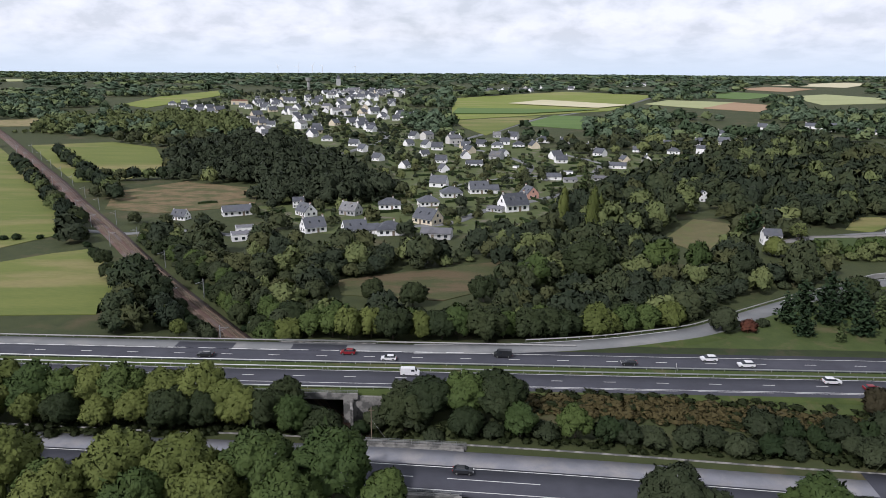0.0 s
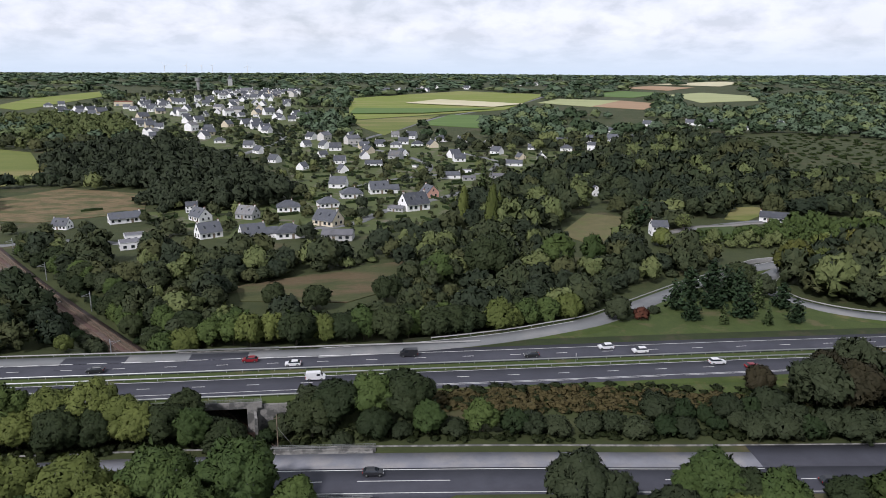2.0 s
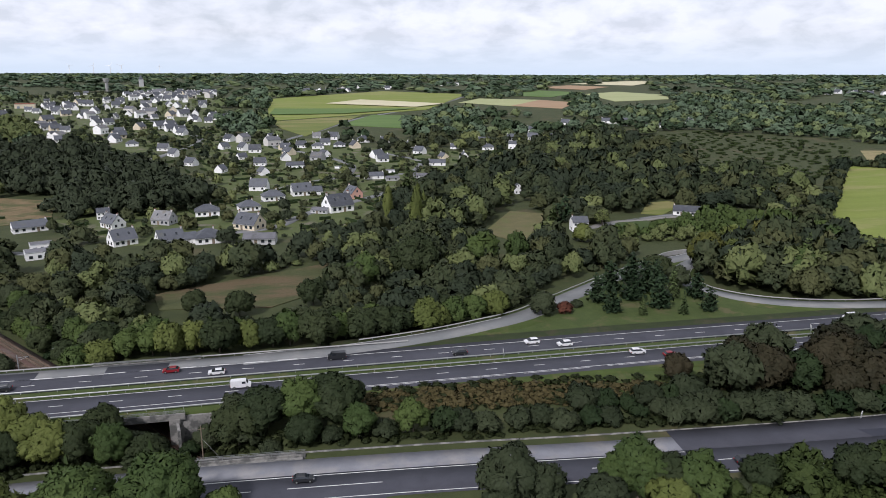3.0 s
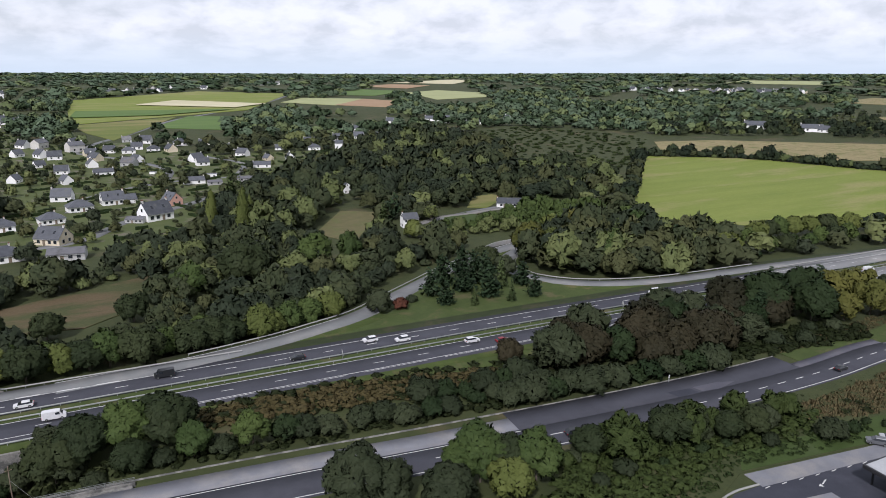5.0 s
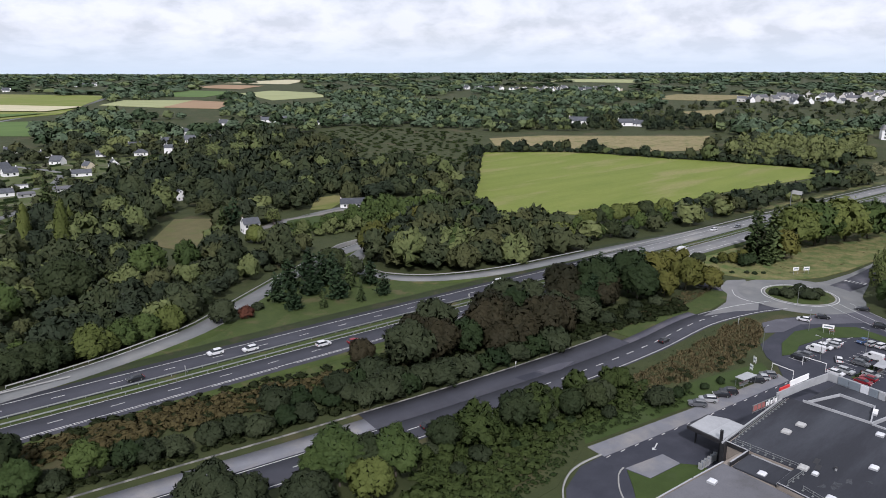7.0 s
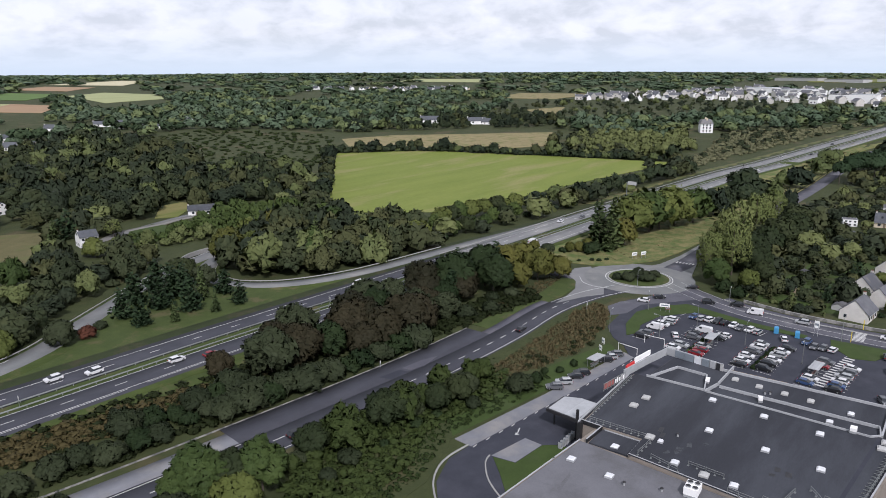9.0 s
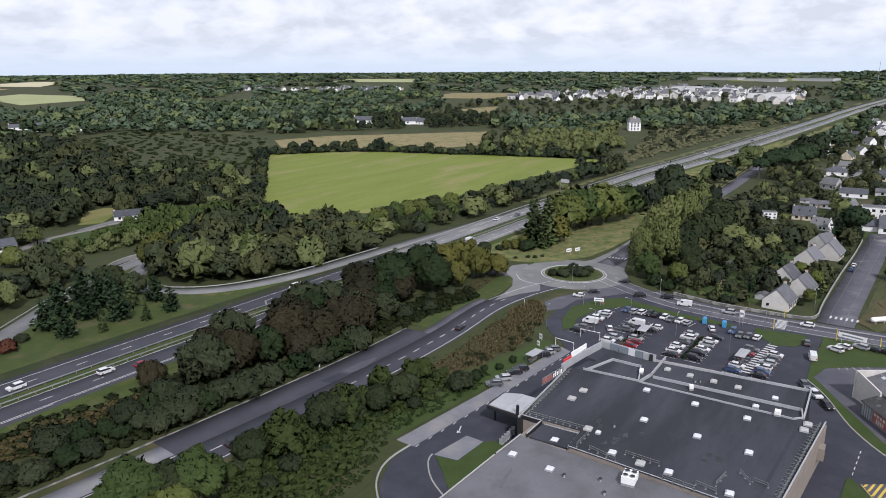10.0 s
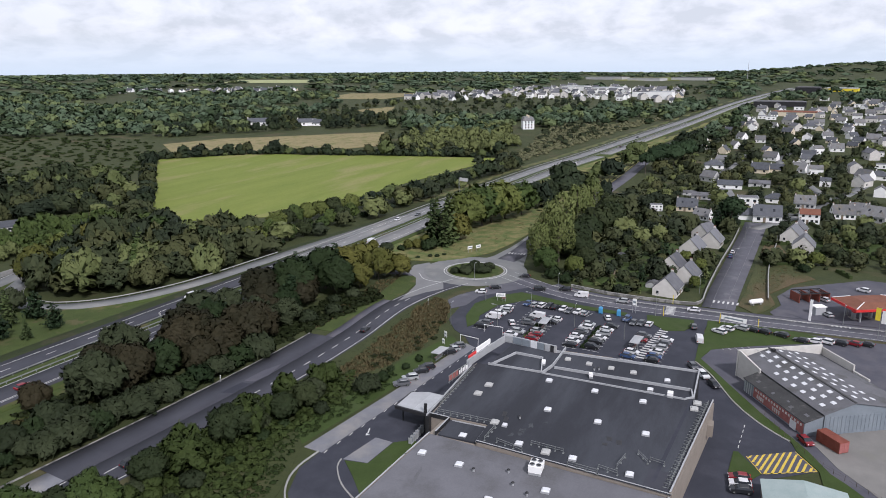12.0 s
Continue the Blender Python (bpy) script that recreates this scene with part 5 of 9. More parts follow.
house('flat', 94, 532, 170, 0.70); house('low', 90, 499, 0, 0.80); house('low', 112, 504, 162, 0.90); house('cream', 154, 602, 106, 0.75)
house('long', 139, 564, 166, 0.90); house('gable', 179, 657, 165, 0.70); house('gable', 216, 681, 162, 1.00); house('hip', 209, 645, 162, 0.90)
house('gable', 252, 698, 170, 1.00); house('two', 234, 644, 155, 0.90); house('hip', 297, 767, 169, 1.10); house('gable', 276, 701, 139, 1.00)
house('cream', 293, 700, 127, 0.95); house('gable', 369, 828, 141, 0.95); house('two', 433, 800, 152, 1.10); house('long', 429, 829, 153, 1.20)
house('long', 463, 769, 149, 1.00); house('two', 159, 431, 100, 0.80); house('gable', -74, 656, 127, 0.95); house('gable', -87, 692, 167, 0.90)
house('gable', -56, 603, 140, 0.90); house('flat', -68, 656, 6, 0.40); house('hip', -119, 726, 9, 0.90); house('gable', -141, 765, 140, 1.00)
house('gable', -147, 828, 10, 0.90); house('gable', -165, 838, 161, 0.95); house('gable', -198, 965, 22, 0.90); house('gable', -179, 929, 151, 0.80)
house('gable', -189, 760, 14, 0.90); house('gable', -228, 895, 54, 0.90); house('gable', -204, 846, 4, 0.90); house('gable', -132, 989, 38, 0.80)
house('gable', -97, 845, 27, 1.10); house('gable', -81, 806, 136, 1.00); house('gable', -77, 947, 135, 0.90); house('gable', -62, 933, 4, 0.90)
house('gable', -31, 750, 132, 1.00); house('gable', -34, 695, 43, 0.85); house('gable', -45, 980, 33, 0.90); house('grey', 57, 763, 176, 0.80)
house('gable', -378, 1030, 170, 0.90); house('gable', -359, 1016, 170, 0.90); house('gable', -342, 1010, 169, 1.00); house('gable', -325, 1004, 8, 0.90)
house('flat', -313, 997, 17, 0.70); house('hip', -427, 1133, 21, 1.00); house('gable', -418, 1160, 20, 0.90); house('gable', -309, 1107, 166, 0.90)
house('gable', -292, 1077, 165, 0.90); house('gable', -288, 1134, 164, 1.00); house('gable', -333, 1290, 14, 0.80); house('gable', -330, 1480, 33, 0.90)
house('gable', -324, 1529, 12, 0.90); house('gable', -266, 1138, 173, 1.00); house('flat', -326, 1356, 14, 0.80); house('flat', -240, 1276, 21, 1.20)
house('gable', -235, 1453, 19, 1.10); house('gable', -214, 1414, 9, 0.90); house('gable', -198, 1459, 28, 1.10); house('gable', -168, 1333, 167, 1.20)
house('gable', -154, 1335, 177, 1.20); house('gable', -145, 1386, 16, 1.20); house('gable', -129, 1354, 165, 1.20); house('gable', -126, 1427, 5, 1.10)
house('gable', -119, 1516, 14, 1.10); house('gable', -171, 1508, 6, 1.10); house('gable', -156, 1534, 21, 1.10); house('gable', -107, 1615, 4, 1.00)
house('gable', -228, 1056, 12, 0.90); house('flat', -113, 991, 7, 0.70)
# the town east of the roundabout
house('terrace', 251.5, 23.6, -8, 0.96); house('terrace', 270.5, 19.0, -10, 0.96); house('terrace', 283.5, 25.5, -12, 0.92); house('terrace', 315.5, 20.6, -12, 0.98)
house('terrace', 332.0, 14.0, -8, 1.02); house('terrace', 349.0, 18.0, -24, 0.95); house('low', 258.5, 29.5, -8, 0.55)
house('terrace', 338.5, -23.6, -6, 0.98); house('terrace', 356.5, -19.8, -14, 1.0); house('terrace', 372.5, -22.5, -12, 0.9)
house('box', 408, 48, 107, 0.60); house('cream', 415, 32, 94, 1.00); house('slated', 392, 22, 68, 0.80)
house('box', 439, 1, 95, 1.00); house('hip', 460, -14, 88, 0.90); house('grey', 448, -29, 91, 1.00); house('redtile', 404, -29, 91, 0.95)
house('wing', 400, -9, 94, 1.20); house('slated', 423, -46, 99, 1.00); house('grey', 437, -55, 83, 0.90); house('grey', 420, -61, 62, 1.10)
house('cream', 576, -5, 84, 1.10)
house('cream', 583, -17, 88, 0.90); house('slated', 588, -32, 62, 1.00); house('slated', 645, -13, 69, 1.00); house('hip', 588, 28, 98, 1.10)
house('slated', 624, 24, 72, 0.80); house('grey', 526, 27, 58, 1.00); house('long', 500, 13, 92, 1.00); house('low', 512, -5, 89, 1.10)
house('slated', 711, 17, 31, 0.90); house('slated', 778, 13, 41, 0.90); house('cream', 834, 27, 82, 0.80); house('cream', 889, 17, 61, 0.90)
house('slated', 757, -4, 90, 0.90); house('cream', 690, -10, 29, 0.80); house('two', 528, -45, 85, 0.70); house('slated', 711, -66, 95, 1.00)
house('cream', 737, -81, 69, 0.80); house('slated', 842, -86, 54, 1.00); house('slated', 803, -65, 105, 0.90); house('grey', 781, -102, 83, 1.10)
house('flat', 692, -95, 82, 0.90); house('flat', 626, -89, 82, 0.90); house('slated', 566, -72, 43, 1.00); house('hip', 570, -81, 82, 1.00)
house('hip', 888, -54, 86, 1.10); house('slated', 892, -17, 59, 0.80); house('cream', 828, -30, 58, 1.00); house('flat', 996, -5, 90, 1.00)
house('flat', 984, -15, 89, 1.10); house('flat', 978, 7, 90, 0.90); house('flat', 1039, -25, 89, 1.20); house('flat', 1347, -98, 86, 1.30)
house('slated', 1197, -103, 85, 1.10); house('slated', 1091, -78, 96, 1.10); house('slated', 1097, -109, 84, 1.10); house('flat', 1202, -133, 84, 1.20)
house('slated', 1264, -161, 83, 1.10); house('slated', 1059, -131, 83, 1.10); house('slated', 936, -106, 104, 1.00); house('slated', 958, -90, 65, 1.00)
house('slated', 927, -65, 86, 1.00); house('slated', 987, -134, 82, 1.00); house('slated', 1003, -38, 78, 1.00); house('flat', 1135, -52, 87, 1.20)
house('low', 456, 27, 93, 1.00); house('low', 467, 35, 94, 0.70); house('low', 377, 32, 95, 0.30)
# farm above the meadow
house('long', 713, 561, 128, 1.60); house('long', 738, 507, 134, 1.50); house('gable', 743, 495, 124, 1.00)
# far houses
house('gable', 103, 1613, 176, 1.20); house('flat', 121, 1641, 176, 1.20); house('gable', 150, 1617, 175, 1.20); house('gable', 173, 1593, 174, 1.20)
house('flat', 306, 1830, 171, 1.20); house('flat', 324, 1831, 170, 1.20); house('flat', 500, 1967, 166, 1.20); house('gable', 520, 1969, 165, 1.20)
house('gable', 89, 1539, 177, 1.20); house('gable', 304, 1736, 170, 1.20)
# houses on the lane
house('two', 152, 319, 170, 0.85)
HOMES.append((152, 316, 11))
# houses on the lane
house('long', 228, 342, 149, 0.95)
# small plain houses of the far villages: walls, roof, chimney and a few windows
def far_house(wall, roof, l, w, eave, ridge):
    t = thing("house", "small pale house with a dark roof in a distant village" if wall != "cream" else "small cream house with a dark roof in a distant village", "house", "distant houses")
    part("wall", gable_body(Geo(), l, w, eave, ridge - 0.02), M[wall], t)
    part("roof", gable_roof(Geo(), l, w, eave, ridge), M[roof], t)
    part("chimney", Geo().box(l / 2 - 0.5, 0, ridge - 0.8, 0.7, 1.0, 1.8), M["plaster"], t)
    for s in (-1, 1):
        part("window", Geo().box(0.2 * s * l, s * w / 2, 1.0, 1.5, 0.12, 1.5), M["glass"], t)
    return t


FAR = [far_house("white", "slate", 11, 8, 3.2, 7.2), far_house("plaster", "greyslate", 13, 8.2, 4.2, 7.8), far_house("white", "oldslate", 10, 8, 5.0, 7.6), far_house("cream", "greyslate", 11, 8, 3.0, 6.8)]
FAR_PLACES, FAR_SPOTS = [], []


def hamlet(outline, spacing, seed, share, scale=(0.95, 1.3), skip=0.2):
    """Houses of a distant settlement, set loosely along its streets."""
    r = np.random.default_rng(seed)
    xs, ys = [p[0] for p in outline], [p[1] for p in outline]
    for gx_ in np.arange(min(xs), max(xs), spacing):
        for gy_ in np.arange(min(ys), max(ys), spacing * 0.8):
            x, y = gx_ + r.uniform(-0.3, 0.3) * spacing, gy_ + r.uniform(-0.3, 0.3) * spacing
            if r.random() < skip or not inside(outline, np.array([x]), np.array([y]))[0]:
                continue
            if distance_to(HIGHWAY, np.array([x]), np.array([y]))[0][0] < 32 or any(math.hypot(x - a, y - b) < 14 for a, b, _ in HOMES):
                continue
            k = int(r.choice(4, p=share))
            if math.hypot(x, y) > 570:       # too many and too far to count
                FAR_SPOTS.append((x, y, r.choice([20, 110, 65, 155, 85, 0]) + r.uniform(-18, 18), r.uniform(*scale), k))
                HOMES.append((x, y, 6.0))
                continue
            m = pose(x, y, land_at(x, y), 0, 0, r.choice([20, 110, 65, 155, 85, 0]) + r.uniform(-18, 18)) @ Matrix.Scale(r.uniform(*scale), 4)
            HOMES.append((x, y, 7.0))
            if k not in FAR_PLACES:
                FAR_PLACES.append(k)
                FAR[k].matrix_basis = m
            else:
                copy_thing(FAR[k], Matrix.Identity(4)).matrix_basis = m


hamlet([(1160, 600), (1210, 470), (1310, 430), (1260, 300), (1270, 200), (1230, 110), (1500, 120), (1660, 170), (1740, 440), (1450, 540), (1250, 620)], 36, 81, (0.35, 0.4, 0.2, 0.05), (1.0, 1.4), 0.12)
hamlet([(1120, 1310), (1180, 1180), (1220, 1010), (1440, 960), (1460, 1040), (1290, 1120), (1230, 1330)], 36, 82, (0.5, 0.25, 0.1, 0.15), skip=0.3)
hamlet([(600, -20), (800, -20), (1000, -30), (1250, -90), (1300, -330), (800, -330), (560, -140), (470, -80)], 33, 83, (0.36, 0.26, 0.16, 0.22), (0.78, 1.08), 0.22)
hamlet([(430, -75), (560, -140), (700, -330), (420, -300), (330, -150)], 32, 84, (0.36, 0.26, 0.16, 0.22), (0.78, 1.05), 0.25)
hamlet([(640, 20), (900, -10), (1200, -50), (1220, -20), (930, 30), (700, 55)], 30, 85, (0.36, 0.26, 0.16, 0.22), (0.75, 1.0), 0.25)
hamlet([(-260, 960), (-60, 960), (-40, 1120), (-140, 1330), (-300, 1200)], 42, 86, (0.6, 0.2, 0.1, 0.1), skip=0.35)
hamlet([(-260, 1400), (-90, 1380), (-60, 1560), (-220, 1600)], 34, 87, (0.5, 0.3, 0.15, 0.05), (1.1, 1.4), 0.2)
hamlet([(-20, 760), (60, 760), (110, 640), (220, 640), (210, 580), (100, 560), (60, 620), (-40, 600), (-60, 740)], 40, 88, (0.7, 0.1, 0.1, 0.1), (0.9, 1.05), 0.45)
hamlet([(60, 1590), (200, 1560), (340, 1720), (300, 1860), (100, 1700)], 60, 89, (0.6, 0.2, 0.2, 0.0), skip=0.4)
hamlet([(430, 1900), (620, 1900), (640, 2050), (440, 2050)], 70, 90, (0.6, 0.2, 0.2, 0.0), skip=0.4)
hamlet([(390, 770), (520, 740), (540, 800), (420, 860)], 45, 91, (0.7, 0.2, 0.1, 0.0), (0.9, 1.1), 0.5)

# the old village on the ridge, gables to the sun
ridge_dice = random.Random(5)
for x, y in [(-370, 1023), (-352, 1036), (-335, 1030), (-317, 1015), (-313, 1107), (-303, 1109), (-300, 1157), (-300, 1183), (-280, 1186), (-326, 1357), (-333, 1480), (-323, 1529), (-282, 1269), (-249, 1321), (-246, 1496), (-216, 1414), (-200, 1378), (-206, 1526), (-182, 1420), (-166, 1383), (-154, 1351), (-145, 1369), (-135, 1340), (-140, 1512), (-123, 1389), (-118, 1429), (-117, 1564), (-166, 1509), (-226, 1309), (-211, 1343)] + \
        [(-248, 951), (-230, 902), (-228, 868), (-216, 857), (-236, 880), (-194, 779), (-202, 789), (-210, 997), (-194, 966), (-185, 908), (-174, 916), (-165, 827), (-139, 756), (-125, 730), (-140, 785), (-151, 1004), (-115, 1016), (-99, 1018), (-82, 955), (-110, 869), (-100, 870), (-85, 823), (-132, 866), (-94, 692), (-89, 700)]:
    if all(math.hypot(x - a, y - b) > 9 for a, b, _ in HOMES):
        FAR_SPOTS.append((x, y, 48 + ridge_dice.uniform(-22, 22), ridge_dice.uniform(1.0, 1.35), ridge_dice.choice((0, 0, 2, 3))))
        HOMES.append((x, y, 7.0))


def far_mass():
    """The houses of the distant settlements, joined: walls, roofs, chimneys and windows."""
    shapes = [(11, 8, 3.2, 7.2, 0, 2), (14, 8.5, 5.5, 8.6, 5, 6), (10, 8, 5.2, 7.6, 0, 3), (11, 8, 3.0, 6.8, 1, 2)]
    g, index = Geo(), []
    for x, y, turn, size, k in FAR_SPOTS:
        l, w, eave, ridge, wall, roof = shapes[k]
        c, s, z = math.cos(radians(turn)) * size, math.sin(radians(turn)) * size, land_at(x, y)
        for piece, slot in ((gable_body(Geo(), l, w, eave, ridge - 0.02), wall), (gable_roof(Geo(), l, w, eave, ridge), roof), (Geo().box(l / 2 - 0.5, 0, ridge - 0.8, 0.7, 1.0, 1.8), 0),
                            (Geo().box(0.2 * l, w / 2, 1.0, 1.5, 0.12, 1.5).box(-0.2 * l, w / 2, 1.0, 1.5, 0.12, 1.5).box(0.2 * l, -w / 2, 1.0, 1.5, 0.12, 1.5).box(-0.2 * l, -w / 2, 1.0, 1.5, 0.12, 1.5), 4)):
            g.add([(x + c * a - s * b, y + s * a + c * b, z + size * h) for a, b, h in piece.v], piece.f)
            index += [slot] * len(piece.f)
    me = g.mesh("distant_houses", M["white"])
    for key in ("cream", "slate", "oldslate", "glass", "plaster", "greyslate"):
        me.materials.append(M[key])
    me.polygons.foreach_set("material_index", np.array(index, dtype=np.int32))
    tagged(new("distant_houses", me), "many small pale houses of distant villages", "houses", kind="stuff")


far_mass()

# villa above the highway
v = thing("villa", "tall pale villa with a slate mansard roof among trees", "house", m=pose(803, 245, land_at(803, 245), 0, 0, 25))
HOMES.append((803, 245, 22))
HOMES.append((790, 232, 16))
part("wall", Geo().box(0, 0, -0.6, 17, 13, 10.2), M["white"], v)
part("roof", Geo().box(0, 0, 9.6, 17.8, 13.8, 4.2, taper=0.72), M["oldslate"], v)
part("cornice", Geo().box(0, 0, 9.3, 18.0, 14.0, 0.35), M["coping"], v)
for s in (-6.3, 6.3):
    part("chimney", Geo().box(s, 0, 12.5, 0.9, 1.6, 3.4), M["cream"], v)
for z in (1.0, 4.2, 7.0):
    for x in (-5.5, -1.8, 1.8, 5.5):
        window(v, x, -6.5, z, 1.3, 1.9, "y-")
    for y in (-3.5, 0.0, 3.5):
        window(v, -8.5, y, z, 1.3, 1.9, "x-")

# sheds and big plain buildings of the far trading estate
def depot(x, y, turn, l, w, h, wall, roof, label):
    t = thing("depot", label, "building", m=pose(x, y, land_at(x, y), 0, 0, turn))
    HOMES.append((x, y, max(l, w) * 0.6))
    part("wall", Geo().box(0, 0, -0.6, l, w, h + 0.6), M[wall], t)
    part("roof", Geo().box(0, 0, h, l + 0.4, w + 0.4, 0.5).box(0, 0, h + 0.5, l * 0.96, w * 0.9, 0.9, taper=0.9), M[roof], t)
    for k in range(int(l / 9)):
        part("gate", Geo().box(-l / 2 + 5 + 9 * k, -w / 2, 0, 3.8, 0.2, h * 0.55), M["bluemetal"], t)


depot(1660, -150, 80, 60, 34, 6, "yellowsign", "zinc", "yellow retail shed near the highway")
depot(1580, -85, 80, 44, 24, 11, "black", "fibro", "dark retail shed near the highway")
depot(1185, -28, 84, 70, 26, 8, "black", "fibro", "long dark shed beside the road")
depot(1040, -45, 84, 60, 22, 5, "cream", "tile", "long low building with a red roof")
depot(1400, 190, 80, 60, 26, 9, "white", "fibro", "long pale block of the far estate")
depot(1330, 160, 80, 40, 20, 13, "white", "zinc", "pale flat-roofed block of the far estate")
depot(1560, 300, 70, 70, 34, 9, "white", "zinc", "white commercial hall in the far estate")
depot(1620, 380, 70, 60, 30, 9, "white", "zinc", "white commercial hall in the far estate")
depot(2350, 330, 70, 110, 50, 8, "stone", "fibro", "white industrial hall on the horizon")
depot(2480, 480, 70, 140, 50, 8, "stone", "fibro", "white industrial hall on the horizon")
depot(2420, 200, 70, 120, 50, 8, "stone", "fibro", "white industrial hall on the horizon")
depot(-330, 1165, 10, 26, 14, 6, "cream", "tile", "orange-roofed building in the village")
tower = thing("church_tower", "pale square church tower above the village", "tower", m=pose(-247, 1700, land_at(-247, 1700), 0, 0, 15))
part("shaft", Geo().box(0, 0, -1, 9, 9, 25), M["stone"], tower)
part("spire", Geo().box(0, 0, 24, 9.4, 9.4, 9, taper=0.05), M["slate"], tower)
tower = thing("water_tower", "pale concrete water tower above the village", "tower", m=pose(-310, 1660, land_at(-310, 1660), 0, 0, 15))
part("shaft", Geo().tube((0, 0, -1), (0, 0, 20), 3.5, 3.2, 16), M["kerb"], tower)
part("tank", Geo().tube((0, 0, 20), (0, 0, 27), 5.5, 7.0, 16), M["kerb"], tower)
mast = thing("radio_mast", "slim lattice radio mast near the highway", "mast", m=pose(2117, 36, land_at(2117, 36)))
part("shaft", Geo().box(0, 0, -1, 1.6, 1.6, 62, taper=0.3), M["steel"], mast)
for x, y, turn in ((-900, 4500, 20), (-760, 4550, 50), (-560, 4600, 0), (-1020, 4480, 80), (-830, 4600, 35)):
    wt = thing("wind_turbine", "white wind turbine far off on the horizon", "wind turbine", "wind turbines", m=pose(x, y, land_at(x, y)))
    part("tower", Geo().tube((0, 0, -1), (0, 0, 52), 1.6, 1.0, 10), M["white"], wt)
    part("nacelle", Geo().box(0, -1, 51.4, 2, 5, 2), M["white"], wt)
    for k in range(3):
        a = radians(turn + 120 * k)
        part("blade", Geo().tube((0, -3.5, 52.4), (26 * math.sin(a), -3.5, 52.4 + 26 * math.cos(a)), 0.9, 0.25, 6), M["white"], wt)

# ---- the shop and its neighbours ----
shop = thing("supermarket", "large low supermarket with dark flat roofs and pale parapets", "building")
HOMES.append((130, 32, 30))
part("wall", Geo().prism([(113.0, 7.4), (152.5, 2.9), (152.5, 58.2), (123.7, 57.4), (123.7, 44.6), (116.6, 44.6)], -0.4, 6.7), M["beige"], shop)
part("rear_wall", Geo().prism([(74, 11.5), (112.9, 7.5), (116.5, 44.7), (123.6, 44.7), (123.6, 54.6), (108, 55.8), (74, 58.4)], -0.4, 5.9), M["beige"], shop, "beige clad rear hall")
part("front_wall", Geo().prism([(152.6, 7.0), (168.6, 7.0), (168.6, 54.5), (152.6, 55.5)], -0.4, 6.3), M["black"], shop, "dark clad entrance front")
part("north_wall", Geo().prism([(122.5, 57.4), (150.5, 58.3), (150.5, 59.1), (122.5, 58.2)], -0.4, 6.75), M["black"], shop, "dark clad side wall")
main_roof = part("roof", Geo().prism([(113.3, 7.7), (152.2, 3.2), (152.2, 57.9), (123.9, 57.0), (123.9, 44.6), (116.6, 44.6)], 6.7, 6.95), M["membrane"], shop, "dark bitumen flat roof")
rear_roof = part("rear_roof", Geo().prism([(74.3, 11.8), (112.8, 7.8), (116.9, 52.6), (116.9, 54.7), (108, 55.4), (74.3, 58.0)], 5.9, 6.1), M["palemembrane"], shop, "pale grey membrane roof")
inset = part("roof_patch", Geo().prism([(117.0, 44.7), (123.6, 44.7), (123.6, 52.9), (117.2, 52.9)], 5.95, 6.3), M["membrane"], rear_roof, "fresh dark roof inset")
part("inset_rim", Geo().box(120.3, 44.85, 6.3, 6.4, 0.18, 0.18).box(123.4, 48.6, 6.3, 0.18, 7.7, 0.18), M["coping"], rear_roof, "pale rim of the roof inset")
for x0, y0, x1, y1 in ((116.0, 44, 152, 43.6), (115.2, 33, 152, 32.4), (114.6, 22, 152, 21.4), (113.8, 12.2, 152, 11.6)):
    part("roof_seam", Geo().box((x0 + x1) / 2, (y0 + y1) / 2, 6.94, x1 - x0, 0.35, 0.02, math.degrees(math.atan2(y1 - y0, x1 - x0))), M["membrane"], main_roof)
part("roof_walkway", Geo().box(133.5, 9.2, 6.94, 36, 0.7, 0.025, -5.5), M["lot"], main_roof, "pale worn seam along the roof")
for x, y, l, w in ((127.6, 20.8, 1.6, 1.0), (126.9, 18.8, 1.8, 1.1), (125.2, 21.2, 1.0, 1.0), (129.4, 43.0, 2.2, 0.9), (127.4, 42.0, 2.0, 0.9)):
    part("roof_mend", Geo().box(x, y, 6.94, l, w, 0.022, 8), M["black"], main_roof, "dark bitumen patch")
for x, y, l, w, turn in ((123.7, 37.5, 3.6, 2.2, 20), (126.6, 36.4, 2.4, 1.4, -15), (121.4, 39.0, 2.0, 1.2, 40), (129.0, 34.0, 1.6, 0.9, 10)):
    part("roof_scuff", Geo().prism([(x + l / 2 * math.cos(q) * (0.8 + 0.3 * math.sin(3 * q + x)), y + w / 2 * math.sin(q) * (0.8 + 0.3 * math.cos(2 * q + y))) for q in (k * math.pi / 7 for k in range(14))], 6.95, 6.958 + 0.002 * w), M["scuff"], main_roof, "pale chalky puddle mark")
part("roof_film", Geo().prism([(113.6, 8.2), (119.4, 7.5), (119.8, 12.0), (114.0, 12.4)], 6.95, 6.962), M["asphalt"], main_roof, "grey patch in the corner of the roof")
part("roof_stain", Geo().prism([(98.6, 49.6), (104.5, 50.4), (105.6, 51.1), (99.6, 50.5)], 6.1, 6.115), M["fibro"], rear_roof, "dark damp stain")
part("front_roof", Geo().prism([(152.9, 7.3), (168.3, 7.3), (168.3, 54.2), (152.9, 55.2)], 6.3, 6.5), M["membrane"], shop, "dark flat roof behind parapets")


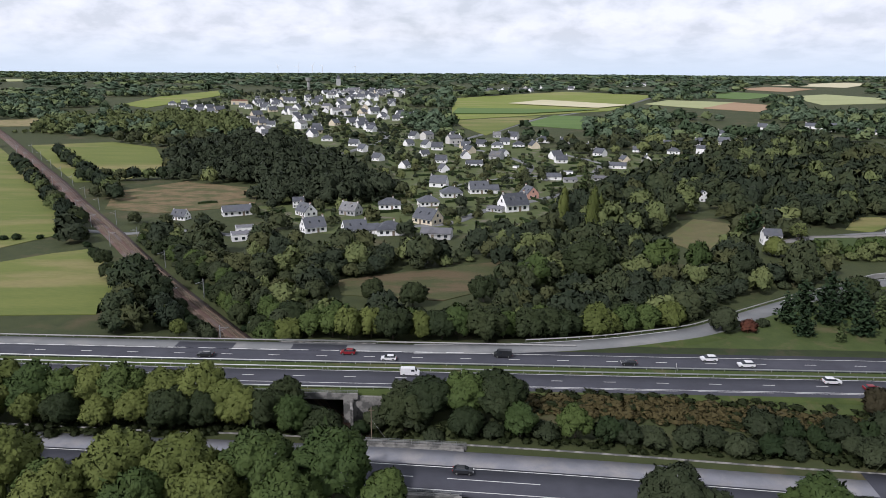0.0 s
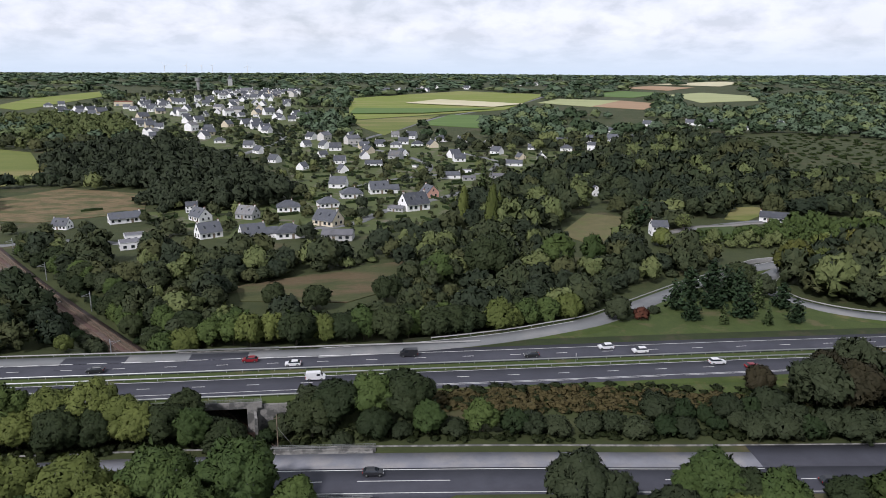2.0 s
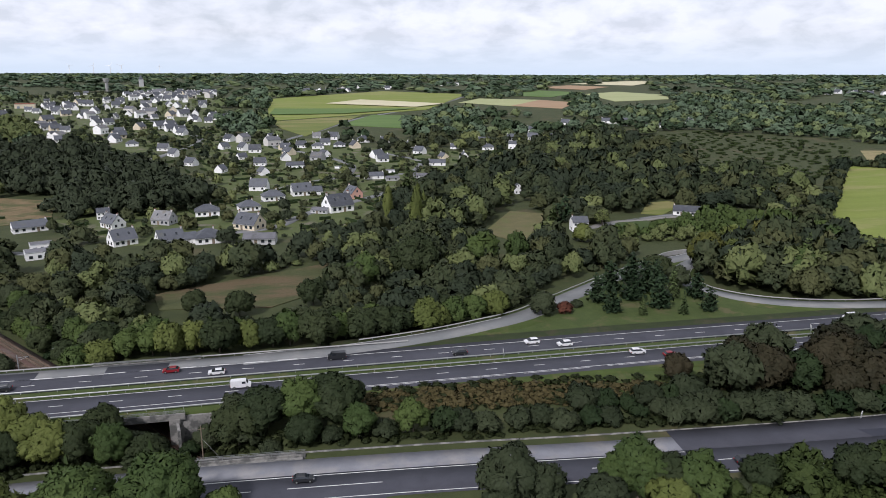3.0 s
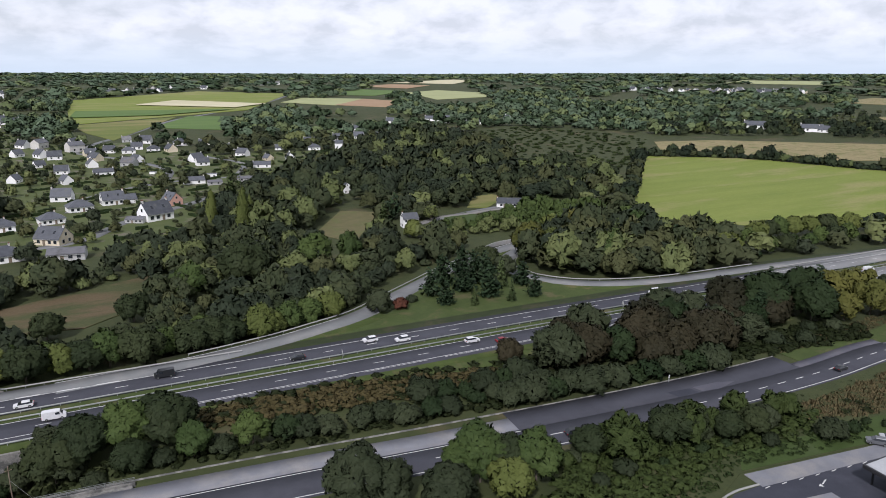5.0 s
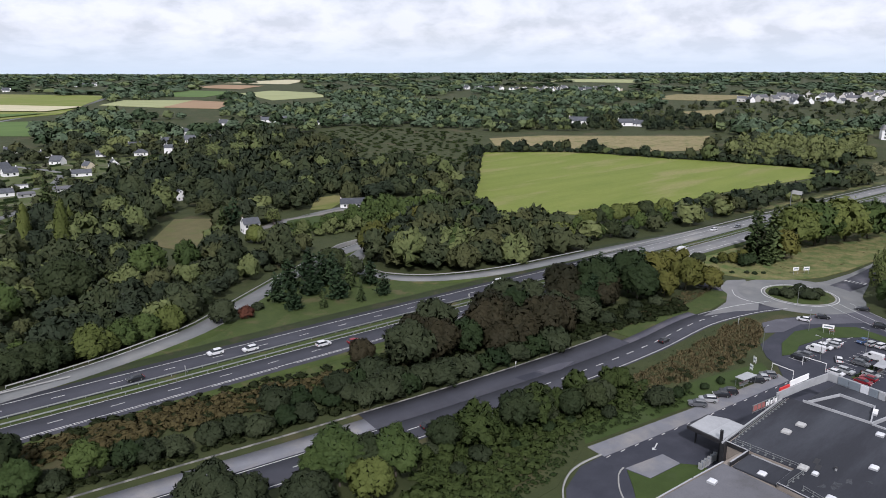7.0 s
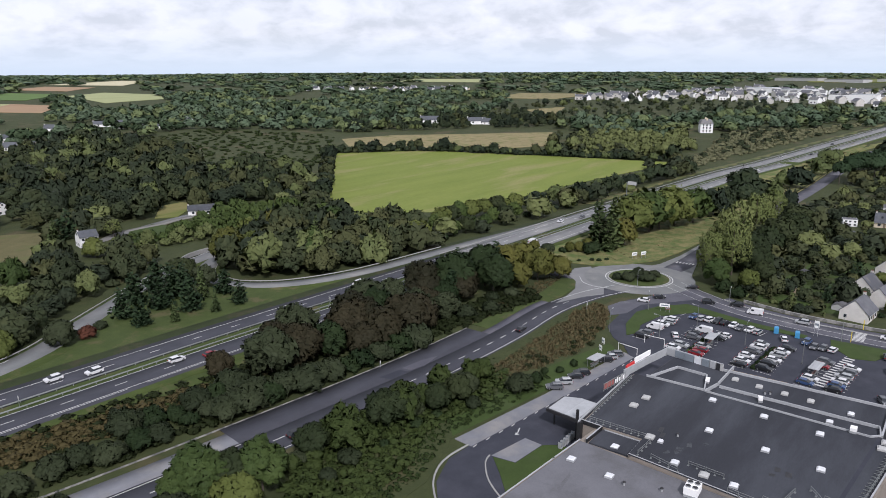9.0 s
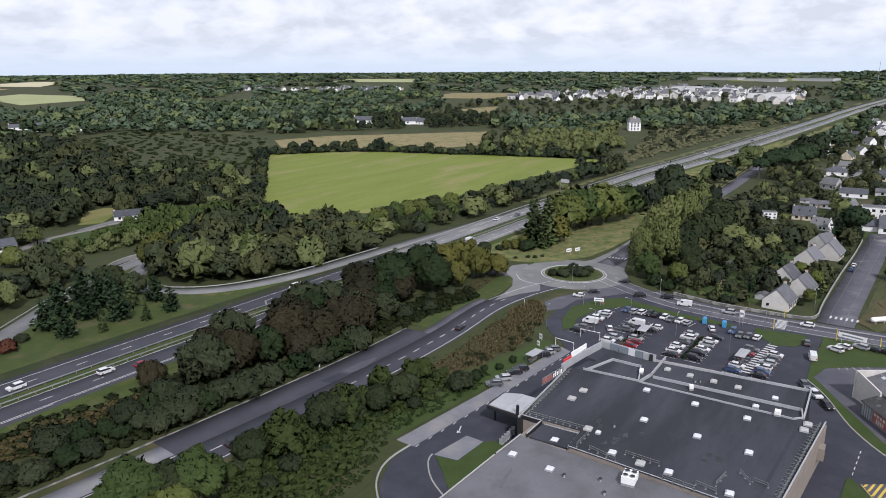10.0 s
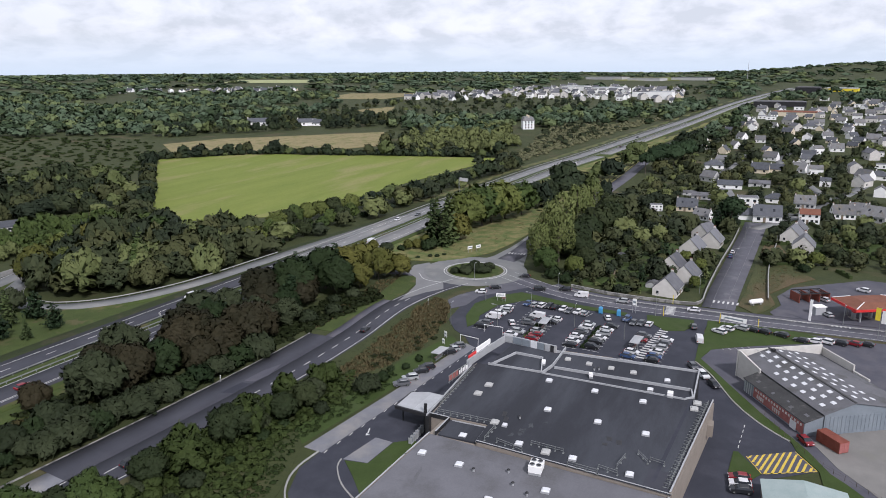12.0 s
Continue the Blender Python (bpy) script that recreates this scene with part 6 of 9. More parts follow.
def parapet(points, height, base, width=0.32, material="coping", name="parapet"):
    """An upright rim along a row of corners, with a slightly wider cap."""
    for (x0, y0), (x1, y1) in zip(points, points[1:]):
        l = math.hypot(x1 - x0, y1 - y0)
        a = math.degrees(math.atan2(y1 - y0, x1 - x0))
        cx, cy = (x0 + x1) / 2, (y0 + y1) / 2
        p = part(name, Geo().box(cx, cy, base, l + width * 0.7, width * 0.6, height, a), M[material], shop)
        part("cap", Geo().box(cx, cy, base + height, l + width, width * 0.6 + 0.05, 0.06, a), M["coping"], p)


parapet([(122.6, 57.9), (150.3, 58.8)], 0.3, 6.75, 0.35)
parapet([(113.0, 7.7), (152.4, 3.2)], 0.45, 6.9, 0.4, "beige")
parapet([(112.9, 7.6), (116.7, 44.4)], 0.25, 6.72, 0.28, "membrane")
parapet([(75, 11.8), (112.8, 7.9)], 0.3, 5.9, 0.4, "beige")
parapet([(76, 58.1), (108, 55.7), (117.2, 54.9)], 0.3, 5.9, 0.4, "beige")
parapet([(117.2, 53.4), (123.6, 53.2), (123.8, 58.2)], 0.9, 6.0, 0.4, "black")
parapet([(152.4, 55.0), (152.6, 41.6)], 0.45, 6.9, 0.35)
parapet([(152.6, 41.6), (158.0, 40.4), (170.2, 40.2)], 0.8, 6.4, 0.42)
parapet([(152.2, 41.2), (151.0, 9.0), (152.6, 7.4)], 0.35, 6.9, 0.4)
parapet([(157.2, 39.6), (157.0, 8.0), (153.0, 7.4)], 0.6, 6.5, 0.35)
parapet([(152.8, 54.6), (162.4, 51.2), (161.8, 44.0), (153.2, 41.9)], 0.55, 6.5, 0.4)
parapet([(150.2, 59.8), (160.5, 58.4), (169.8, 56.6)], 1.9, 6.2, 0.4)
parapet([(169.8, 56.6), (167.2, 42.0)], 2.0, 6.3, 0.5, "stone")
parapet([(167.4, 42.0), (168.4, 7.4)], 0.7, 6.3, 0.5)
parapet([(168.4, 7.2), (152.7, 7.2)], 0.8, 6.3, 0.45)
for k, (at, wide, key) in enumerate(((55.6, 2.6, "coping"), (53.0, 2.4, "bluemetal"), (50.5, 2.4, "bluemetal"), (48.2, 1.7, "skylight"), (46.2, 1.9, "bluemetal"), (44.4, 1.3, "coping"), (43.0, 0.9, "black"))):   # panels seen over the front roof
    f = (56.6 - at) / 14.6
    part("front_panel", Geo().box(169.55 - 2.6 * f, at, 6.5, 0.24, wide, 1.75, -10), M[key], shop)
for k in range(6):
    part("front_trellis", Geo().box(167.75 + 0.028 * (42 - 39.8 + 2.2 * k), 39.6 - 2.2 * k, 6.3, 0.3, 1.9, 0.75), M["wood"], shop, "weathered wooden screen panel")
part("sign_board", Geo().box(159.0, 58.9, 8.2, 7.5, 0.25, 1.3, -7.5), M["white"], shop, "white roof-edge sign board")
part("sign_board", Geo().box(153.5, 59.7, 7.0, 4.0, 0.35, 1.7, -6), M["red"], shop, "red roof-edge sign board")
sign = part("sign_frame", Geo().box(143.7, 59.3, 6.9, 9.6, 0.12, 0.12, -8).box(143.7, 59.3, 8.5, 9.6, 0.12, 0.12, -8), M["galv"], shop, "steel frame of the roof sign")
for k in range(7):
    part("sign_post", Geo().box(139.3 + 1.46 * k, 59.95 - 0.21 * k, 6.6, 0.1, 0.1, 2.1), M["galv"], sign)
part("sign_letters", Geo().box(141.4, 59.75, 7.1, 4.2, 0.1, 1.2, -8), M["brickred"], sign, "faded red sign drawn as a plain bar")
for k in range(5):
    part("sign_letters", Geo().box(144.2 + 0.85 * k, 59.35 - 0.12 * k, 7.1, 0.55, 0.1, 1.3 if k % 2 else 0.9, -8), M["white"], sign, "white letters drawn as plain bars")
part("wall_letters", Geo().box(168.9, 25, 5.0, 0.1, 14, 0.8), M["tile"], shop, "orange sign lettering drawn as a plain bar")
# delivery canopy
canopy = part("delivery_canopy", Geo().prism([(126.7, 60.0), (136.6, 59.6), (137.0, 64.0), (135.4, 68.0), (127.6, 68.2)], 4.0, 4.7), M["black"], shop, "dark delivery canopy with a pale roof")
part("canopy_roof", Geo().prism([(127.1, 60.2), (136.4, 59.9), (136.7, 64.0), (135.2, 67.6), (128.0, 67.8)], 4.7, 4.78), M["coping"], canopy, "white canopy roof")
part("canopy_ribs", Geo().prism([(127.2, 60.4), (136.3, 60.1), (136.4, 63.0), (127.4, 63.6)], 4.78, 4.84), M["zinc"], canopy)
part("canopy_post", Geo().box(127.2, 60.4, 0, 0.5, 0.5, 6.9), M["black"], canopy)
for x, y in ((130, 67.3), (134.6, 67.0)):
    part("canopy_post", Geo().box(x, y, 0, 0.3, 0.3, 4.0), M["black"], canopy)
part("dock_door", Geo().box(129.5, 59.65, 0.2, 3.4, 0.3, 3.4), M["steel"], shop)
for k in range(5):
    bt = thing("gas_bottle_rack", "dark metal rack of tall gas bottles by the wall", "rack", "bottle racks", m=pose(121.6 + 1.3 * k, 61.2, 0.1, 0, 0, 4 * k))
    part("rack", Geo().box(0, 0, 0, 1.1, 0.8, 0.15).box(-0.5, 0, 0, 0.06, 0.8, 1.5).box(0.5, 0, 0, 0.06, 0.8, 1.5), M["steel"], bt)
    for q in (-0.25, 0.25):
        part("bottle", Geo().tube((q, 0, 0.15), (q, 0, 1.3), 0.2, 0.16, 10), M["bluemetal"], bt)


def skylight(x, y, z, big=1.35, old=False):
    s = thing("skylight", "grey weathered square roof skylight" if old else "white opal domed square roof skylight", "skylight", "roof skylights", m=pose(x, y, z, 0, 0, 4))
    part("curb", Geo().box(0, 0, -0.05, big + 0.15, big + 0.15, 0.4), M["oldsky" if old else "coping"], s)
    part("dome", Geo().box(0, 0, 0.35, big, big, 0.22, taper=0.72), M["oldsky" if old else "skylight"], s)


for x, y in ((148.7, 38.7), (147.3, 27.8), (146.2, 17.1), (134.5, 35.1), (133.2, 24.2), (132.0, 14.5), (118.5, 36.4), (117.3, 25.6), (116.0, 15.0)):
    skylight(x, y, 6.95)
for x, y in ((141.1, 50.8), (136, 51.5), (124.9, 43.6), (117.6, 30.8), (147, 6.6), (150, 6.2)):
    skylight(x, y, 6.95, 1.5, True)
for x, y in ((118.6, 48.1), (109.5, 52.8), (108.4, 44.7), (106.5, 27.7), (100, 36), (97, 18), (88, 45), (86, 25), (104, 14)):
    skylight(x, y, 6.1)
skylight(124.4, 41.3, 6.95, 0.9)
for x, y in ((163.8, 38.0), (163.0, 32.5), (162.5, 27.0), (162.0, 21.6)):
    skylight(x, y, 6.5, 1.3, True)
for x, y in ((153.9, 16.6), (160.4, 13.6)):
    skylight(x, y, 6.5, 1.2)


def air_unit(x, y, z, turn, l, w, h, fans, label="white rooftop cooling unit with black fans"):
    u = thing("air_unit", label, "air unit", "rooftop units", m=pose(x, y, z, 0, 0, turn))
    for q in (-l / 2 + 0.1, l / 2 - 0.1):
        part("frame_rail", Geo().box(q, 0, 0, 0.12, w, 0.5), M["steel"], u)
    part("casing", Geo().box(0, 0, 0.45, l, w, h), M["white"], u)
    for k in range(fans):
        fx, fy = (-l / 4 + (k % 2) * l / 2, -w / 4 + (k // 2) * w / 2) if fans > 1 else (0, 0)
        f = part("fan_ring", Geo().tube((fx, fy, h + 0.4), (fx, fy, h + 0.62), 0.52, 0.50, 14), M["steel"], u)
        part("fan", Geo().tube((fx, fy, h + 0.6), (fx, fy, h + 0.64), 0.42, 0.42, 14), M["black"], f)


air_unit(112, 31, 6.1, 4, 3.0, 2.4, 1.3, 4)
air_unit(151.2, 12, 7.0, 2, 1.5, 1.2, 0.7, 0, "pale rooftop ventilation box")
air_unit(155.5, 30.5, 6.5, 20, 1.2, 0.9, 0.7, 0, "pale rooftop ventilation box")
air_unit(158.5, 42.8, 6.5, 10, 1.2, 0.9, 0.7, 0, "pale rooftop ventilation box")
for x, y, z in ((128.6, 39.4, 6.95), (106, 33.5, 6.1), (104, 30.3, 6.1), (109.6, 35.5, 6.1), (107.5, 41.5, 6.1), (160.0, 30.6, 6.5), (160.6, 29.6, 6.5)):
    vt = thing("roof_vent", "short dark roof vent pipe with a cowl", "vent", "roof vents", m=pose(x, y, z))
    part("pipe", Geo().tube((0, 0, -0.1), (0, 0, 0.6), 0.22, 0.2, 8), M["steel"], vt)
    part("cowl", Geo().tube((0, 0, 0.6), (0, 0, 0.8), 0.34, 0.2, 8), M["black"], vt)
for k, (x0, y0, x1, y1) in enumerate(((124.3, 56.2, 124.2, 44.2), (117.2, 43.0, 122.8, 42.7), (117.6, 40.6, 116.0, 35.0), (119.3, 34.2, 118.7, 27.7), (114.8, 26.0, 114.1, 20.4), (115.9, 20.6, 115.1, 17.0), (117.3, 17.5, 121.6, 16.7), (123.8, 14.7, 121.1, 12.6), (122.1, 12.3, 121.5, 9.7), (127, 56.8, 149, 57.5))):
    rl = thing("roof_railing", "low galvanised safety railing on the flat roof", "railing", "roof railings")
    l = math.hypot(x1 - x0, y1 - y0)
    z = 6.95
    part("top_rail", Geo().tube((x0, y0, z + 0.95), (x1, y1, z + 0.95), 0.05, sides=5).tube((x0, y0, z + 0.5), (x1, y1, z + 0.5), 0.04, sides=5), M["galv"], rl)
    for q in range(int(l / 1.5) + 1):
        f = q / max(1, int(l / 1.5))
        x, y = x0 + (x1 - x0) * f, y0 + (y1 - y0) * f
        part("stanchion", Geo().tube((x, y, z - 0.02), (x, y, z + 0.95), 0.045, sides=5).box(x, y, z - 0.02, 0.5, 0.3, 0.1), M["galv"], rl)
guard = thing("roof_guard", "row of galvanised guard stanchions along the roof edge", "railing", "roof railings")
for k in range(27):
    x = 114.5 + 1.38 * k
    y = 7.6 + (x - 113.0) * (-4.5 / 39.4) + 0.7
    part("stanchion", Geo().tube((x, y, 6.9), (x, y, 8.0), 0.05, sides=5).box(x, y + 0.5, 6.93, 0.12, 1.3, 0.1).tube((x, y + 1.1, 6.95), (x, y, 7.7), 0.035, sides=4), M["galv"], guard)
part("top_rail", Geo().tube((114.5, 8.13, 8.0), (150.4, 4.03, 8.0), 0.04, sides=5).tube((114.5, 8.13, 7.5), (150.4, 4.03, 7.5), 0.035, sides=5), M["galv"], guard)
part("wall_box", Geo().box(146.5, 3.2, 2.2, 2.6, 1.4, 2.6), M["beige"], shop, "beige service box on the side wall")

# trolley shelters, height bars, bins, signs and lamp posts
def trolley_shelter(x, y, turn, l=6.0):
    s = thing("trolley_shelter", "white-roofed shelter with red nested trolleys", "shelter", "trolley shelters", m=pose(x, y, 0.1, 0, 0, turn))
    part("roof", Geo().box(0, 0, 2.3, l, 2.6, 0.14).box(0, 0, 2.44, l * 0.96, 1.6, 0.12, taper=0.8), M["coping"], s)
    for a in (-1, 1):
        for b in (-1, 1):
            part("post", Geo().box(a * (l / 2 - 0.3), b * 1.1, 0, 0.09, 0.09, 2.3), M["galv"], s)
    for k in range(int(l * 1.4)):
        c = part("trolley", Geo().box(-l * 0.35 + 0.5 * k, 0.1, 0.5, 0.5, 0.62, 0.45, taper=1.15).box(-l * 0.35 + 0.5 * k, 0.1, 0.1, 0.46, 0.5, 0.06), M["galv"], s)
        part("handle", Geo().tube((-l * 0.35 + 0.5 * k - 0.28, -0.2, 0.98), (-l * 0.35 + 0.5 * k - 0.28, 0.4, 0.98), 0.04, sides=5), M["brickred"], c)


trolley_shelter(166, 74.2, -6, 5.5)
trolley_shelter(200.3, 54.2, 0, 6.0)
trolley_shelter(195.2, 25.8, -5, 6.5)
for x, y, turn in ((189.5, 67, 88), (178.5, 70.5, 80)):
    hb_ = thing("height_bar", "white steel height-limit frame over the drive", "barrier", "height frames", m=pose(x, y, 0.1, 0, 0, turn))
    for s in (-1, 1):
        part("post", Geo().box(s * 3.0, 0, 0, 0.09, 0.09, 2.5), M["white"], hb_)
    part("bar", Geo().box(0, 0, 2.4, 6.2, 0.1, 0.14), M["white"], hb_)
for x, y in ((220.7, 41.1), (220.3, 35.2)):
    b = thing("recycling_bin", "blue recycling container by the car park", "bin", "recycling bins", m=pose(x, y, 0.2, 0, 0, 10))
    part("body", Geo().box(0, 0, 0, 1.5, 1.3, 1.7), M["blue"], b)
    part("lid", Geo().box(0, 0, 1.7, 1.4, 1.2, 0.35, taper=0.6), M["blue"], b)
for x, y, turn, w, h, col, leg in ((225.1, 31.1, 80, 1.4, 2.2, "white", 2.6), (219.8, 75.2, 110, 3.2, 1.2, "white", 1.6), (219.6, 74.0, 110, 1.6, 0.7, "tile", 1.0), (281.4, 107, 150, 2.6, 1.4, "white", 1.6), (277.8, 109.5, 150, 2.6, 1.4, "white", 1.6),
                                  (181, 79, 60, 1.3, 1.6, "white", 0.4), (176, 77.5, 60, 1.3, 1.4, "white", 0.3), (222.5, 1.0, 75, 7.5, 1.4, "white", 2.2), (206.5, 96.5, 20, 0.7, 0.7, "white", 1.6), (130, 119.6, 20, 0.6, 0.6, "white", 1.2)):
    s = thing("sign_board", "roadside sign board on two posts, lettering as plain bars", "sign", "roadside signs", m=pose(x, y, 0.1, 0, 0, turn))
    for a in (-1, 1):
        part("post", Geo().box(a * w * 0.36, 0.06, -0.2, 0.09, 0.09, leg + h * 0.8), M["steel"], s)
    part("board", Geo().box(0, 0, leg, w, 0.08, h), M[col], s)
    part("lettering", Geo().box(0, -0.05, leg + h * 0.35, w * 0.7, 0.02, h * 0.3).box(0, 0.05, leg + h * 0.35, w * 0.7, 0.02, h * 0.3), M["bluemetal"], s, "plain bar in place of lettering")


def lamp_post(x, y, turn, h=8.0):
    s = thing("street_lamp", "slim grey street lamp with a short arm", "street lamp", "street lamps", m=pose(x, y, land_at(x, y), 0, 0, turn))
    part("pole", Geo().tube((0, 0, -0.3), (0, 0, h), 0.11, 0.06, 8), M["galv"], s)
    part("arm", Geo().tube((0, 0, h - 0.05), (1.3, 0, h + 0.15), 0.05, sides=6), M["galv"], s)
    part("lamp_head", Geo().box(1.6, 0, h + 0.08, 0.9, 0.28, 0.14, taper=0.8), M["steel"], s)


for x, y, turn in ((255.5, 13.2, 200), (224.9, 24.3, 0), (212, 62, 90), (200, 30, 180), (205, 46, 0), (196, 68, 90), (238, -30, 180), (239, 60, 200), (262, 70, 120), (238, 92, 0), (300, 3.8, 270), (345, 0.2, 270), (192, 82, 0), (218, 80, 200)):
    lamp_post(x, y, turn, 7.0)
for x, y in ((225.5, 5.0), (224.6, -6.0), (239.5, 20.5), (226, 22.0)):
    p = thing("bollard_post", "slim yellow roadside post", "post", "roadside posts", m=pose(x, y, 0.1))
    part("shaft", Geo().tube((0, 0, -0.1), (0, 0, 3.2), 0.1, 0.1, 8), M["yellowsign"], p)

# gantry over the highway
gn = thing("sign_gantry", "grey cantilever sign gantry beside the highway", "gantry", m=pose(413, 170.5, 2.0, 0, 0, 80))
part("post", Geo().tube((0, 0, -2), (0, 0, 8.5), 0.3, 0.25, 10), M["galv"], gn)
part("arm", Geo().box(-3.2, 0, 8.0, 7.5, 0.4, 0.5), M["galv"], gn)
part("sign_panel", Geo().box(-3.6, 0.3, 7.2, 6.0, 0.15, 2.2), M["stone"], gn)
for x in (60, 155, 250):
    yy = float(np.interp(x, HIGHWAY[:, 0], HIGHWAY[:, 1]))
    gs = thing("lane_sign", "small grey sign on a post in the highway median", "sign", "median signs", m=pose(x, yy, 2.0, 0, 0, 80))
    part("post", Geo().tube((0, 0, -0.3), (0, 0, 2.2), 0.08, 0.08, 8), M["galv"], gs)
    part("panel", Geo().box(0, 0, 1.7, 0.9, 0.06, 0.9), M["stone"], gs)

# ---- warehouse ----
wh = thing("warehouse", "grey twin-roofed warehouse with rows of white roof lights", "building", m=pose(177, -3, 0, 0, 0, 212.2))
HOMES.append((180, -18, 20))
# local x runs along the long side, local y away from the shop
X0, X1, RIDGE, FAR_SIDE = -8.0, 23.4, 11.3, 26.3
part("wall", Geo().add([(X0, 4.4, -0.4), (X1, 4.4, -0.4), (X1, FAR_SIDE, -0.4), (X0, FAR_SIDE, -0.4), (X0, 4.4, 5.0), (X1, 4.4, 5.0), (X1, RIDGE, 7.1), (X1, FAR_SIDE, 4.3), (X0, FAR_SIDE, 4.3), (X0, RIDGE, 7.1)],
                       [(0, 1, 5, 4), (1, 2, 7, 6, 5), (2, 3, 8, 7), (3, 0, 4, 9, 8), (3, 2, 1, 0)]), M["bluemetal"], wh, "blue-grey corrugated cladding")


def roof_height(y):
    return 7.2 - (RIDGE - y) * 2.1 / 6.9 if y < RIDGE else 7.2 - (y - RIDGE) * 2.8 / 15.0


def slope(y0, y1, material, name, label=""):
    a, b = roof_height(y0), roof_height(y1)
    return part(name, Geo().add([(X0, y0, a), (X1 + 0.3, y0, a), (X1 + 0.3, y1, b), (X0, y1, b), (X0, y0, a + 0.12), (X1 + 0.3, y0, a + 0.12), (X1 + 0.3, y1, b + 0.12), (X0, y1, b + 0.12)],
                               [(3, 2, 1, 0), (4, 5, 6, 7), (0, 1, 5, 4), (1, 2, 6, 5), (2, 3, 7, 6), (3, 0, 4, 7)]), M[material], wh, label)


left_slope = slope(4.0, RIDGE, "fibro", "roof", "grey fibre-cement roof slope")
right_slope = slope(RIDGE, 26.5, "fibro", "roof", "grey fibre-cement roof slope")
part("ridge_cap", Geo().box((X0 + X1) / 2, RIDGE, 7.25, X1 - X0 + 0.4, 0.5, 0.14), M["darkfibro"], wh, "dark ridge cap")
for parent, rows, start, count in ((left_slope, (5.9, 8.0, 10.0), -6.4, 9), (right_slope, (13.6, 15.9, 18.2), -6.6, 9)):
    for b, y in enumerate(rows):
        for a in range(count):
            x = start + 3.33 * a + (0.7 if b % 2 else 0)
            if y < 6 and x < 1.5:
                continue
            d, w = 0.42, 0.62
            q = [(x - w, y - d, roof_height(y - d) + 0.125), (x + w, y - d, roof_height(y - d) + 0.125), (x + w, y + d, roof_height(y + d) + 0.125), (x - w, y + d, roof_height(y + d) + 0.125)]
            part("roof_light", Geo().add(q + [(u, v, h + 0.06) for u, v, h in q], [(3, 2, 1, 0), (4, 5, 6, 7), (0, 1, 5, 4), (1, 2, 6, 5), (2, 3, 7, 6), (3, 0, 4, 7)]), M["skylight"], parent)
part("end_wall", Geo().box(X0 - 0.3, 14.6, -0.4, 0.5, 23.6, 7.6), M["plaster"], wh, "off-white rendered end wall")
part("end_return", Geo().box(X0 + 5.6, FAR_SIDE + 0.3, -0.4, 12, 0.4, 6.9).box(X0 + 14, FAR_SIDE + 0.3, -0.4, 6, 0.4, 5.4), M["plaster"], wh, "off-white stepped parapet wall")
part("end_return", Geo().add([(X0 - 0.3, 3.0, -0.4), (0.6, 3.4, -0.4), (0.6, 3.8, -0.4), (X0 - 0.3, 3.4, -0.4), (X0 - 0.3, 3.0, 7.2), (0.6, 3.4, 5.6), (0.6, 3.8, 5.6), (X0 - 0.3, 3.4, 7.2)],
                             [(3, 2, 1, 0), (4, 5, 6, 7), (0, 1, 5, 4), (1, 2, 6, 5), (2, 3, 7, 6), (3, 0, 4, 7)]), M["plaster"], wh, "off-white sloping side wall")
for y in (7.5, 15.0):
    part("roof_stay", Geo().tube((X0, y, 7.3), (X0 + 5.5, y + 0.6, roof_height(y) + 0.2), 0.07, sides=5), M["steel"], wh)
part("roof_cowl", Geo().box(X0 + 2.2, RIDGE - 0.3, 7.2, 0.9, 0.8, 0.8), M["black"], wh, "dark roof cowl")
part("lean_to_wall", Geo().add([(0, 0, -0.4), (23.2, 0, -0.4), (23.2, 4.3, -0.4), (0, 4.3, -0.4), (0, 0, 3.3), (23.2, 0, 3.3), (23.2, 4.3, 4.6), (0, 4.3, 4.6)],
                               [(0, 1, 5, 4), (1, 2, 6, 5), (3, 0, 4, 7), (4, 5, 6, 7)]), M["bluemetal"], wh)
part("lean_to_roof", Geo().add([(-0.2, -0.3, 3.3), (23.5, -0.3, 3.3), (23.5, 4.35, 4.7), (-0.2, 4.35, 4.7), (-0.2, -0.3, 3.42), (23.5, -0.3, 3.42), (23.5, 4.35, 4.86), (-0.2, 4.35, 4.86)],
                               [(3, 2, 1, 0), (4, 5, 6, 7), (0, 1, 5, 4), (1, 2, 6, 5), (2, 3, 7, 6), (3, 0, 4, 7)]), M["darkfibro"], wh, "dark mossy lean-to roof")
for x, y, l in ((3.2, 1.0, 0.9), (7.0, 2.6, 1.1), (9.4, 0.8, 0.8), (12.5, 3.2, 1.2), (14.2, 1.6, 0.9), (18.0, 2.8, 1.0), (20.6, 1.4, 1.3), (22.4, 3.4, 1.2), (5.0, 3.6, 0.9), (16.3, 0.6, 1.0)):
    k = 1.42 / 4.65
    h = 3.43 + (y + 0.3) * k
    part("roof_sheet", Geo().add([(x, y, h), (x + l, y, h), (x + l, y + 0.8, h + 0.8 * k), (x, y + 0.8, h + 0.8 * k)], [(0, 1, 2, 3)]), M["fibro"], wh, "pale replaced roof sheet")
board = part("facade_board", Geo().box(13.6, -0.06, 0.5, 18.6, 0.1, 2.5), M["brickred"], wh, "faded red sign board")
for k in range(17):
    part("lettering", Geo().box(5.2 + 1.06 * k, -0.13, 2.2, 0.55, 0.06, 0.55), M["plaster"], board, "pale plain bar in place of lettering")
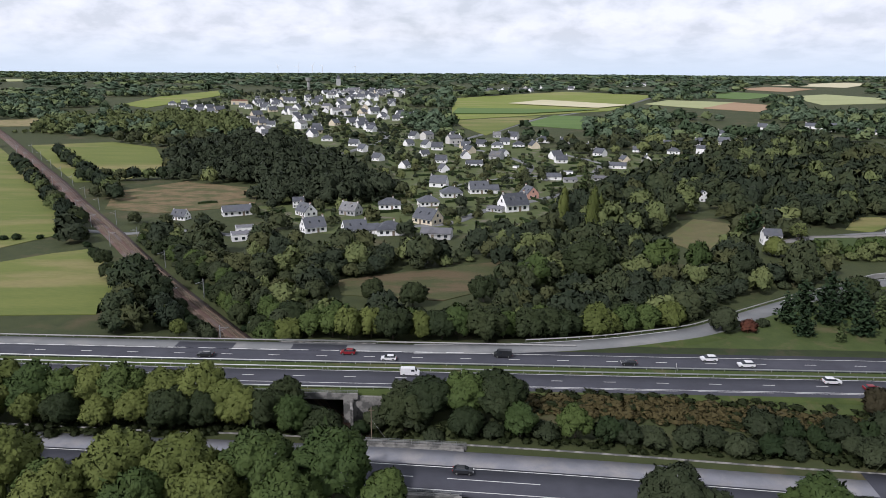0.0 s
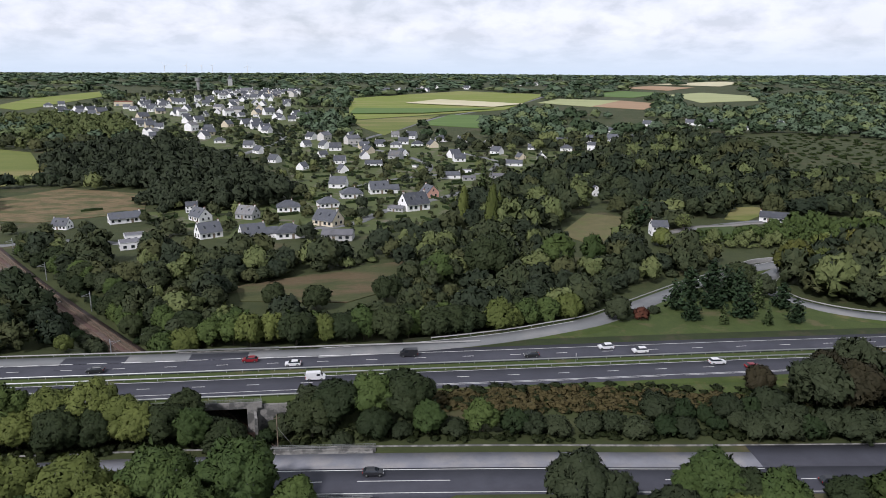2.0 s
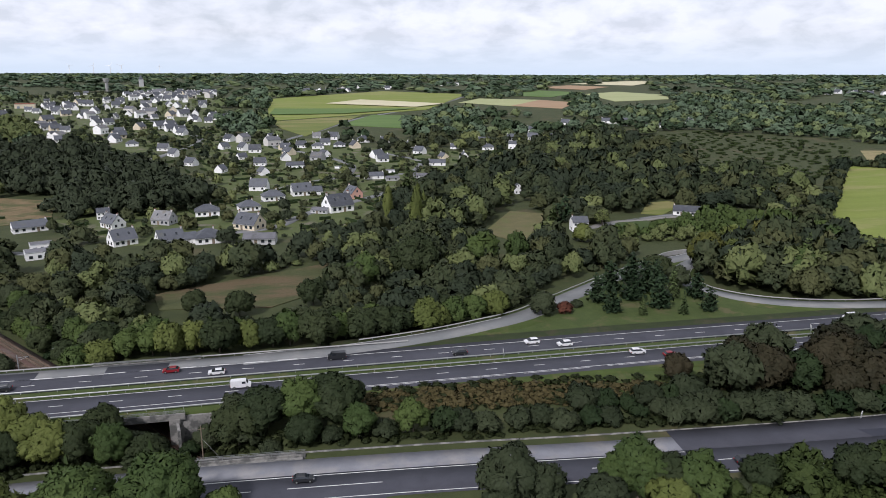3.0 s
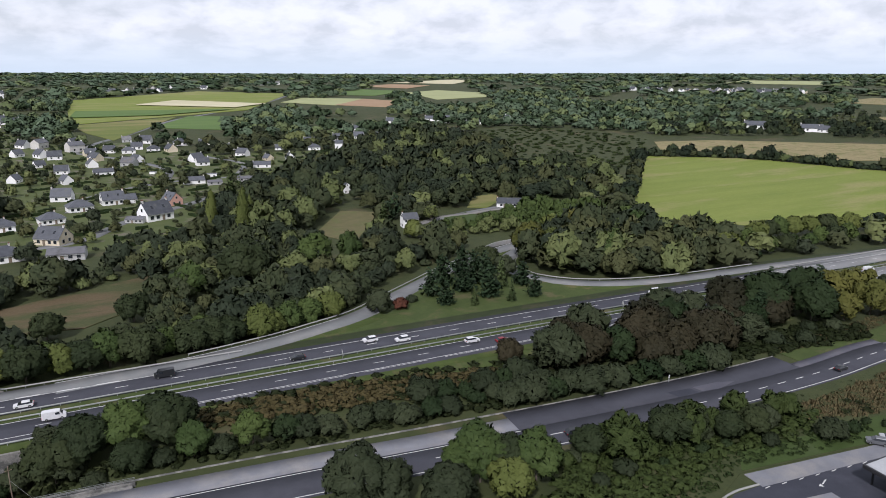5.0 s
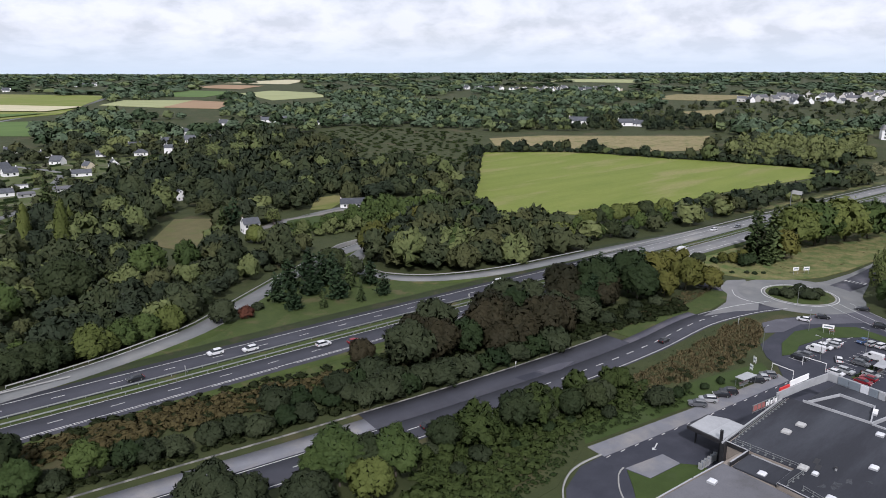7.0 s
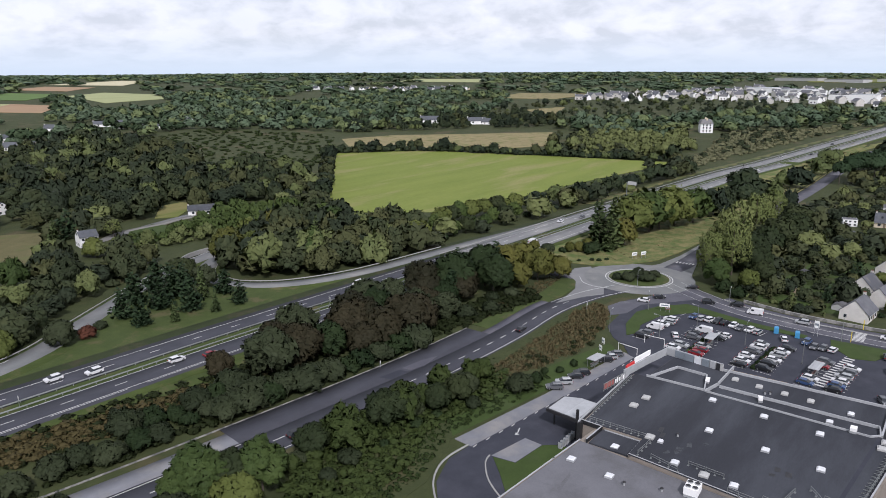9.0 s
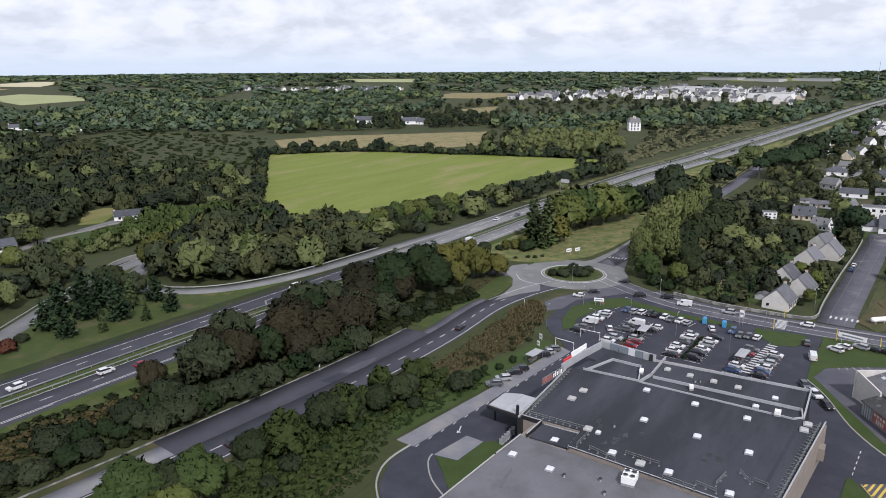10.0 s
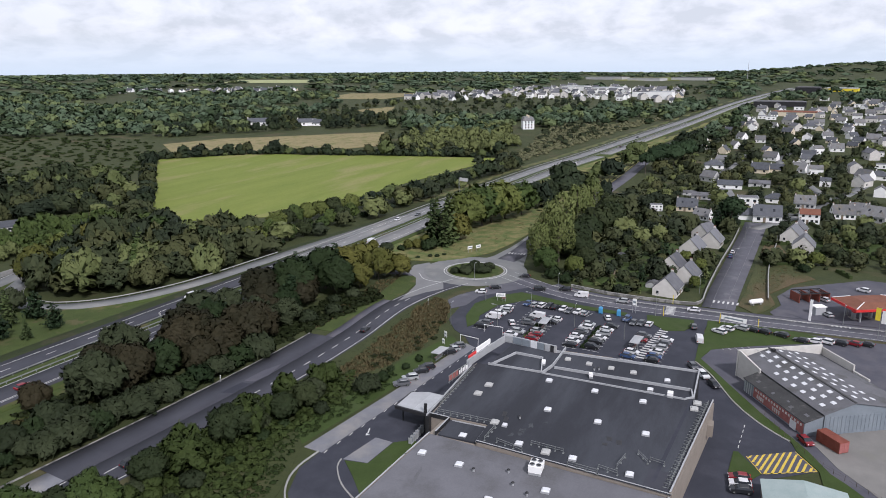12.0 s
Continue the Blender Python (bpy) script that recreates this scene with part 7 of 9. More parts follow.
for x0 in (6.0, 12.2):
    for k in range(4):
        part("lettering", Geo().box(x0 + 0.75 * k, -0.13, 0.8, 0.45, 0.06, 0.95), M["plaster"], board, "pale plain bar in place of lettering")
part("facade_door", Geo().box(19.6, -0.13, 0.0, 2.2, 0.08, 2.1), M["skylight"], wh, "pale service door")
for k in range(22):
    part("corrugation", Geo().box(X1 + 0.03, 5.0 + 0.95 * k, -0.2, 0.05, 0.45, 4.55), M["bluemetal"], wh)
for k in range(4):
    part("corrugation", Geo().box(0.6 + 0.85 * k, -0.05, -0.2, 0.3, 0.1, 3.4), M["zinc"], wh)
box_ = thing("shipping_container", "rust-red steel shipping container on the gravel yard", "container", m=pose(155.0, -20.6, 0.17, 0, 0, 32 + 8))
part("shell", Geo().box(0, 0, 0.12, 6.06, 2.44, 2.45), M["rust"], box_)
for k in range(14):
    for s in (-1.24, 1.24):
        part("rib", Geo().box(-2.8 + 0.43 * k, s, 0.3, 0.18, 0.08, 2.1), M["rust"], box_)
for a in (-0.6, 0.6):
    part("door_leaf", Geo().box(-3.06, a, 0.25, 0.08, 1.15, 2.2), M["brickred"], box_)
gr = thing("green_shed", "low shed with a pale green sheet roof", "shed", m=pose(126, -14.4, 0, 0, 0, 4))
part("wall", Geo().box(0, 0, -0.3, 12, 14, 2.8), M["beige"], gr)
part("roof", gable_roof(Geo(), 12.4, 14, 2.5, 3.6, 0, 0, 0.3, 0.12), M["greenroof"], gr)
HOMES.append((124, -14, 9))
wf = thing("wire_fence", "low wire fence with grey posts along the lawn", "fence")
for x, y, a in along(spline([(165, -7.8), (150, -14.6), (140, -23.5), (128, -36)], 2), 2.5):
    part("post", Geo().box(x, y, 0, 0.07, 0.07, 1.2), M["bark"], wf)
for h in (0.5, 1.0):
    ribbon("wire", spline([(165, -7.8), (150, -14.6), (140, -23.5), (128, -36)], 3), 0.01, -0.01, M["bark"], "", "", 0.1 + h, 0.02, parent=wf, level=zero)

# ---- fuel station ----
fs = thing("fuel_canopy", "red-edged fuel station canopy with a tiled roof", "canopy", m=pose(249, -38.5, 0.1, 0, 0, -62))
part("fascia", Geo().box(0, 0, 4.4, 19, 13, 0.8), M["red"], fs)
for q in (-1, 1):
    part("ridge_strip", Geo().tube((q * 9.2, -6.2, 5.3), (q * 5.1, -3.4, 6.55), 0.16, sides=5), M["skylight"], fs, "pale hip ridge strip")
    part("ridge_strip", Geo().tube((q * 9.2, 6.2, 5.3), (q * 5.1, 3.4, 6.55), 0.16, sides=5), M["skylight"], fs, "pale hip ridge strip")
part("roof", Geo().box(0, 0, 5.2, 18.6, 12.6, 1.3, taper=0.55), M["tile"], fs)
for a in (-5.5, 5.5):
    for b in (-3.2, 3.2):
        part("column", Geo().box(a, b, 0, 0.45, 0.45, 4.4), M["steel"], fs)
for a in (-5.5, 0, 5.5):
    pm = thing("fuel_pump", "grey and red fuel pump on a kerbed island", "pump", "fuel pumps", m=fs.matrix_basis @ pose(a, 0, 0))
    part("base", Geo().box(0, 0, 0, 1.6, 3.2, 0.2), M["kerb"], pm)
    part("cabinet", Geo().box(0, 0, 0.2, 0.7, 1.3, 1.9), M["steel"], pm)
    part("display", Geo().box(0, 0, 2.1, 0.75, 1.35, 0.35), M["red"], pm)
wash = thing("car_wash", "dark open car wash bays with pale walls", "building", m=pose(262, -22, 0.1, 0, 0, -60))
HOMES.append((262, -22, 7))
for k in range(4):
    part("bay_wall", Geo().box(-5.4 + 3.6 * k, 0, 0, 0.2, 5.5, 3.0), M["rust"], wash)
for k in range(3):
    part("bay_frame", Geo().box(-3.6 + 3.6 * k, -2.6, 2.9, 3.4, 0.25, 0.35).box(-3.6 + 3.6 * k, 2.6, 2.9, 3.4, 0.25, 0.35).box(-3.6 + 3.6 * k, 0, 3.0, 0.2, 5.0, 0.2), M["black"], wash, "dark steel wash gantry")
    part("wash_machine", Geo().box(-3.6 + 3.6 * k, 0.8, 0, 1.6, 1.2, 2.3, taper=0.85), M["black"], wash, "dark wash brushes and pump")
kiosk = thing("kiosk", "small pale kiosk on the forecourt", "building", m=pose(247, -23.7, 0.1, 0, 0, -60))
part("wall", Geo().box(0, 0, 0, 3.4, 2.6, 2.6), M["coping"], kiosk)
part("roof", Geo().box(0, 0, 2.6, 3.8, 3.0, 0.25), M["white"], kiosk)
tk = thing("gas_tank", "white horizontal gas tank on concrete saddles", "tank", m=pose(249, -5.2, 0.2, 0, 0, -48))
g = Geo().tube((-2.3, 0, 1.2), (2.3, 0, 1.2), 0.8, 0.8, 16).tube((-2.3, 0, 1.2), (-2.75, 0, 1.2), 0.8, 0.35, 16).tube((2.3, 0, 1.2), (2.75, 0, 1.2), 0.8, 0.35, 16)
part("vessel", g, M["white"], tk, smooth=False)
for a in (-1.5, 1.5):
    part("saddle", Geo().box(a, 0, 0, 0.4, 1.4, 0.7), M["kerb"], tk)
for x, y, col in ((229.7, -38.3, "yellowsign"), (227, -39.5, "white")):
    fl = thing("flag_pole", "tall pole with a hanging advertising flag", "flag", "advertising flags", m=pose(x, y, 0.1, 0, 0, 70))
    part("pole", Geo().tube((0, 0, 0), (0, 0, 9.5), 0.09, 0.05, 8), M["galv"], fl)
    part("flag", Geo().box(0.75, 0, 5.4, 1.3, 0.05, 3.9), M[col], fl)
tt = thing("price_totem", "slim white price totem by the forecourt", "sign", m=pose(238.6, -20.8, 0.1, 0, 0, 70))
part("pylon", Geo().box(0, 0, 0, 0.75, 0.3, 7.0), M["white"], tt)

# garden walls, hedges' posts and sheds of the first houses
for pts in ([(245.6, 57), (241.4, 40), (240.6, 22), (241.5, 13.4), (247, 11.4)], [(247, 11.4), (262, 11), (300, 8.6), (342, 5.2), (372, 3.4)], [(256, -9), (300, -9.6), (345, -13), (372, -14)]):
    gw = thing("garden_wall", "low pale rendered garden wall with a flat cap", "wall", "garden walls", kind="structure")
    ribbon("wall", spline(pts, 3), 0.15, -0.15, M["bridge"], "", "", 1.0, 1.3, parent=gw, level=zero)
    ribbon("cap", spline(pts, 3), 0.2, -0.2, M["kerb"], "", "", 1.07, 0.09, parent=gw, level=zero)
for x, y, turn, s in ((268.5, 47.1, 30, 1.0), (264, 51.8, 20, 0.8), (292, 46.1, 40, 1.1), (300, 44, 35, 0.9), (380, 42, 20, 1.0), (350, 36, 10, 1.1), (345, -35, 15, 1.0), (372, -45, 30, 1.0), (318, 36, 30, 0.8), (392, -44, 0, 1.0)):
    sh = thing("garden_shed", "small wooden garden shed with a pale sheet roof", "shed", "garden sheds", m=pose(x, y, 0, 0, 0, turn) @ Matrix.Scale(s, 4))
    part("wall", gable_body(Geo(), 3.6, 2.8, 2.0, 2.6), M["wood"], sh)
    part("roof", gable_roof(Geo(), 3.8, 2.9, 2.0, 2.6, over=0.2, thick=0.08), M["fibro"], sh)
    part("door", Geo().box(0.4, -1.42, 0, 0.9, 0.06, 1.8), M["oldsky"], sh)
for out in ([(250, 56), (262, 54), (266, 28), (251, 27)], [(268, 54), (292, 52), (292, 28), (270, 28)], [(296, 50), (330, 48), (330, 26), (297, 28)], [(335, -24), (372, -26), (372, -60), (335, -58)], [(262, 12.5), (290, 10.5), (290, 15), (262, 16.5)],
            [(380, 20), (430, 16), (430, -4), (384, -2)], [(376, -60), (440, -66), (440, -90), (376, -90)]):
    sheet("garden_lawn", out, M["lawn"], "green back garden lawn", "lawn", 0.06, 14, 0.3)

# ---- trees and shrubs ----
rng = np.random.default_rng(7)


def ball_cells(n):
    """The cells of a ball cut into 6 x n x n patches: four corner directions each."""
    g = np.linspace(-1, 1, n + 1)
    cells = []
    for axis in range(3):
        for s in (-1, 1):
            for a in range(n):
                for b in range(n):
                    quad = []
                    for u, v in ((a, b), (a + 1, b), (a + 1, b + 1), (a, b + 1)):
                        p = np.zeros(3)
                        p[axis], p[(axis + 1) % 3], p[(axis + 2) % 3] = s, math.tan(g[u] * math.pi / 4), math.tan(g[v] * math.pi / 4)
                        quad.append(p / np.linalg.norm(p))
                    cells.append(quad if s > 0 else quad[::-1])
    return np.array(cells)


CELLS = {n: ball_cells(n) for n in range(2, 23)}


def lobes_of(shape, w, h, z0, count, r):
    """Centres and radii of the leaf masses that make up a crown."""
    out = []
    tall = h - z0
    for k in range(count):
        t = (k + 0.5) / count
        up = 1 - 1.55 * t if shape == "round" else 1 - 1.25 * t
        a = k * 2.39996 + r.uniform(-0.35, 0.35)
        flatr = math.sqrt(max(0.0, 1 - up * up))
        reach = r.uniform(0.62, 0.95)
        rad = w * r.uniform(0.09, 0.21)
        out.append((w / 2 * reach * flatr * math.cos(a), w / 2 * reach * flatr * math.sin(a), z0 + tall * (0.46 + 0.40 * up * r.uniform(0.8, 1.05)), rad))
    return np.array(out)


def turned(q, n):
    """Quads wound so that they face the way their normals point."""
    face = np.cross(q[:, 1] - q[:, 0], q[:, 3] - q[:, 0])
    flip = (face * n).sum(1) < 0
    q[flip] = q[flip][:, ::-1]
    return q


def sprays(q, n, r, wild=0.10):
    """Vertices, faces and vertex normals of loose leaf sprays."""
    n = n + r.normal(size=n.shape) * wild
    n /= np.linalg.norm(n, axis=1)[:, None]
    q = turned(q, n)
    return q.reshape(-1, 3), np.arange(len(q) * 4).reshape(-1, 4), np.repeat(n, 4, axis=0)


def crown(seed, shape, w, h, z0, count, fine, fringe=0.3, holes=0.10, spread=1.5, tilt=0.30):
    """A lumpy crown skinned with small uneven leaf sprays, each its own piece, with gaps and a ragged fringe."""
    r = np.random.default_rng(seed)
    if shape in ("cone", "boughs"):
        return conifer(seed, w, h, z0, fine, shape == "boughs")
    cells = CELLS[fine]
    if shape == "column":
        u = np.arctan2(cells[..., 1], cells[..., 0])
        u = u[:, :1] + (u - u[:, :1] + math.pi) % (2 * math.pi) - math.pi
        t = np.clip(0.5 + 0.5 * np.arcsin(np.clip(cells[..., 2], -1, 1)) / (math.pi / 2), 0, 1)
        rad = w / 2 * np.sin(math.pi * np.clip(t, 0.03, 1) ** 0.7) ** 0.6 * (0.85 + 0.2 * np.sin(u * 5 + t * 17))
        p = np.stack([rad * np.cos(u), rad * np.sin(u), z0 + (h - z0) * t], -1)
        out = np.stack([np.cos(u), np.sin(u), 0.35 + 0 * u], -1).mean(1)
        lean = out.copy()
        keep = np.ones(len(p), bool)
    else:
        lobe = lobes_of(shape, w, h, z0, count, r)
        mid = np.array([0, 0, z0 + (h - z0) * (0.45 if shape == "round" else 0.30)])
        d = cells + r.normal(size=cells.shape) * (0.20 / fine)
        d /= np.linalg.norm(d, axis=2)[..., None]
        c, q = lobe[:, :3] - mid, lobe[:, 3]
        b = np.einsum("fij,kj->fik", d, c)
        disc = b * b - (c * c).sum(1) + q * q
        hits = np.where(disc > 0, b + np.sqrt(np.maximum(disc, 0)), 0)
        reach, which = hits.max(2), hits.argmax(2)
        floor = 0.40 * np.sqrt((d[..., 0] * w / 2) ** 2 + (d[..., 1] * w / 2) ** 2 + (d[..., 2] * (h - z0) / 2) ** 2)
        bulge = np.where((reach > floor)[..., None], (d * reach[..., None] - c[which]) / q[which][..., None], d * 0.6)
        reach = np.maximum(reach, floor) * (1 + 0.05 * np.sin(d[..., 0] * 17 + seed) * np.sin(d[..., 1] * 19 + 2 * seed) + 0.05 * np.sin(d[..., 2] * 23 + d[..., 0] * 13))
        p = mid + d * reach[..., None]
        out = d.mean(1)
        lean = 0.55 * bulge.mean(1) + 0.32 * out + np.array([0, 0, 0.30])
        keep = (out[:, 2] > -0.62) & (p[..., 2].min(1) > -0.3)
    keep &= r.random(len(p)) > holes
    p, out, lean = p[keep], out[keep], lean[keep]
    c = p.mean(1, keepdims=True)
    size = np.linalg.norm(p - c, axis=2).mean(1)[:, None, None]
    p = c + (p - c) * spread * r.uniform(0.55, 1.35, p.shape[:2])[..., None]
    p = p + out[:, None] * size * r.normal(size=p.shape[:2])[..., None] * tilt + r.normal(size=p.shape) * size * 0.14
    extra = r.choice(len(p), int(len(p) * fringe), replace=False)
    e = p[extra] - c[extra]
    turn = r.normal(size=(len(extra), 3))
    turn /= np.linalg.norm(turn, axis=1)[:, None]
    e = np.cross(turn[:, None], e) * r.uniform(0.5, 0.9, (len(extra), 1, 1))
    e = e + c[extra] + out[extra][:, None] * size[extra] * r.uniform(0.3, 1.3, (len(extra), 1, 1))
    return sprays(np.concatenate([p, e]), np.concatenate([lean, lean[extra]]), r)


def conifer(seed, w, h, z0, fine, loose):
    """Whorls of boughs round a stem, each a row of small flat sprays; loose boughs are long, few and uneven."""
    r = np.random.default_rng(seed)
    quads, lean = [], []
    levels = max(4, int(fine * (1.0 if loose else 1.3)))
    top_lean = r.uniform(-0.05, 0.05, 2) * h
    for k in range(levels):
        t = (k + r.uniform(0.3, 0.7)) / levels
        reach = w / 2 * ((1 - t) ** (0.6 if loose else 0.85) * min(1.0, 0.65 + 2.2 * t)) + 0.25
        count = max(3, int((9 if loose else 11) * (1 - 0.45 * t) * min(1.0, 0.35 + fine / 14)))
        for b in range(count):
            a = 2.4 * k + 6.283 * b / count + r.uniform(-0.35, 0.35)
            long = reach * (r.uniform(0.45, 1.2) if loose else r.uniform(0.75, 1.12))
            steps = max(2, int(long * fine / 11 / (0.55 if loose else 0.5)))
            for i in range(steps):
                f = (i + 0.7) / steps
                z = z0 + (h - z0) * t + long * f * (0.10 if loose else -0.28 + 0.5 * t) + r.normal() * 0.12
                p = np.array([math.cos(a) * long * f + top_lean[0] * t, math.sin(a) * long * f + top_lean[1] * t, z])
                u = np.array([math.cos(a), math.sin(a), r.normal() * 0.3]) * long / steps * r.uniform(0.6, 1.0)
                v = np.array([-math.sin(a), math.cos(a), r.normal() * 0.7]) * (0.42 + 0.22 * long * (1 - 0.6 * f)) * r.uniform(0.6, 1.1)
                quads.append([p - u - v, p + u * 1.1 - v * 0.5, p + u * 0.9 + v * 0.5, p - u * 0.9 + v])
                lean.append([math.cos(a) * 0.62, math.sin(a) * 0.62, 0.75])
    return sprays(np.array(quads), np.array(lean), r)


def tuft(seed, w, h):
    """A tuft of upright blades."""
    r = np.random.default_rng(seed)
    k = 30
    a, d = r.uniform(0, 6.283, k), w / 2 * np.sqrt(r.random(k))
    base = np.stack([d * np.cos(a), d * np.sin(a), np.zeros(k)], 1)
    t = r.uniform(0, 6.283, k)
    side = np.stack([np.cos(t), np.sin(t), np.zeros(k)], 1) * w * 0.07
    top = base + np.stack([0.25 * h * r.normal(size=k), 0.25 * h * r.normal(size=k), h * r.uniform(0.55, 1.1, k)], 1)
    q = np.stack([base - side, base + side, top + side * 0.4, top - side * 0.4], 1)
    lean = np.stack([0.45 * np.cos(a), 0.45 * np.sin(a), np.ones(k)], 1)
    return sprays(q, lean, r)


def trunk_geo(seed, h, z0, w, thick):
    r = random.Random(seed)
    g = Geo()
    bend = (r.uniform(-0.3, 0.3), r.uniform(-0.3, 0.3))
    mid = (bend[0], bend[1], z0 + 0.15 * (h - z0))
    g.tube((0, 0, -0.5), mid, thick, thick * 0.7, 8)
    g.tube(mid, (bend[0] * 1.5, bend[1] * 1.5, h * 0.8), thick * 0.68, thick * 0.18, 6)
    for k in range(6):
        a = k * 1.1 + r.uniform(-0.3, 0.3)
        s = z0 * 0.8 + (h - z0) * (0.05 + 0.09 * k)
        g.tube((bend[0], bend[1], s), (math.cos(a) * w * 0.32, math.sin(a) * w * 0.32, s + (h - s) * 0.45), thick * 0.32, thick * 0.08, 5)
    return g


#        shape     width  height  bare  lobes fine  leaves        trunk  label
KINDS = {
    "oak": ("round", 10.5, 11.5, 1.6, 17, 15, "oak", 0.34, "broad dark green oak tree on rough grass"),
    "darkoak": ("round", 9.5, 11.5, 1.2, 17, 15, "hedge", 0.32, "dark blue-green oak tree above the slip road"),
    "ash": ("round", 8.5, 11.0, 1.4, 15, 13, "ash", 0.24, "fresh green leafy tree beside the road"),
    "olive": ("round", 9.0, 11.0, 1.2, 16, 13, "olive", 0.26, "olive green broadleaf tree with a loose crown"),
    "yellow": ("round", 7.5, 9.5, 0.8, 14, 12, "yellowleaf", 0.22, "yellowing broadleaf tree on the embankment"),
    "russet": ("round", 10.0, 10.0, 1.0, 18, 14, "russet", 0.28, "dark russet-brown broadleaf tree above the slip road"),
    "sallow": ("dome", 6.5, 5.0, 0.2, 13, 10, "sallow", 0.12, "grey-green rounded sallow bush"),
    "bush": ("dome", 5.0, 3.8, 0.1, 10, 8, "hedge", 0.10, "dense dark green rounded bush"),
    "pine": ("boughs", 8.0, 10.5, 1.5, 15, 12, "pine", 0.24, "dark green pine with layered boughs"),
    "cedar": ("boughs", 8.8, 10.5, 0.4, 17, 14, "pine", 0.24, "dark spreading conifer on the grassy island"),
    "spruce": ("cone", 6.0, 12.0, 0.8, 34, 14, "spruceleaf", 0.20, "tall dark conical spruce"),
    "sallowtree": ("round", 9.0, 10.5, 0.6, 18, 14, "sallow", 0.2, "grey-green feathery sallow tree beside the road"),
    "poplar": ("column", 4.0, 14.0, 0.8, 12, 12, "olive", 0.22, "slim upright poplar with olive green leaves"),
    "umbrella": ("round", 9.5, 16.0, 8.5, 15, 12, "pine", 0.30, "tall pine with bare trunk and dark spreading crown"),
    "redbush": ("dome", 4.4, 3.6, 0.3, 10, 9, "redleaf", 0.10, "rust-red shrub on the grassy island"),
    "willow": ("round", 8.0, 13.5, 0.6, 22, 16, "willow", 0.30, "feathery pale green willow"),
}
MADE = {}
FAR_TREES = []


def tree(kind, x, y, size=1.0, tall=1.0, z=None):
    """One tree of a kind; the first of each shape is built, the others share its meshes."""
    shape, w, h, z0, lobes, fine, leaf, thick, label = KINDS[kind]
    far = math.hypot(x, y)
    if far > 400 and kind not in ("umbrella", "spruce"):      # too far to count: joined with its like
        FAR_TREES.append((x, y, kind, size, size * tall))
        return None
    variant = (kind, rng.integers(3), 1 if far < 170 else 2 if far > 300 else 0)
    base = land_at(x, y) if z is None else z
    m = pose(x, y, base - 0.15, rng.uniform(-3, 3), rng.uniform(-3, 3), rng.uniform(0, 360)) @ Matrix.Diagonal((size, size, size * tall, 1))
    if variant not in MADE:
        seed = 11 + 31 * list(KINDS).index(kind) + int(variant[1])
        t = thing("bush" if kind in ("sallow", "bush", "redbush") else "tree", label, "bush" if kind in ("sallow", "bush", "redbush") else "tree", "roadside trees")
        fine = max(8, min(22, int(fine * (1.0, 1.55, 0.72)[variant[2]])))
        v, f, n = crown(seed, shape, w, h, z0, int(lobes * 1.9) + 8, fine, 0.8, 0.25 if kind == "willow" else 0.06, 1.7, 0.24)
        if kind != "bush":
            part("trunk", trunk_geo(seed, h, z0, w, thick), M["bark"], t)
        part("crown", big_mesh("crown", v, f, M[leaf], facing=n), None, t)
        t.matrix_basis = m
        MADE[variant] = t
        return t
    t = copy_thing(MADE[variant], Matrix.Identity(4))
    t.matrix_basis = m
    return t


def grove(outline, kinds, spacing, size=(0.8, 1.15), seed=1, skip=0.0):
    """Countable trees, one by one, on a jittered grid inside an outline."""
    r = np.random.default_rng(seed)
    xs, ys = [p[0] for p in outline], [p[1] for p in outline]
    x, y = np.meshgrid(np.arange(min(xs), max(xs), spacing), np.arange(min(ys), max(ys), spacing))
    x = (x + r.uniform(-0.38, 0.38, x.shape) * spacing).ravel()
    y = (y + r.uniform(-0.38, 0.38, y.shape) * spacing).ravel()
    for px, py in zip(x[inside(outline, x, y)], y[inside(outline, x, y)]):
        if r.random() >= skip:
            tree(kinds[r.integers(len(kinds))], px, py, r.uniform(*size), r.uniform(0.9, 1.12))


def row(points, kinds, spacing, size=(0.85, 1.1), seed=1, wobble=1.0):
    r = np.random.default_rng(seed)
    for x, y, a in along(spline(points, 2), spacing):
        tree(kinds[r.integers(len(kinds))], x + r.uniform(-wobble, wobble), y + r.uniform(-wobble, wobble), r.uniform(*size), r.uniform(0.9, 1.12))


# woods and scrub that nobody could count
TEMPLATES = {}


def template(kind, detail):
    key = (kind, detail)
    if key not in TEMPLATES:
        if kind == "tuft":
            TEMPLATES[key] = [tuft(900 + q, 4.0, 2.6) for q in range(4)]
            return TEMPLATES[key]
        shape, w, h, z0 = KINDS[kind][:4]
        fine, fringe = {"near": (14, 0.4), "close": (9, 0.35), "mid": (7, 0.3), "back": (5, 0.3), "low": (3, 0.3), "far": (4, 0.25), "dim": (2, 0.3)}[detail]
        if shape in ("cone", "boughs"):
            fine = {"near": 14, "close": 12, "mid": 10, "back": 8, "low": 6, "far": 8, "dim": 5}[detail]
        TEMPLATES[key] = [crown(500 + 13 * q + 7 * len(TEMPLATES), shape, w, h, min(z0, 0.6), 22, fine, fringe + 0.15, 0.03, 1.60, 0.16) for q in range(4)]
    return TEMPLATES[key]


LEAF_TONES = {"mixed": ("mixed", "mixed_dark", "mixed_olive", "mixed_pale_sunlit"), "hazed_wood": ("hazed_wood", "hazed_wood_dark", "hazed_wood_light")}     # tree by tree


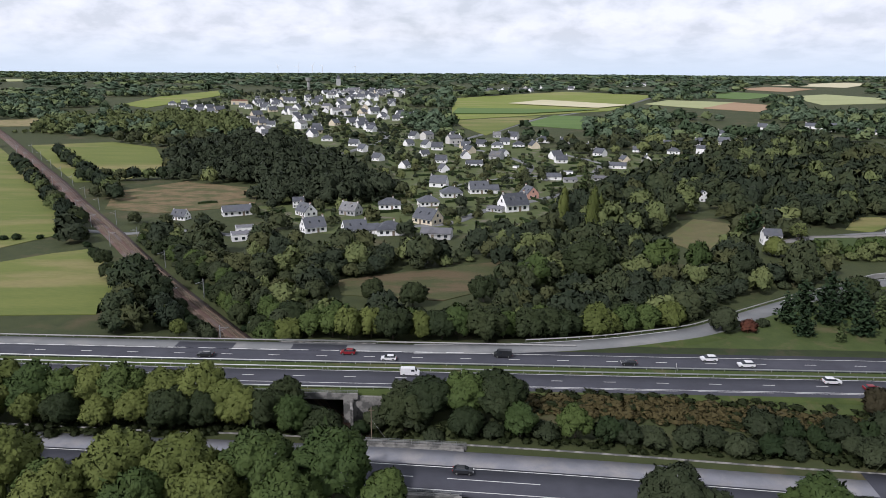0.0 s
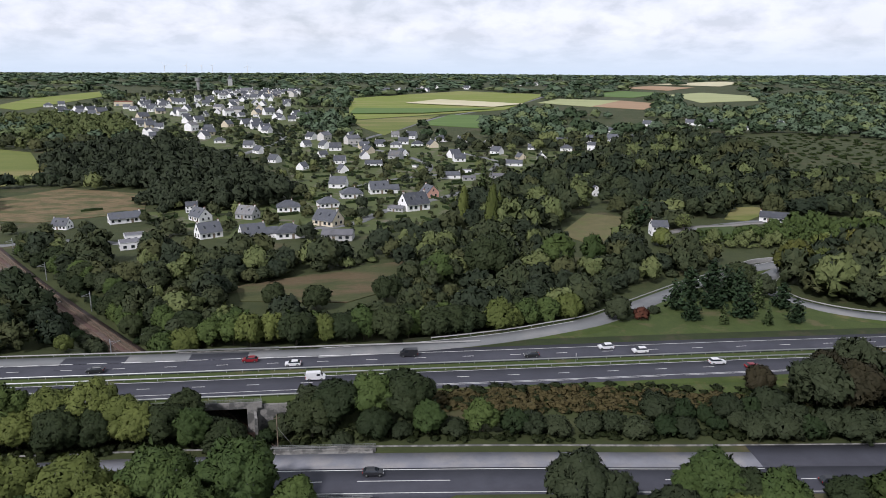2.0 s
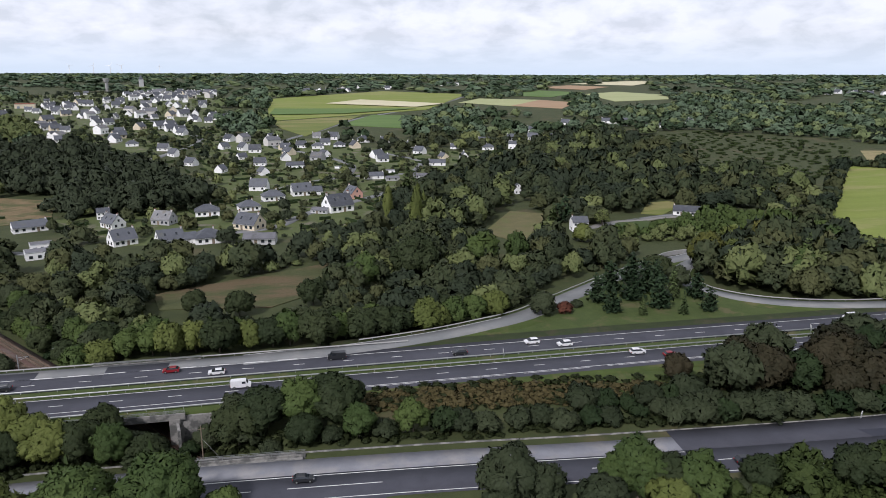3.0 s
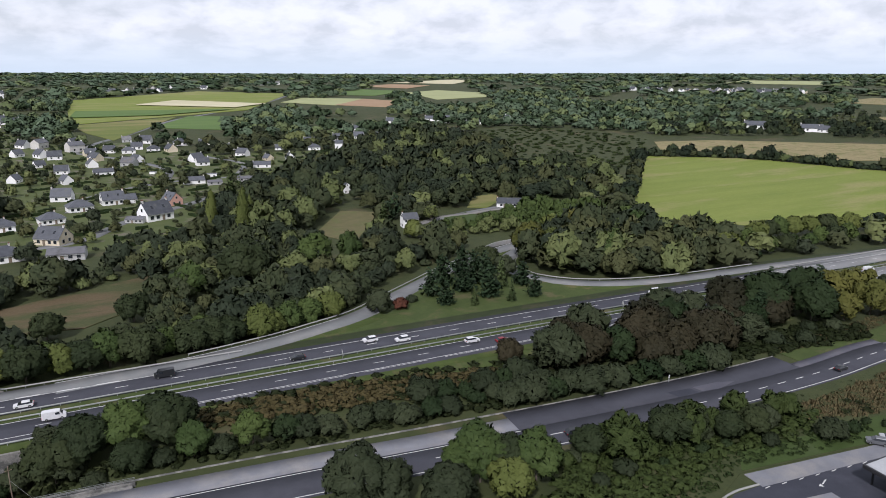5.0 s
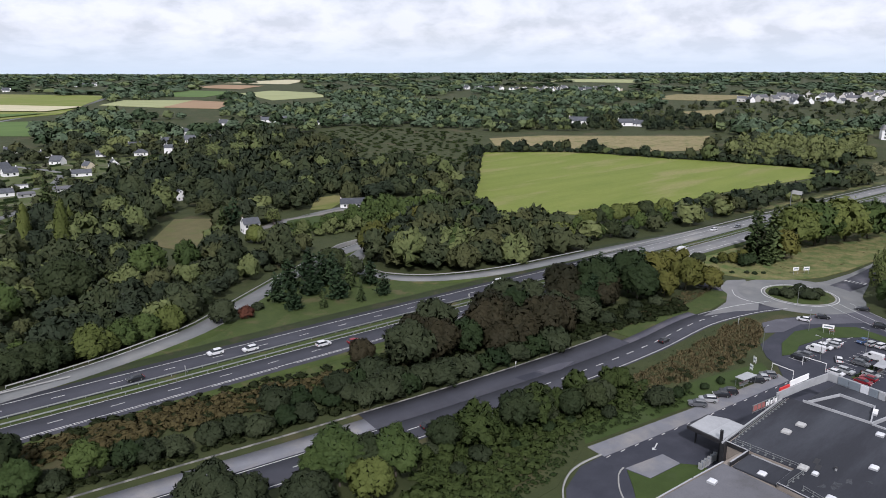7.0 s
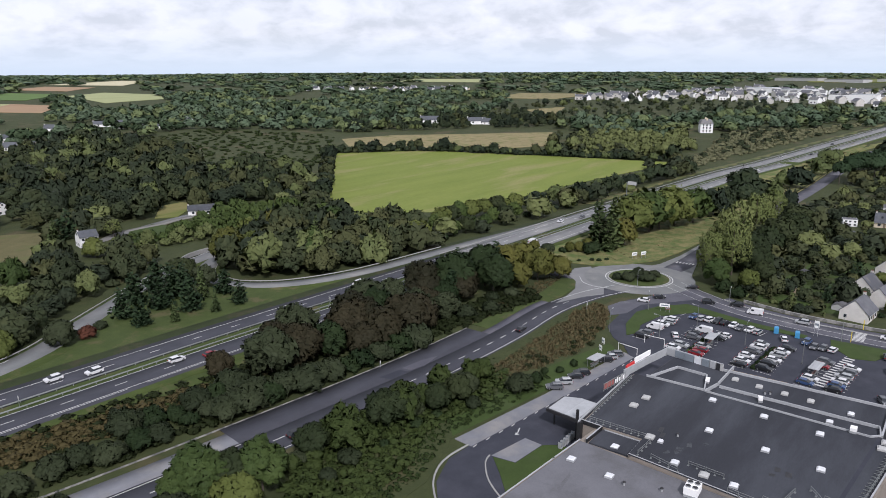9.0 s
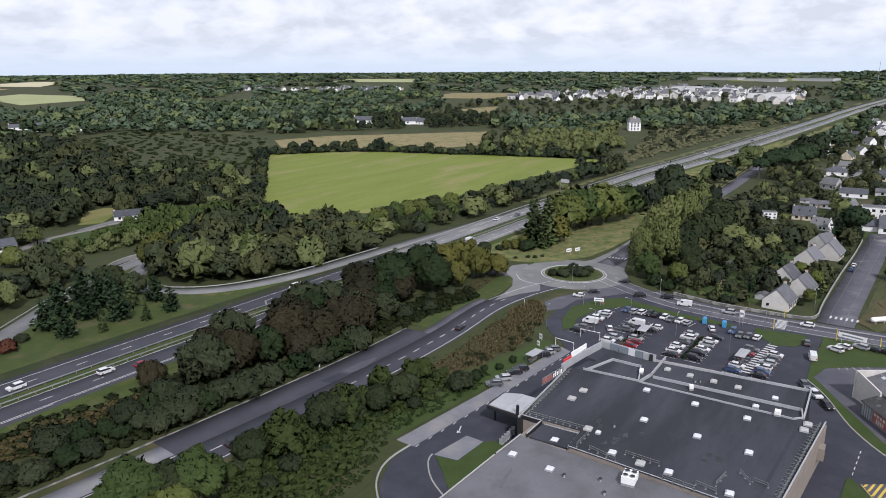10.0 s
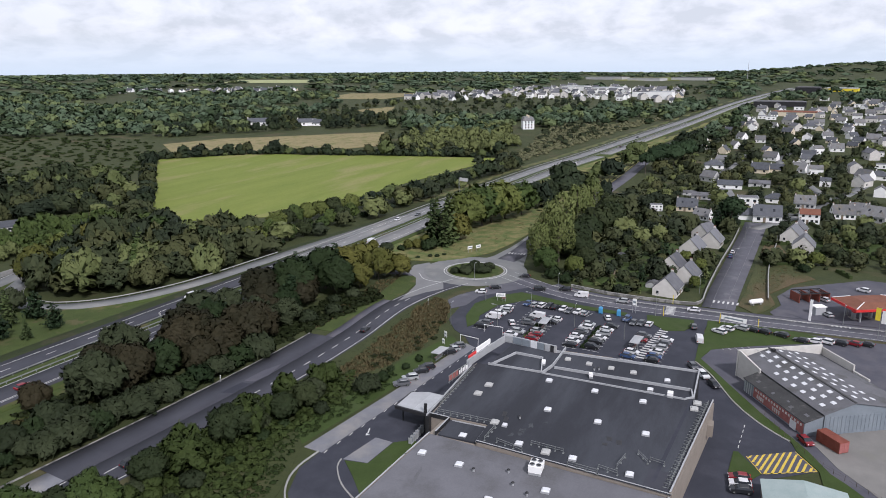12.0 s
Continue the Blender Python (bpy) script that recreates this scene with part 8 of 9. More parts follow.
def stuff(name, spots, material, label, category, detail="mid"):
    """Joined foliage: spots are (x, y, kind, width scale, height scale)."""
    vs, fs, ns, tones, k = [], [], [], [], 0
    choice = LEAF_TONES.get(material, (material,))
    tone_of = (0, 0, 0, 1, 1, 2, 3) if len(choice) == 4 else (0, 0, 1, 2)
    sx = np.array([s[0] for s in spots])
    sy = np.array([s[1] for s in spots])
    sz = land(sx, sy)
    for (x, y, kind, a, b), z in zip(spots, sz):
        step = detail if detail != "mid" else "close" if math.hypot(x, y) < 270 else "mid" if math.hypot(x, y) < 460 else "back"
        v, f, n = template(kind, step)[rng.integers(4)]
        t = rng.uniform(0, 6.283)
        c, s = math.cos(t), math.sin(t)
        q = np.empty_like(v)
        q[:, 0], q[:, 1], q[:, 2] = (v[:, 0] * c - v[:, 1] * s) * a + x, (v[:, 0] * s + v[:, 1] * c) * a + y, v[:, 2] * b + z - 0.2
        vs.append(q)
        ns.append(np.stack([n[:, 0] * c - n[:, 1] * s, n[:, 0] * s + n[:, 1] * c, n[:, 2]], 1))
        fs.append(f + k)
        tones.append(np.full(len(f), tone_of[rng.integers(len(tone_of))] if len(choice) > 1 else 0))
        k += len(v)
    if not vs:
        return None
    me = big_mesh(name, np.concatenate(vs), np.concatenate(fs), M[material], facing=np.concatenate(ns))
    for key in choice[1:]:
        me.materials.append(M[key])
    me.polygons.foreach_set("material_index", np.concatenate(tones).astype(np.int32))
    return tagged(new(name, me), label, category, kind="stuff")


def scatter(outline, spacing, seed):
    r = np.random.default_rng(seed)
    xs, ys = [p[0] for p in outline], [p[1] for p in outline]
    x, y = np.meshgrid(np.arange(min(xs), max(xs), spacing), np.arange(min(ys), max(ys), spacing))
    x = (x + r.uniform(-0.42, 0.42, x.shape) * spacing).ravel()
    y = (y + r.uniform(-0.42, 0.42, y.shape) * spacing).ravel()
    ok = inside(outline, x, y)
    return x[ok], y[ok], r


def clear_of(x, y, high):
    """Woodland keeps off open fields and out of the camera's sight lines to fields and houses."""
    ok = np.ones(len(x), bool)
    # drop from about the camera's height down to the land
    eye_drop = np.maximum(75.0 - hills(x, y), 25.0)
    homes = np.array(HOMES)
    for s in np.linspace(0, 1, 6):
        k = 1.0 / (1.0 - s * min(high, 13.0) / eye_drop)
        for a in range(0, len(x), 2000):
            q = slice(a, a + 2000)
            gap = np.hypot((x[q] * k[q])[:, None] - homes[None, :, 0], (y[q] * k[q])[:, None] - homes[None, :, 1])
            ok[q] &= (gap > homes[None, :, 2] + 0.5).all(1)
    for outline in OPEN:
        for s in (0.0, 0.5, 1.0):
            k = 1.0 / (1.0 - s * high / eye_drop)
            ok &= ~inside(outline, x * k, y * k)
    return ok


def wood(name, outline, spacing, kinds, material, label, seed, size=(0.75, 1.15), detail="mid", high=10.0, keep=True, lines=True):
    x, y, r = scatter(outline, spacing, seed)
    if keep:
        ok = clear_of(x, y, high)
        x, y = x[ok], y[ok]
    if lines:
        ok = (distance_to(HIGHWAY, x, y)[0] > 20.5) & (distance_to(RAILWAY, x, y)[0] > 10.5) & (distance_to(SLIP_NORTH, x, y)[0] > 8.5) & (distance_to(LOOP, x, y)[0] > 8) \
            & (distance_to(NORTHEAST, x, y)[0] > 8) & (distance_to(STREET, x, y)[0] > 9) & (distance_to(EAST, x, y)[0] > 9)
        x, y = x[ok], y[ok]
    spots = []
    for px, py in zip(x, y):
        a = size[0] + (size[1] - size[0]) * 1.15 * r.random() ** 1.4
        spots.append((px, py, kinds[r.integers(len(kinds))], a, a * r.uniform(0.78, 1.25)))
    return stuff(name, spots, material, label, "wood", detail)


HEATHLAND = [(366, 470), (362, 540), (356, 620), (380, 700), (490, 716), (590, 560), (640, 470), (520, 440), (430, 420)]
# near trees: between highway and slip road, west of the railway
row([(-170, 156), (-130, 153), (-96, 149), (-70, 149), (-44, 146)], ["olive", "olive", "ash"], 7.6, (0.9, 1.15), 3, 1.4)
row([(-150, 148), (-92, 143), (-60, 143), (-36, 141.5)], ["oak", "olive", "olive"], 8.2, (0.6, 0.85), 4, 1.2)
row([(-9, 147), (4, 147), (17, 145)], ["ash", "oak"], 7.0, (0.9, 1.1), 5, 1.0)
row([(-13, 138.5), (2, 139), (20, 138.5), (34, 137)], ["oak", "sallow", "ash"], 6.0, (0.62, 0.85), 6, 0.8)
for x, y, s in ((-26, 153, 0.7), (-15, 152, 0.9), (-9, 154, 0.9), (-5, 152, 1.0), (-20, 141, 0.7), (-30, 146, 0.9), (-6, 146, 1.0)):
    tree("sallow", x, y, s)
tree("bush", -24, 147, 0.9)
for x, y, kind, s in ((-39, 142, "oak", 0.8), (-33, 140, "ash", 0.78), (-26.5, 139.5, "oak", 0.72), (-29, 145, "sallowtree", 0.7), (-36, 148, "oak", 0.8)):
    tree(kind, x, y, s)
tree("bush", -19, 150.5, 0.8)
# in front of the slip road
for x, y, kind, s in ((-80, 114, "olive", 1.3), (-70, 110, "ash", 1.0), (-58, 114, "olive", 1.35), (-47, 113, "olive", 1.3), (-33, 114, "ash", 1.35),
                      (-20, 114, "ash", 1.4), (-10, 110, "ash", 0.85), (-93, 119, "olive", 1.2), (-104, 114, "ash", 1.3), (-40, 106, "olive", 1.2), (-66, 104, "olive", 1.2), (-26, 105, "ash", 1.2), (-52, 105, "ash", 1.1), (-86, 105, "ash", 1.2),
                      (41, 108.5, "sallowtree", 1.1), (46, 106, "sallowtree", 0.8), (38, 105, "sallow", 1.0), (64, 103.5, "ash", 1.1), (69, 102, "oak", 0.85), (60, 104.5, "ash", 0.8), (54, 98, "sallowtree", 0.9), (74, 99, "ash", 1.0), (66, 96, "olive", 0.8)):
    tree(kind, x, y, s)
# embankment scrub east of the bridge
row([(34, 138), (52, 135.5), (66, 133), (84, 131), (100, 130)], ["sallow", "sallow", "bush"], 5.8, (0.7, 1.35), 8, 1.6)
row([(70, 140), (82, 137.5), (98, 137)], ["sallow", "bush"], 5.2, (0.85, 1.15), 9, 1.0)
row([(88, 128), (110, 126), (130, 124), (152, 122)], ["sallow", "bush", "sallow"], 5.0, (0.95, 1.3), 10, 1.0)
grove([(102, 136), (128, 129), (166, 128), (190, 133), (205, 140), (190, 149), (150, 150), (112, 149)], ["russet", "russet", "sallowtree", "russet", "darkoak"], 8.4, (0.85, 1.3), 12)
tree("russet", 100, 148, 0.62)
grove([(182, 134), (214, 130), (219, 141), (204, 149), (186, 149)], ["darkoak", "pine", "darkoak"], 7.8, (1.1, 1.3), 13)
for x, y, s in ((220, 137, 1.4), (227, 127, 1.3), (229, 135, 1.4), (215, 128, 1.1), (233, 121, 1.0), (236, 128, 0.95), (225, 143, 1.1)):
    tree("yellow", x, y, s)
for x, y, s in ((203, 124, 0.75), (186, 121, 0.7), (176, 124, 0.8), (196, 127, 0.6)):
    tree("sallow", x, y, s)
# south bank of the slip road, above the shop
row([(84, 101), (96, 99.5), (104, 97.5), (118, 94.5), (132, 91)], ["oak", "sallowtree", "oak", "sallow"], 5.4, (0.5, 0.78), 15, 1.0)
row([(84, 93), (98, 91), (122, 88.5), (134, 86.5)], ["bush", "sallow", "bush"], 8.5, (0.35, 0.7), 16, 1.6)
tree("sallow", 140, 82.5, 0.85)
tree("bush", 147, 82.0, 0.65)
for x, y in ((156, 79.6), (162, 78.6), (153, 82.5)):
    tree("bush", x, y, 0.36, 1.3)
# low shrubs of the planted strips and of the dry verge
for k in range(15):
    tree("bush", 207.6 - 1.33 * k, 38.6 + 0.09 * k, 0.16 + 0.05 * (k % 3), 1.2)
for k in range(8):
    tree("bush", 204.8 - 1.8 * k, 56.4 + 0.12 * k, 0.15 + 0.05 * (k % 3), 1.2)
row([(258, 146), (266, 140), (274, 134), (283, 131)], ["sallow", "bush", "yellow"], 4.0, (0.4, 0.7), 91, 1.5)
row([(262, 127), (266, 121), (272, 116)], ["bush", "sallow"], 4.0, (0.25, 0.45), 92, 1.0)
# roundabout planting
for x, y, s in ((247, 99, 0.75), (250, 93, 0.8), (254, 98, 0.7), (257, 93, 0.6), (246, 103, 0.55), (259, 100, 0.5)):
    tree("sallow", x, y, s, 0.9)
# conifers on the slip-road island
for x, y, kind, s in ((84, 199.5, "sallowtree", 0.75), (107, 207, "cedar", 1.0), (107, 196, "cedar", 0.85), (119, 206, "cedar", 1.2), (115, 191.5, "spruce", 0.55), (124, 197, "cedar", 1.15), (128, 189, "spruce", 0.6), (138, 190, "cedar", 0.8),
                      (142, 228, "oak", 0.8), (130, 226, "cedar", 1.1), (117, 217, "cedar", 1.1), (143, 216, "sallowtree", 0.8), (142, 203, "cedar", 0.9), (128, 214, "cedar", 1.2), (134, 205, "spruce", 0.95), (136, 220, "cedar", 1.0), (98, 204, "sallow", 0.5)):
    tree(kind, x, y, s, z=1.6)
tree("redbush", 91.5, 199.5, 1.0, z=1.6)
# clump between highway and roundabout
for x, y, kind, s in ((288, 131, "spruce", 1.05), (292, 126, "spruce", 1.15), (284, 124, "spruce", 0.8), (297, 133, "spruce", 1.0), (296, 129, "pine", 0.9), (276, 128, "bush", 0.8), (299, 123, "yellow", 0.8),
                      (322, 128, "olive", 1.05), (331, 124, "ash", 1.1), (340, 122, "olive", 1.05), (330, 131, "ash", 1.05), (342, 129, "olive", 1.05), (352, 119, "olive", 1.1), (360, 124, "olive", 1.0),
                      (366, 114, "ash", 1.0), (388, 110, "ash", 0.85), (407, 109, "olive", 0.75), (398, 116, "oak", 0.7), (464, 115, "oak", 0.95), (453, 104, "ash", 0.72), (463, 97, "olive", 0.6), (480, 106, "bush", 0.9),
                      (511, 102, "olive", 0.6), (513, 93, "russet", 0.85), (579, 91, "oak", 0.7), (616, 92, "oak", 0.85), (600, 96, "olive", 0.6), (436, 106, "oak", 0.7)):
    tree(kind, x, y, s * 1.7)
# pale willows and garden trees east of the roundabout
for x, y, kind, s in ((262, 71, "ash", 0.8), (270, 76, "willow", 0.85), (278, 70, "willow", 1.0), (290, 76, "willow", 1.05), (303, 81, "willow", 0.7), (316, 79, "willow", 1.05), (333, 80, "ash", 0.9), (345, 78, "willow", 1.0),
                      (360, 79, "willow", 0.95), (384, 78, "willow", 0.85), (404, 76, "willow", 0.75), (292, 82, "willow", 0.6), (318, 83, "willow", 0.7), (352, 83, "willow", 0.7), (285, 64, "oak", 0.9), (300, 68, "oak", 0.95), (318, 68, "oak", 0.95), (336, 66, "oak", 1.0), (352, 64, "oak", 1.0), (372, 66, "oak", 1.0), (254, 66, "bush", 0.9),
                      (262, 60, "olive", 0.6), (275, 58, "oak", 0.6), (250, 60, "bush", 0.8)):
    tree(kind, x, y, s * (1.28 if kind == "willow" else 1.2), 1.35 if kind == "willow" else 1.0)
# tall pines and garden trees beside the side road
for x, y, kind, s in ((550, 67, "umbrella", 1.2), (558, 62, "umbrella", 1.3), (560, 55, "umbrella", 1.25), (578, 50, "umbrella", 1.3), (600, 48, "umbrella", 1.2), (540, 73, "umbrella", 1.0), (570, 66, "umbrella", 1.15), (590, 58, "umbrella", 1.2),
                      (684, 47, "oak", 1.7), (701, 62, "olive", 1.4), (662, 54, "oak", 1.3), (368, 7.5, "umbrella", 1.05), (374, 9.5, "pine", 1.5), (366, 12, "pine", 1.4), (380, 12, "pine", 1.3),
                      (352, -36, "pine", 0.9), (318, -14.5, "bush", 0.6), (262, 34, "pine", 0.6), (300, 30, "pine", 0.8), (262, 15.5, "olive", 0.42), (268, 14, "bush", 0.6), (276, 13.5, "sallow", 0.55), (286, 15.5, "olive", 0.5), (292, 14, "bush", 0.7),
                      (304, 13, "bush", 0.5), (322, 9, "bush", 0.45), (338, 8.5, "bush", 0.5), (256, 17.5, "bush", 0.4), (296, 22, "olive", 0.5), (300, -22, "bush", 0.8), (312, -27, "olive", 0.55), (330, -31, "bush", 0.7)):
    tree(kind, x, y, s)
# hedge of trees along the meadow beside the highway
row([(268, 208), (290, 216), (312, 214), (340, 205), (370, 200), (410, 192), (450, 186), (500, 178), (540, 170)], ["olive", "ash", "oak", "olive"], 8.5, (0.75, 1.0), 21, 2.0)
row([(258, 196), (300, 197), (345, 190), (400, 183)], ["oak", "ash", "bush"], 9.0, (0.6, 0.85), 22, 1.5)
row([(455, 478), (522, 416), (566, 296), (590, 205)], ["oak", "oak", "ash", "sallow"], 10.0, (0.55, 1.25), 23, 4.0)
row([(452, 474), (518, 412), (562, 294), (588, 212)], ["bush", "sallow", "bush"], 5.0, (0.8, 1.5), 29, 2.0)
row([(268, 290), (330, 352), (400, 420), (452, 472)], ["bush", "sallow", "ash", "oak"], 6.0, (0.6, 1.1), 33, 2.5)
# sunlight on this scrub is painted through its brighter leaf colour
wood("scrub_wood", [(-452, 742), (-400, 735), (-335, 745), (-275, 715), (-235, 725), (-205, 750), (-216, 800), (-270, 955), (-355, 965), (-420, 935), (-470, 860)], 9.0, ["sallow", "ash", "olive", "bush"], "mixed_pale_sunlit", "low olive-green scrub wood behind the pastures, sunlight put into its leaf colour", 50, (0.7, 1.1), high=4)
wood("wood", [(560, 570), (640, 525), (720, 440), (790, 400), (860, 470), (800, 570), (680, 650)], 13.0, ["oak", "ash", "olive"], "mixed", "garden trees and hedges round the farm", 49, (0.5, 1.1), high=3.5)
row([(-49, 203), (-66, 227), (-92, 262), (-136, 322)], ["oak", "ash", "sallowtree"], 6.0, (0.5, 0.85), 45, 1.2)
row([(-71, 203), (-92, 232), (-112, 258)], ["bush", "sallow"], 5.0, (0.6, 0.9), 46, 0.8)
wood("thicket", [(72, 96), (90, 104), (130, 99), (148, 94), (134, 91.5), (106, 94), (88, 96)], 4.2, ["sallow", "olive", "ash", "bush"], "thicketleaf", "dense green thicket on the bank above the shop", 47, (0.45, 0.9), detail="near", keep=False)
wood("thicket", [(164, 316), (158, 300), (180, 300), (198, 304), (236, 318), (232, 334), (216, 322), (190, 304)], 5.0, ["ash", "olive", "sallow"], "ash", "sunlit green bushes beside the lane", 48, (0.35, 0.7), keep=False, lines=False)
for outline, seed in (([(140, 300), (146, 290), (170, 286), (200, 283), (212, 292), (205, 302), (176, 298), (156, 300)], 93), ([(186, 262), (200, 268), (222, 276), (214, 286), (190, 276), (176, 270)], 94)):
    wood("thicket", outline, 4.6, ["ash", "olive", "sallow", "bush"], "mixed_pale_sunlit", "light green bushes between the lane and the slip road", seed, (0.35, 0.62), keep=False, lines=False)
ribbon("lane", spline([(160, 322), (176, 332), (197, 334), (212, 338), (228, 336), (246, 330)], 4), 2.2, -2.2, M["yard"], "pale gravel lane past the white houses", "road", 0.3, 0.5)
# railway hedges
row([(-57, 207), (-72, 228), (-95, 259), (-118, 290), (-140, 318)], ["oak", "sallow", "ash", "bush"], 4.6, (0.4, 0.75), 48, 0.9)
row([(-78, 197), (-104, 230), (-122, 252), (-164, 314), (-172, 324)], ["oak", "olive", "bush"], 7.0, (0.35, 0.6), 24, 1.0)
row([(-178, 338), (-222, 398), (-282, 482), (-340, 560)], ["oak", "olive"], 9.0, (0.7, 0.95), 25, 2.0)
row([(-196, 420), (-256, 506), (-330, 606)], ["oak", "oak"], 10.0, (0.7, 1.0), 26, 2.0)
row([(-252, 488), (-225, 488), (-200, 498), (-185, 505)], ["oak"], 9.0, (0.75, 0.95), 27, 1.5)
row([(-300, 308), (-240, 312), (-196, 318), (-170, 326)], ["oak", "bush"], 8.0, (0.5, 0.75), 28, 1.5)

# belt between the highway and the wet meadow
row([(-52, 197), (-30, 195.5), (0, 194.5), (28, 196), (50, 199), (70, 205)], ["oak", "ash", "olive"], 6.4, (0.75, 0.95), 41, 1.6)
row([(-46, 205), (-20, 203), (6, 202.5), (30, 204), (52, 208)], ["oak", "sallow", "ash"], 7.0, (0.6, 0.85), 42, 1.6)
row([(-36, 213), (-12, 210), (14, 212), (34, 214)], ["sallow", "bush"], 7.0, (0.7, 1.0), 43, 2.0)
for x, y, s in ((-24, 232, 0.7), (-10, 226, 0.75), (14, 232, 0.8), (24, 250, 0.8)):
    tree("oak", x, y, s)

# woods as one mass each
wood("wood", [(-300, 205), (-72, 193), (-112, 248), (-140, 226), (-180, 222)], 8.0, ["oak", "ash", "olive"], "mixed", "dense mixed broadleaf wood beside the highway", 31, (0.7, 1.1))
wood("wood", [(-52, 200), (-20, 198), (20, 198), (50, 203), (72, 208), (90, 224), (120, 243), (150, 262), (158, 280), (148, 298), (112, 296), (100, 310), (92, 325), (60, 322), (30, 308), (-10, 300), (-60, 302),
              (-128, 306), (-142, 300), (-100, 244)], 7.6, ["oak", "ash", "oak", "olive", "sallow"], "mixed", "dense mixed wood below the village", 32, (0.5, 1.05), high=9)
wood("wood", [(60, 330), (96, 326), (132, 376), (170, 372), (200, 352), (262, 400), (330, 480), (356, 540), (350, 620), (372, 690), (330, 700), (240, 600), (190, 545), (150, 520), (125, 470), (96, 452), (70, 400)], 10.6,
     ["oak", "oak", "ash", "olive"], "mixed", "broad dark oak wood beside the village", 33, (0.85, 1.45), high=11)
wood("wood", [(215, 345), (262, 352), (285, 320), (262, 300), (300, 340), (330, 372), (362, 404), (364, 440), (340, 478), (330, 480), (262, 400)], 11.0, ["oak", "oak", "olive"], "mixed", "dark oak wood beside the meadow", 34, (0.65, 1.2), high=9)
wood("wood", [(-239, 592), (-196, 712), (-130, 670), (-76, 545), (-40, 462), (-36, 425), (-64, 405), (-106, 412), (-122, 470), (-180, 500)], 9.5, ["oak", "oak", "ash"], "mixed_dark", "dark oak wood behind the hamlet", 35, (0.8, 1.3), high=11)
wood("wood", [(160, 232), (176, 248), (196, 256), (215, 268), (246, 268), (262, 250), (256, 206), (236, 194), (204, 190), (178, 194), (164, 206)], 7.4, ["oak", "ash", "oak"], "mixed", "mixed wood inside the loop road", 36, (0.8, 1.3), high=8.5)
wood("wood", [(196, 300), (238, 330), (272, 296), (262, 262), (240, 276), (205, 270)], 7.0, ["ash", "olive", "willow"], "ash", "light green trees beside the lane", 37, (0.55, 0.85), high=7)
wood("wood", [(-154, 300), (-126, 262), (-110, 238), (-128, 215), (-190, 206), (-280, 212), (-160, 240)], 8.0, ["oak", "olive"], "mixed", "hedge wood beside the pasture", 38, (0.5, 0.8), high=6)
wood("wood", [(-140, 345), (-112, 340), (-92, 372), (-110, 404), (-160, 378), (-190, 392), (-210, 440), (-232, 432), (-180, 362)], 8.5, ["oak", "olive", "bush"], "mixed", "scrubby trees round the hamlet", 39, (0.5, 0.8), high=6)
wood("wood", [(600, 215), (640, 215), (760, 190), (820, 180), (800, 232), (700, 330), (640, 330), (590, 300)], 9.5, ["oak", "ash", "russet"], "mixed_pale_sunlit", "light mixed wood round the villa", 40, (0.7, 1.1), high=10)

# trees that stand out of the woods by shape or colour
for x, y, kind, size, tall in ((87, 431, "spruce", 1.5, 1.2), (91, 426, "spruce", 1.2, 1.1), (71, 332, "poplar", 1.5, 1.2), (62, 361, "poplar", 1.3, 1.1), (78, 345, "poplar", 1.2, 1.1), (125, 428, "poplar", 1.3, 1.1),
                               (84, 262, "ash", 1.35, 1.05), (54, 253, "oak", 1.6, 1.0), (33, 245, "ash", 1.2, 1.0), (100, 268, "ash", 1.0, 1.2), (116, 262, "sallowtree", 1.1, 1.0), (145, 336, "spruce", 1.0, 1.0),
                               (155, 344, "pine", 1.2, 1.1), (150, 338, "cedar", 1.1, 1.0), (143, 296, "olive", 0.8, 1.0), (168, 325, "willow", 0.9, 0.8), (216, 372, "cedar", 1.3, 0.9), (228, 386, "cedar", 1.2, 1.0),
                               (211, 258, "yellow", 1.5, 1.1), (200, 262, "olive", 1.1, 1.0), (168, 238, "yellow", 1.6, 1.1), (178, 232, "olive", 1.2, 1.1), (210, 229, "spruce", 1.3, 1.0), (216, 222, "spruce", 1.2, 1.0),
                               (226, 210, "pine", 1.4, 1.0), (245, 200, "olive", 1.1, 1.0), (250, 207, "willow", 1.0, 0.8), (246, 222, "olive", 1.15, 0.9), (232, 240, "ash", 1.3, 1.0), (190, 212, "ash", 1.35, 1.0)):
    tree(kind, x, y, size, tall)

# open countryside further out: tree masses thinning into hedges
town_core = [(250, 60), (350, 50), (480, 60), (640, 60), (900, 10), (1300, -60), (1300, -520), (300, -420), (235, -120), (236, 50)]
village = [(-170, 440), (-130, 400), (-70, 332), (60, 335), (100, 450), (150, 520), (205, 560), (230, 640), (120, 640), (60, 760), (0, 740), (-60, 900), (-180, 1040), (-200, 760), (-110, 660), (-60, 540), (-30, 470), (-35, 420), (-110, 405)]
estate = [(760, 560), (1000, 620), (1500, 560), (1700, 200), (1650, 80), (1200, 160), (900, 330)]


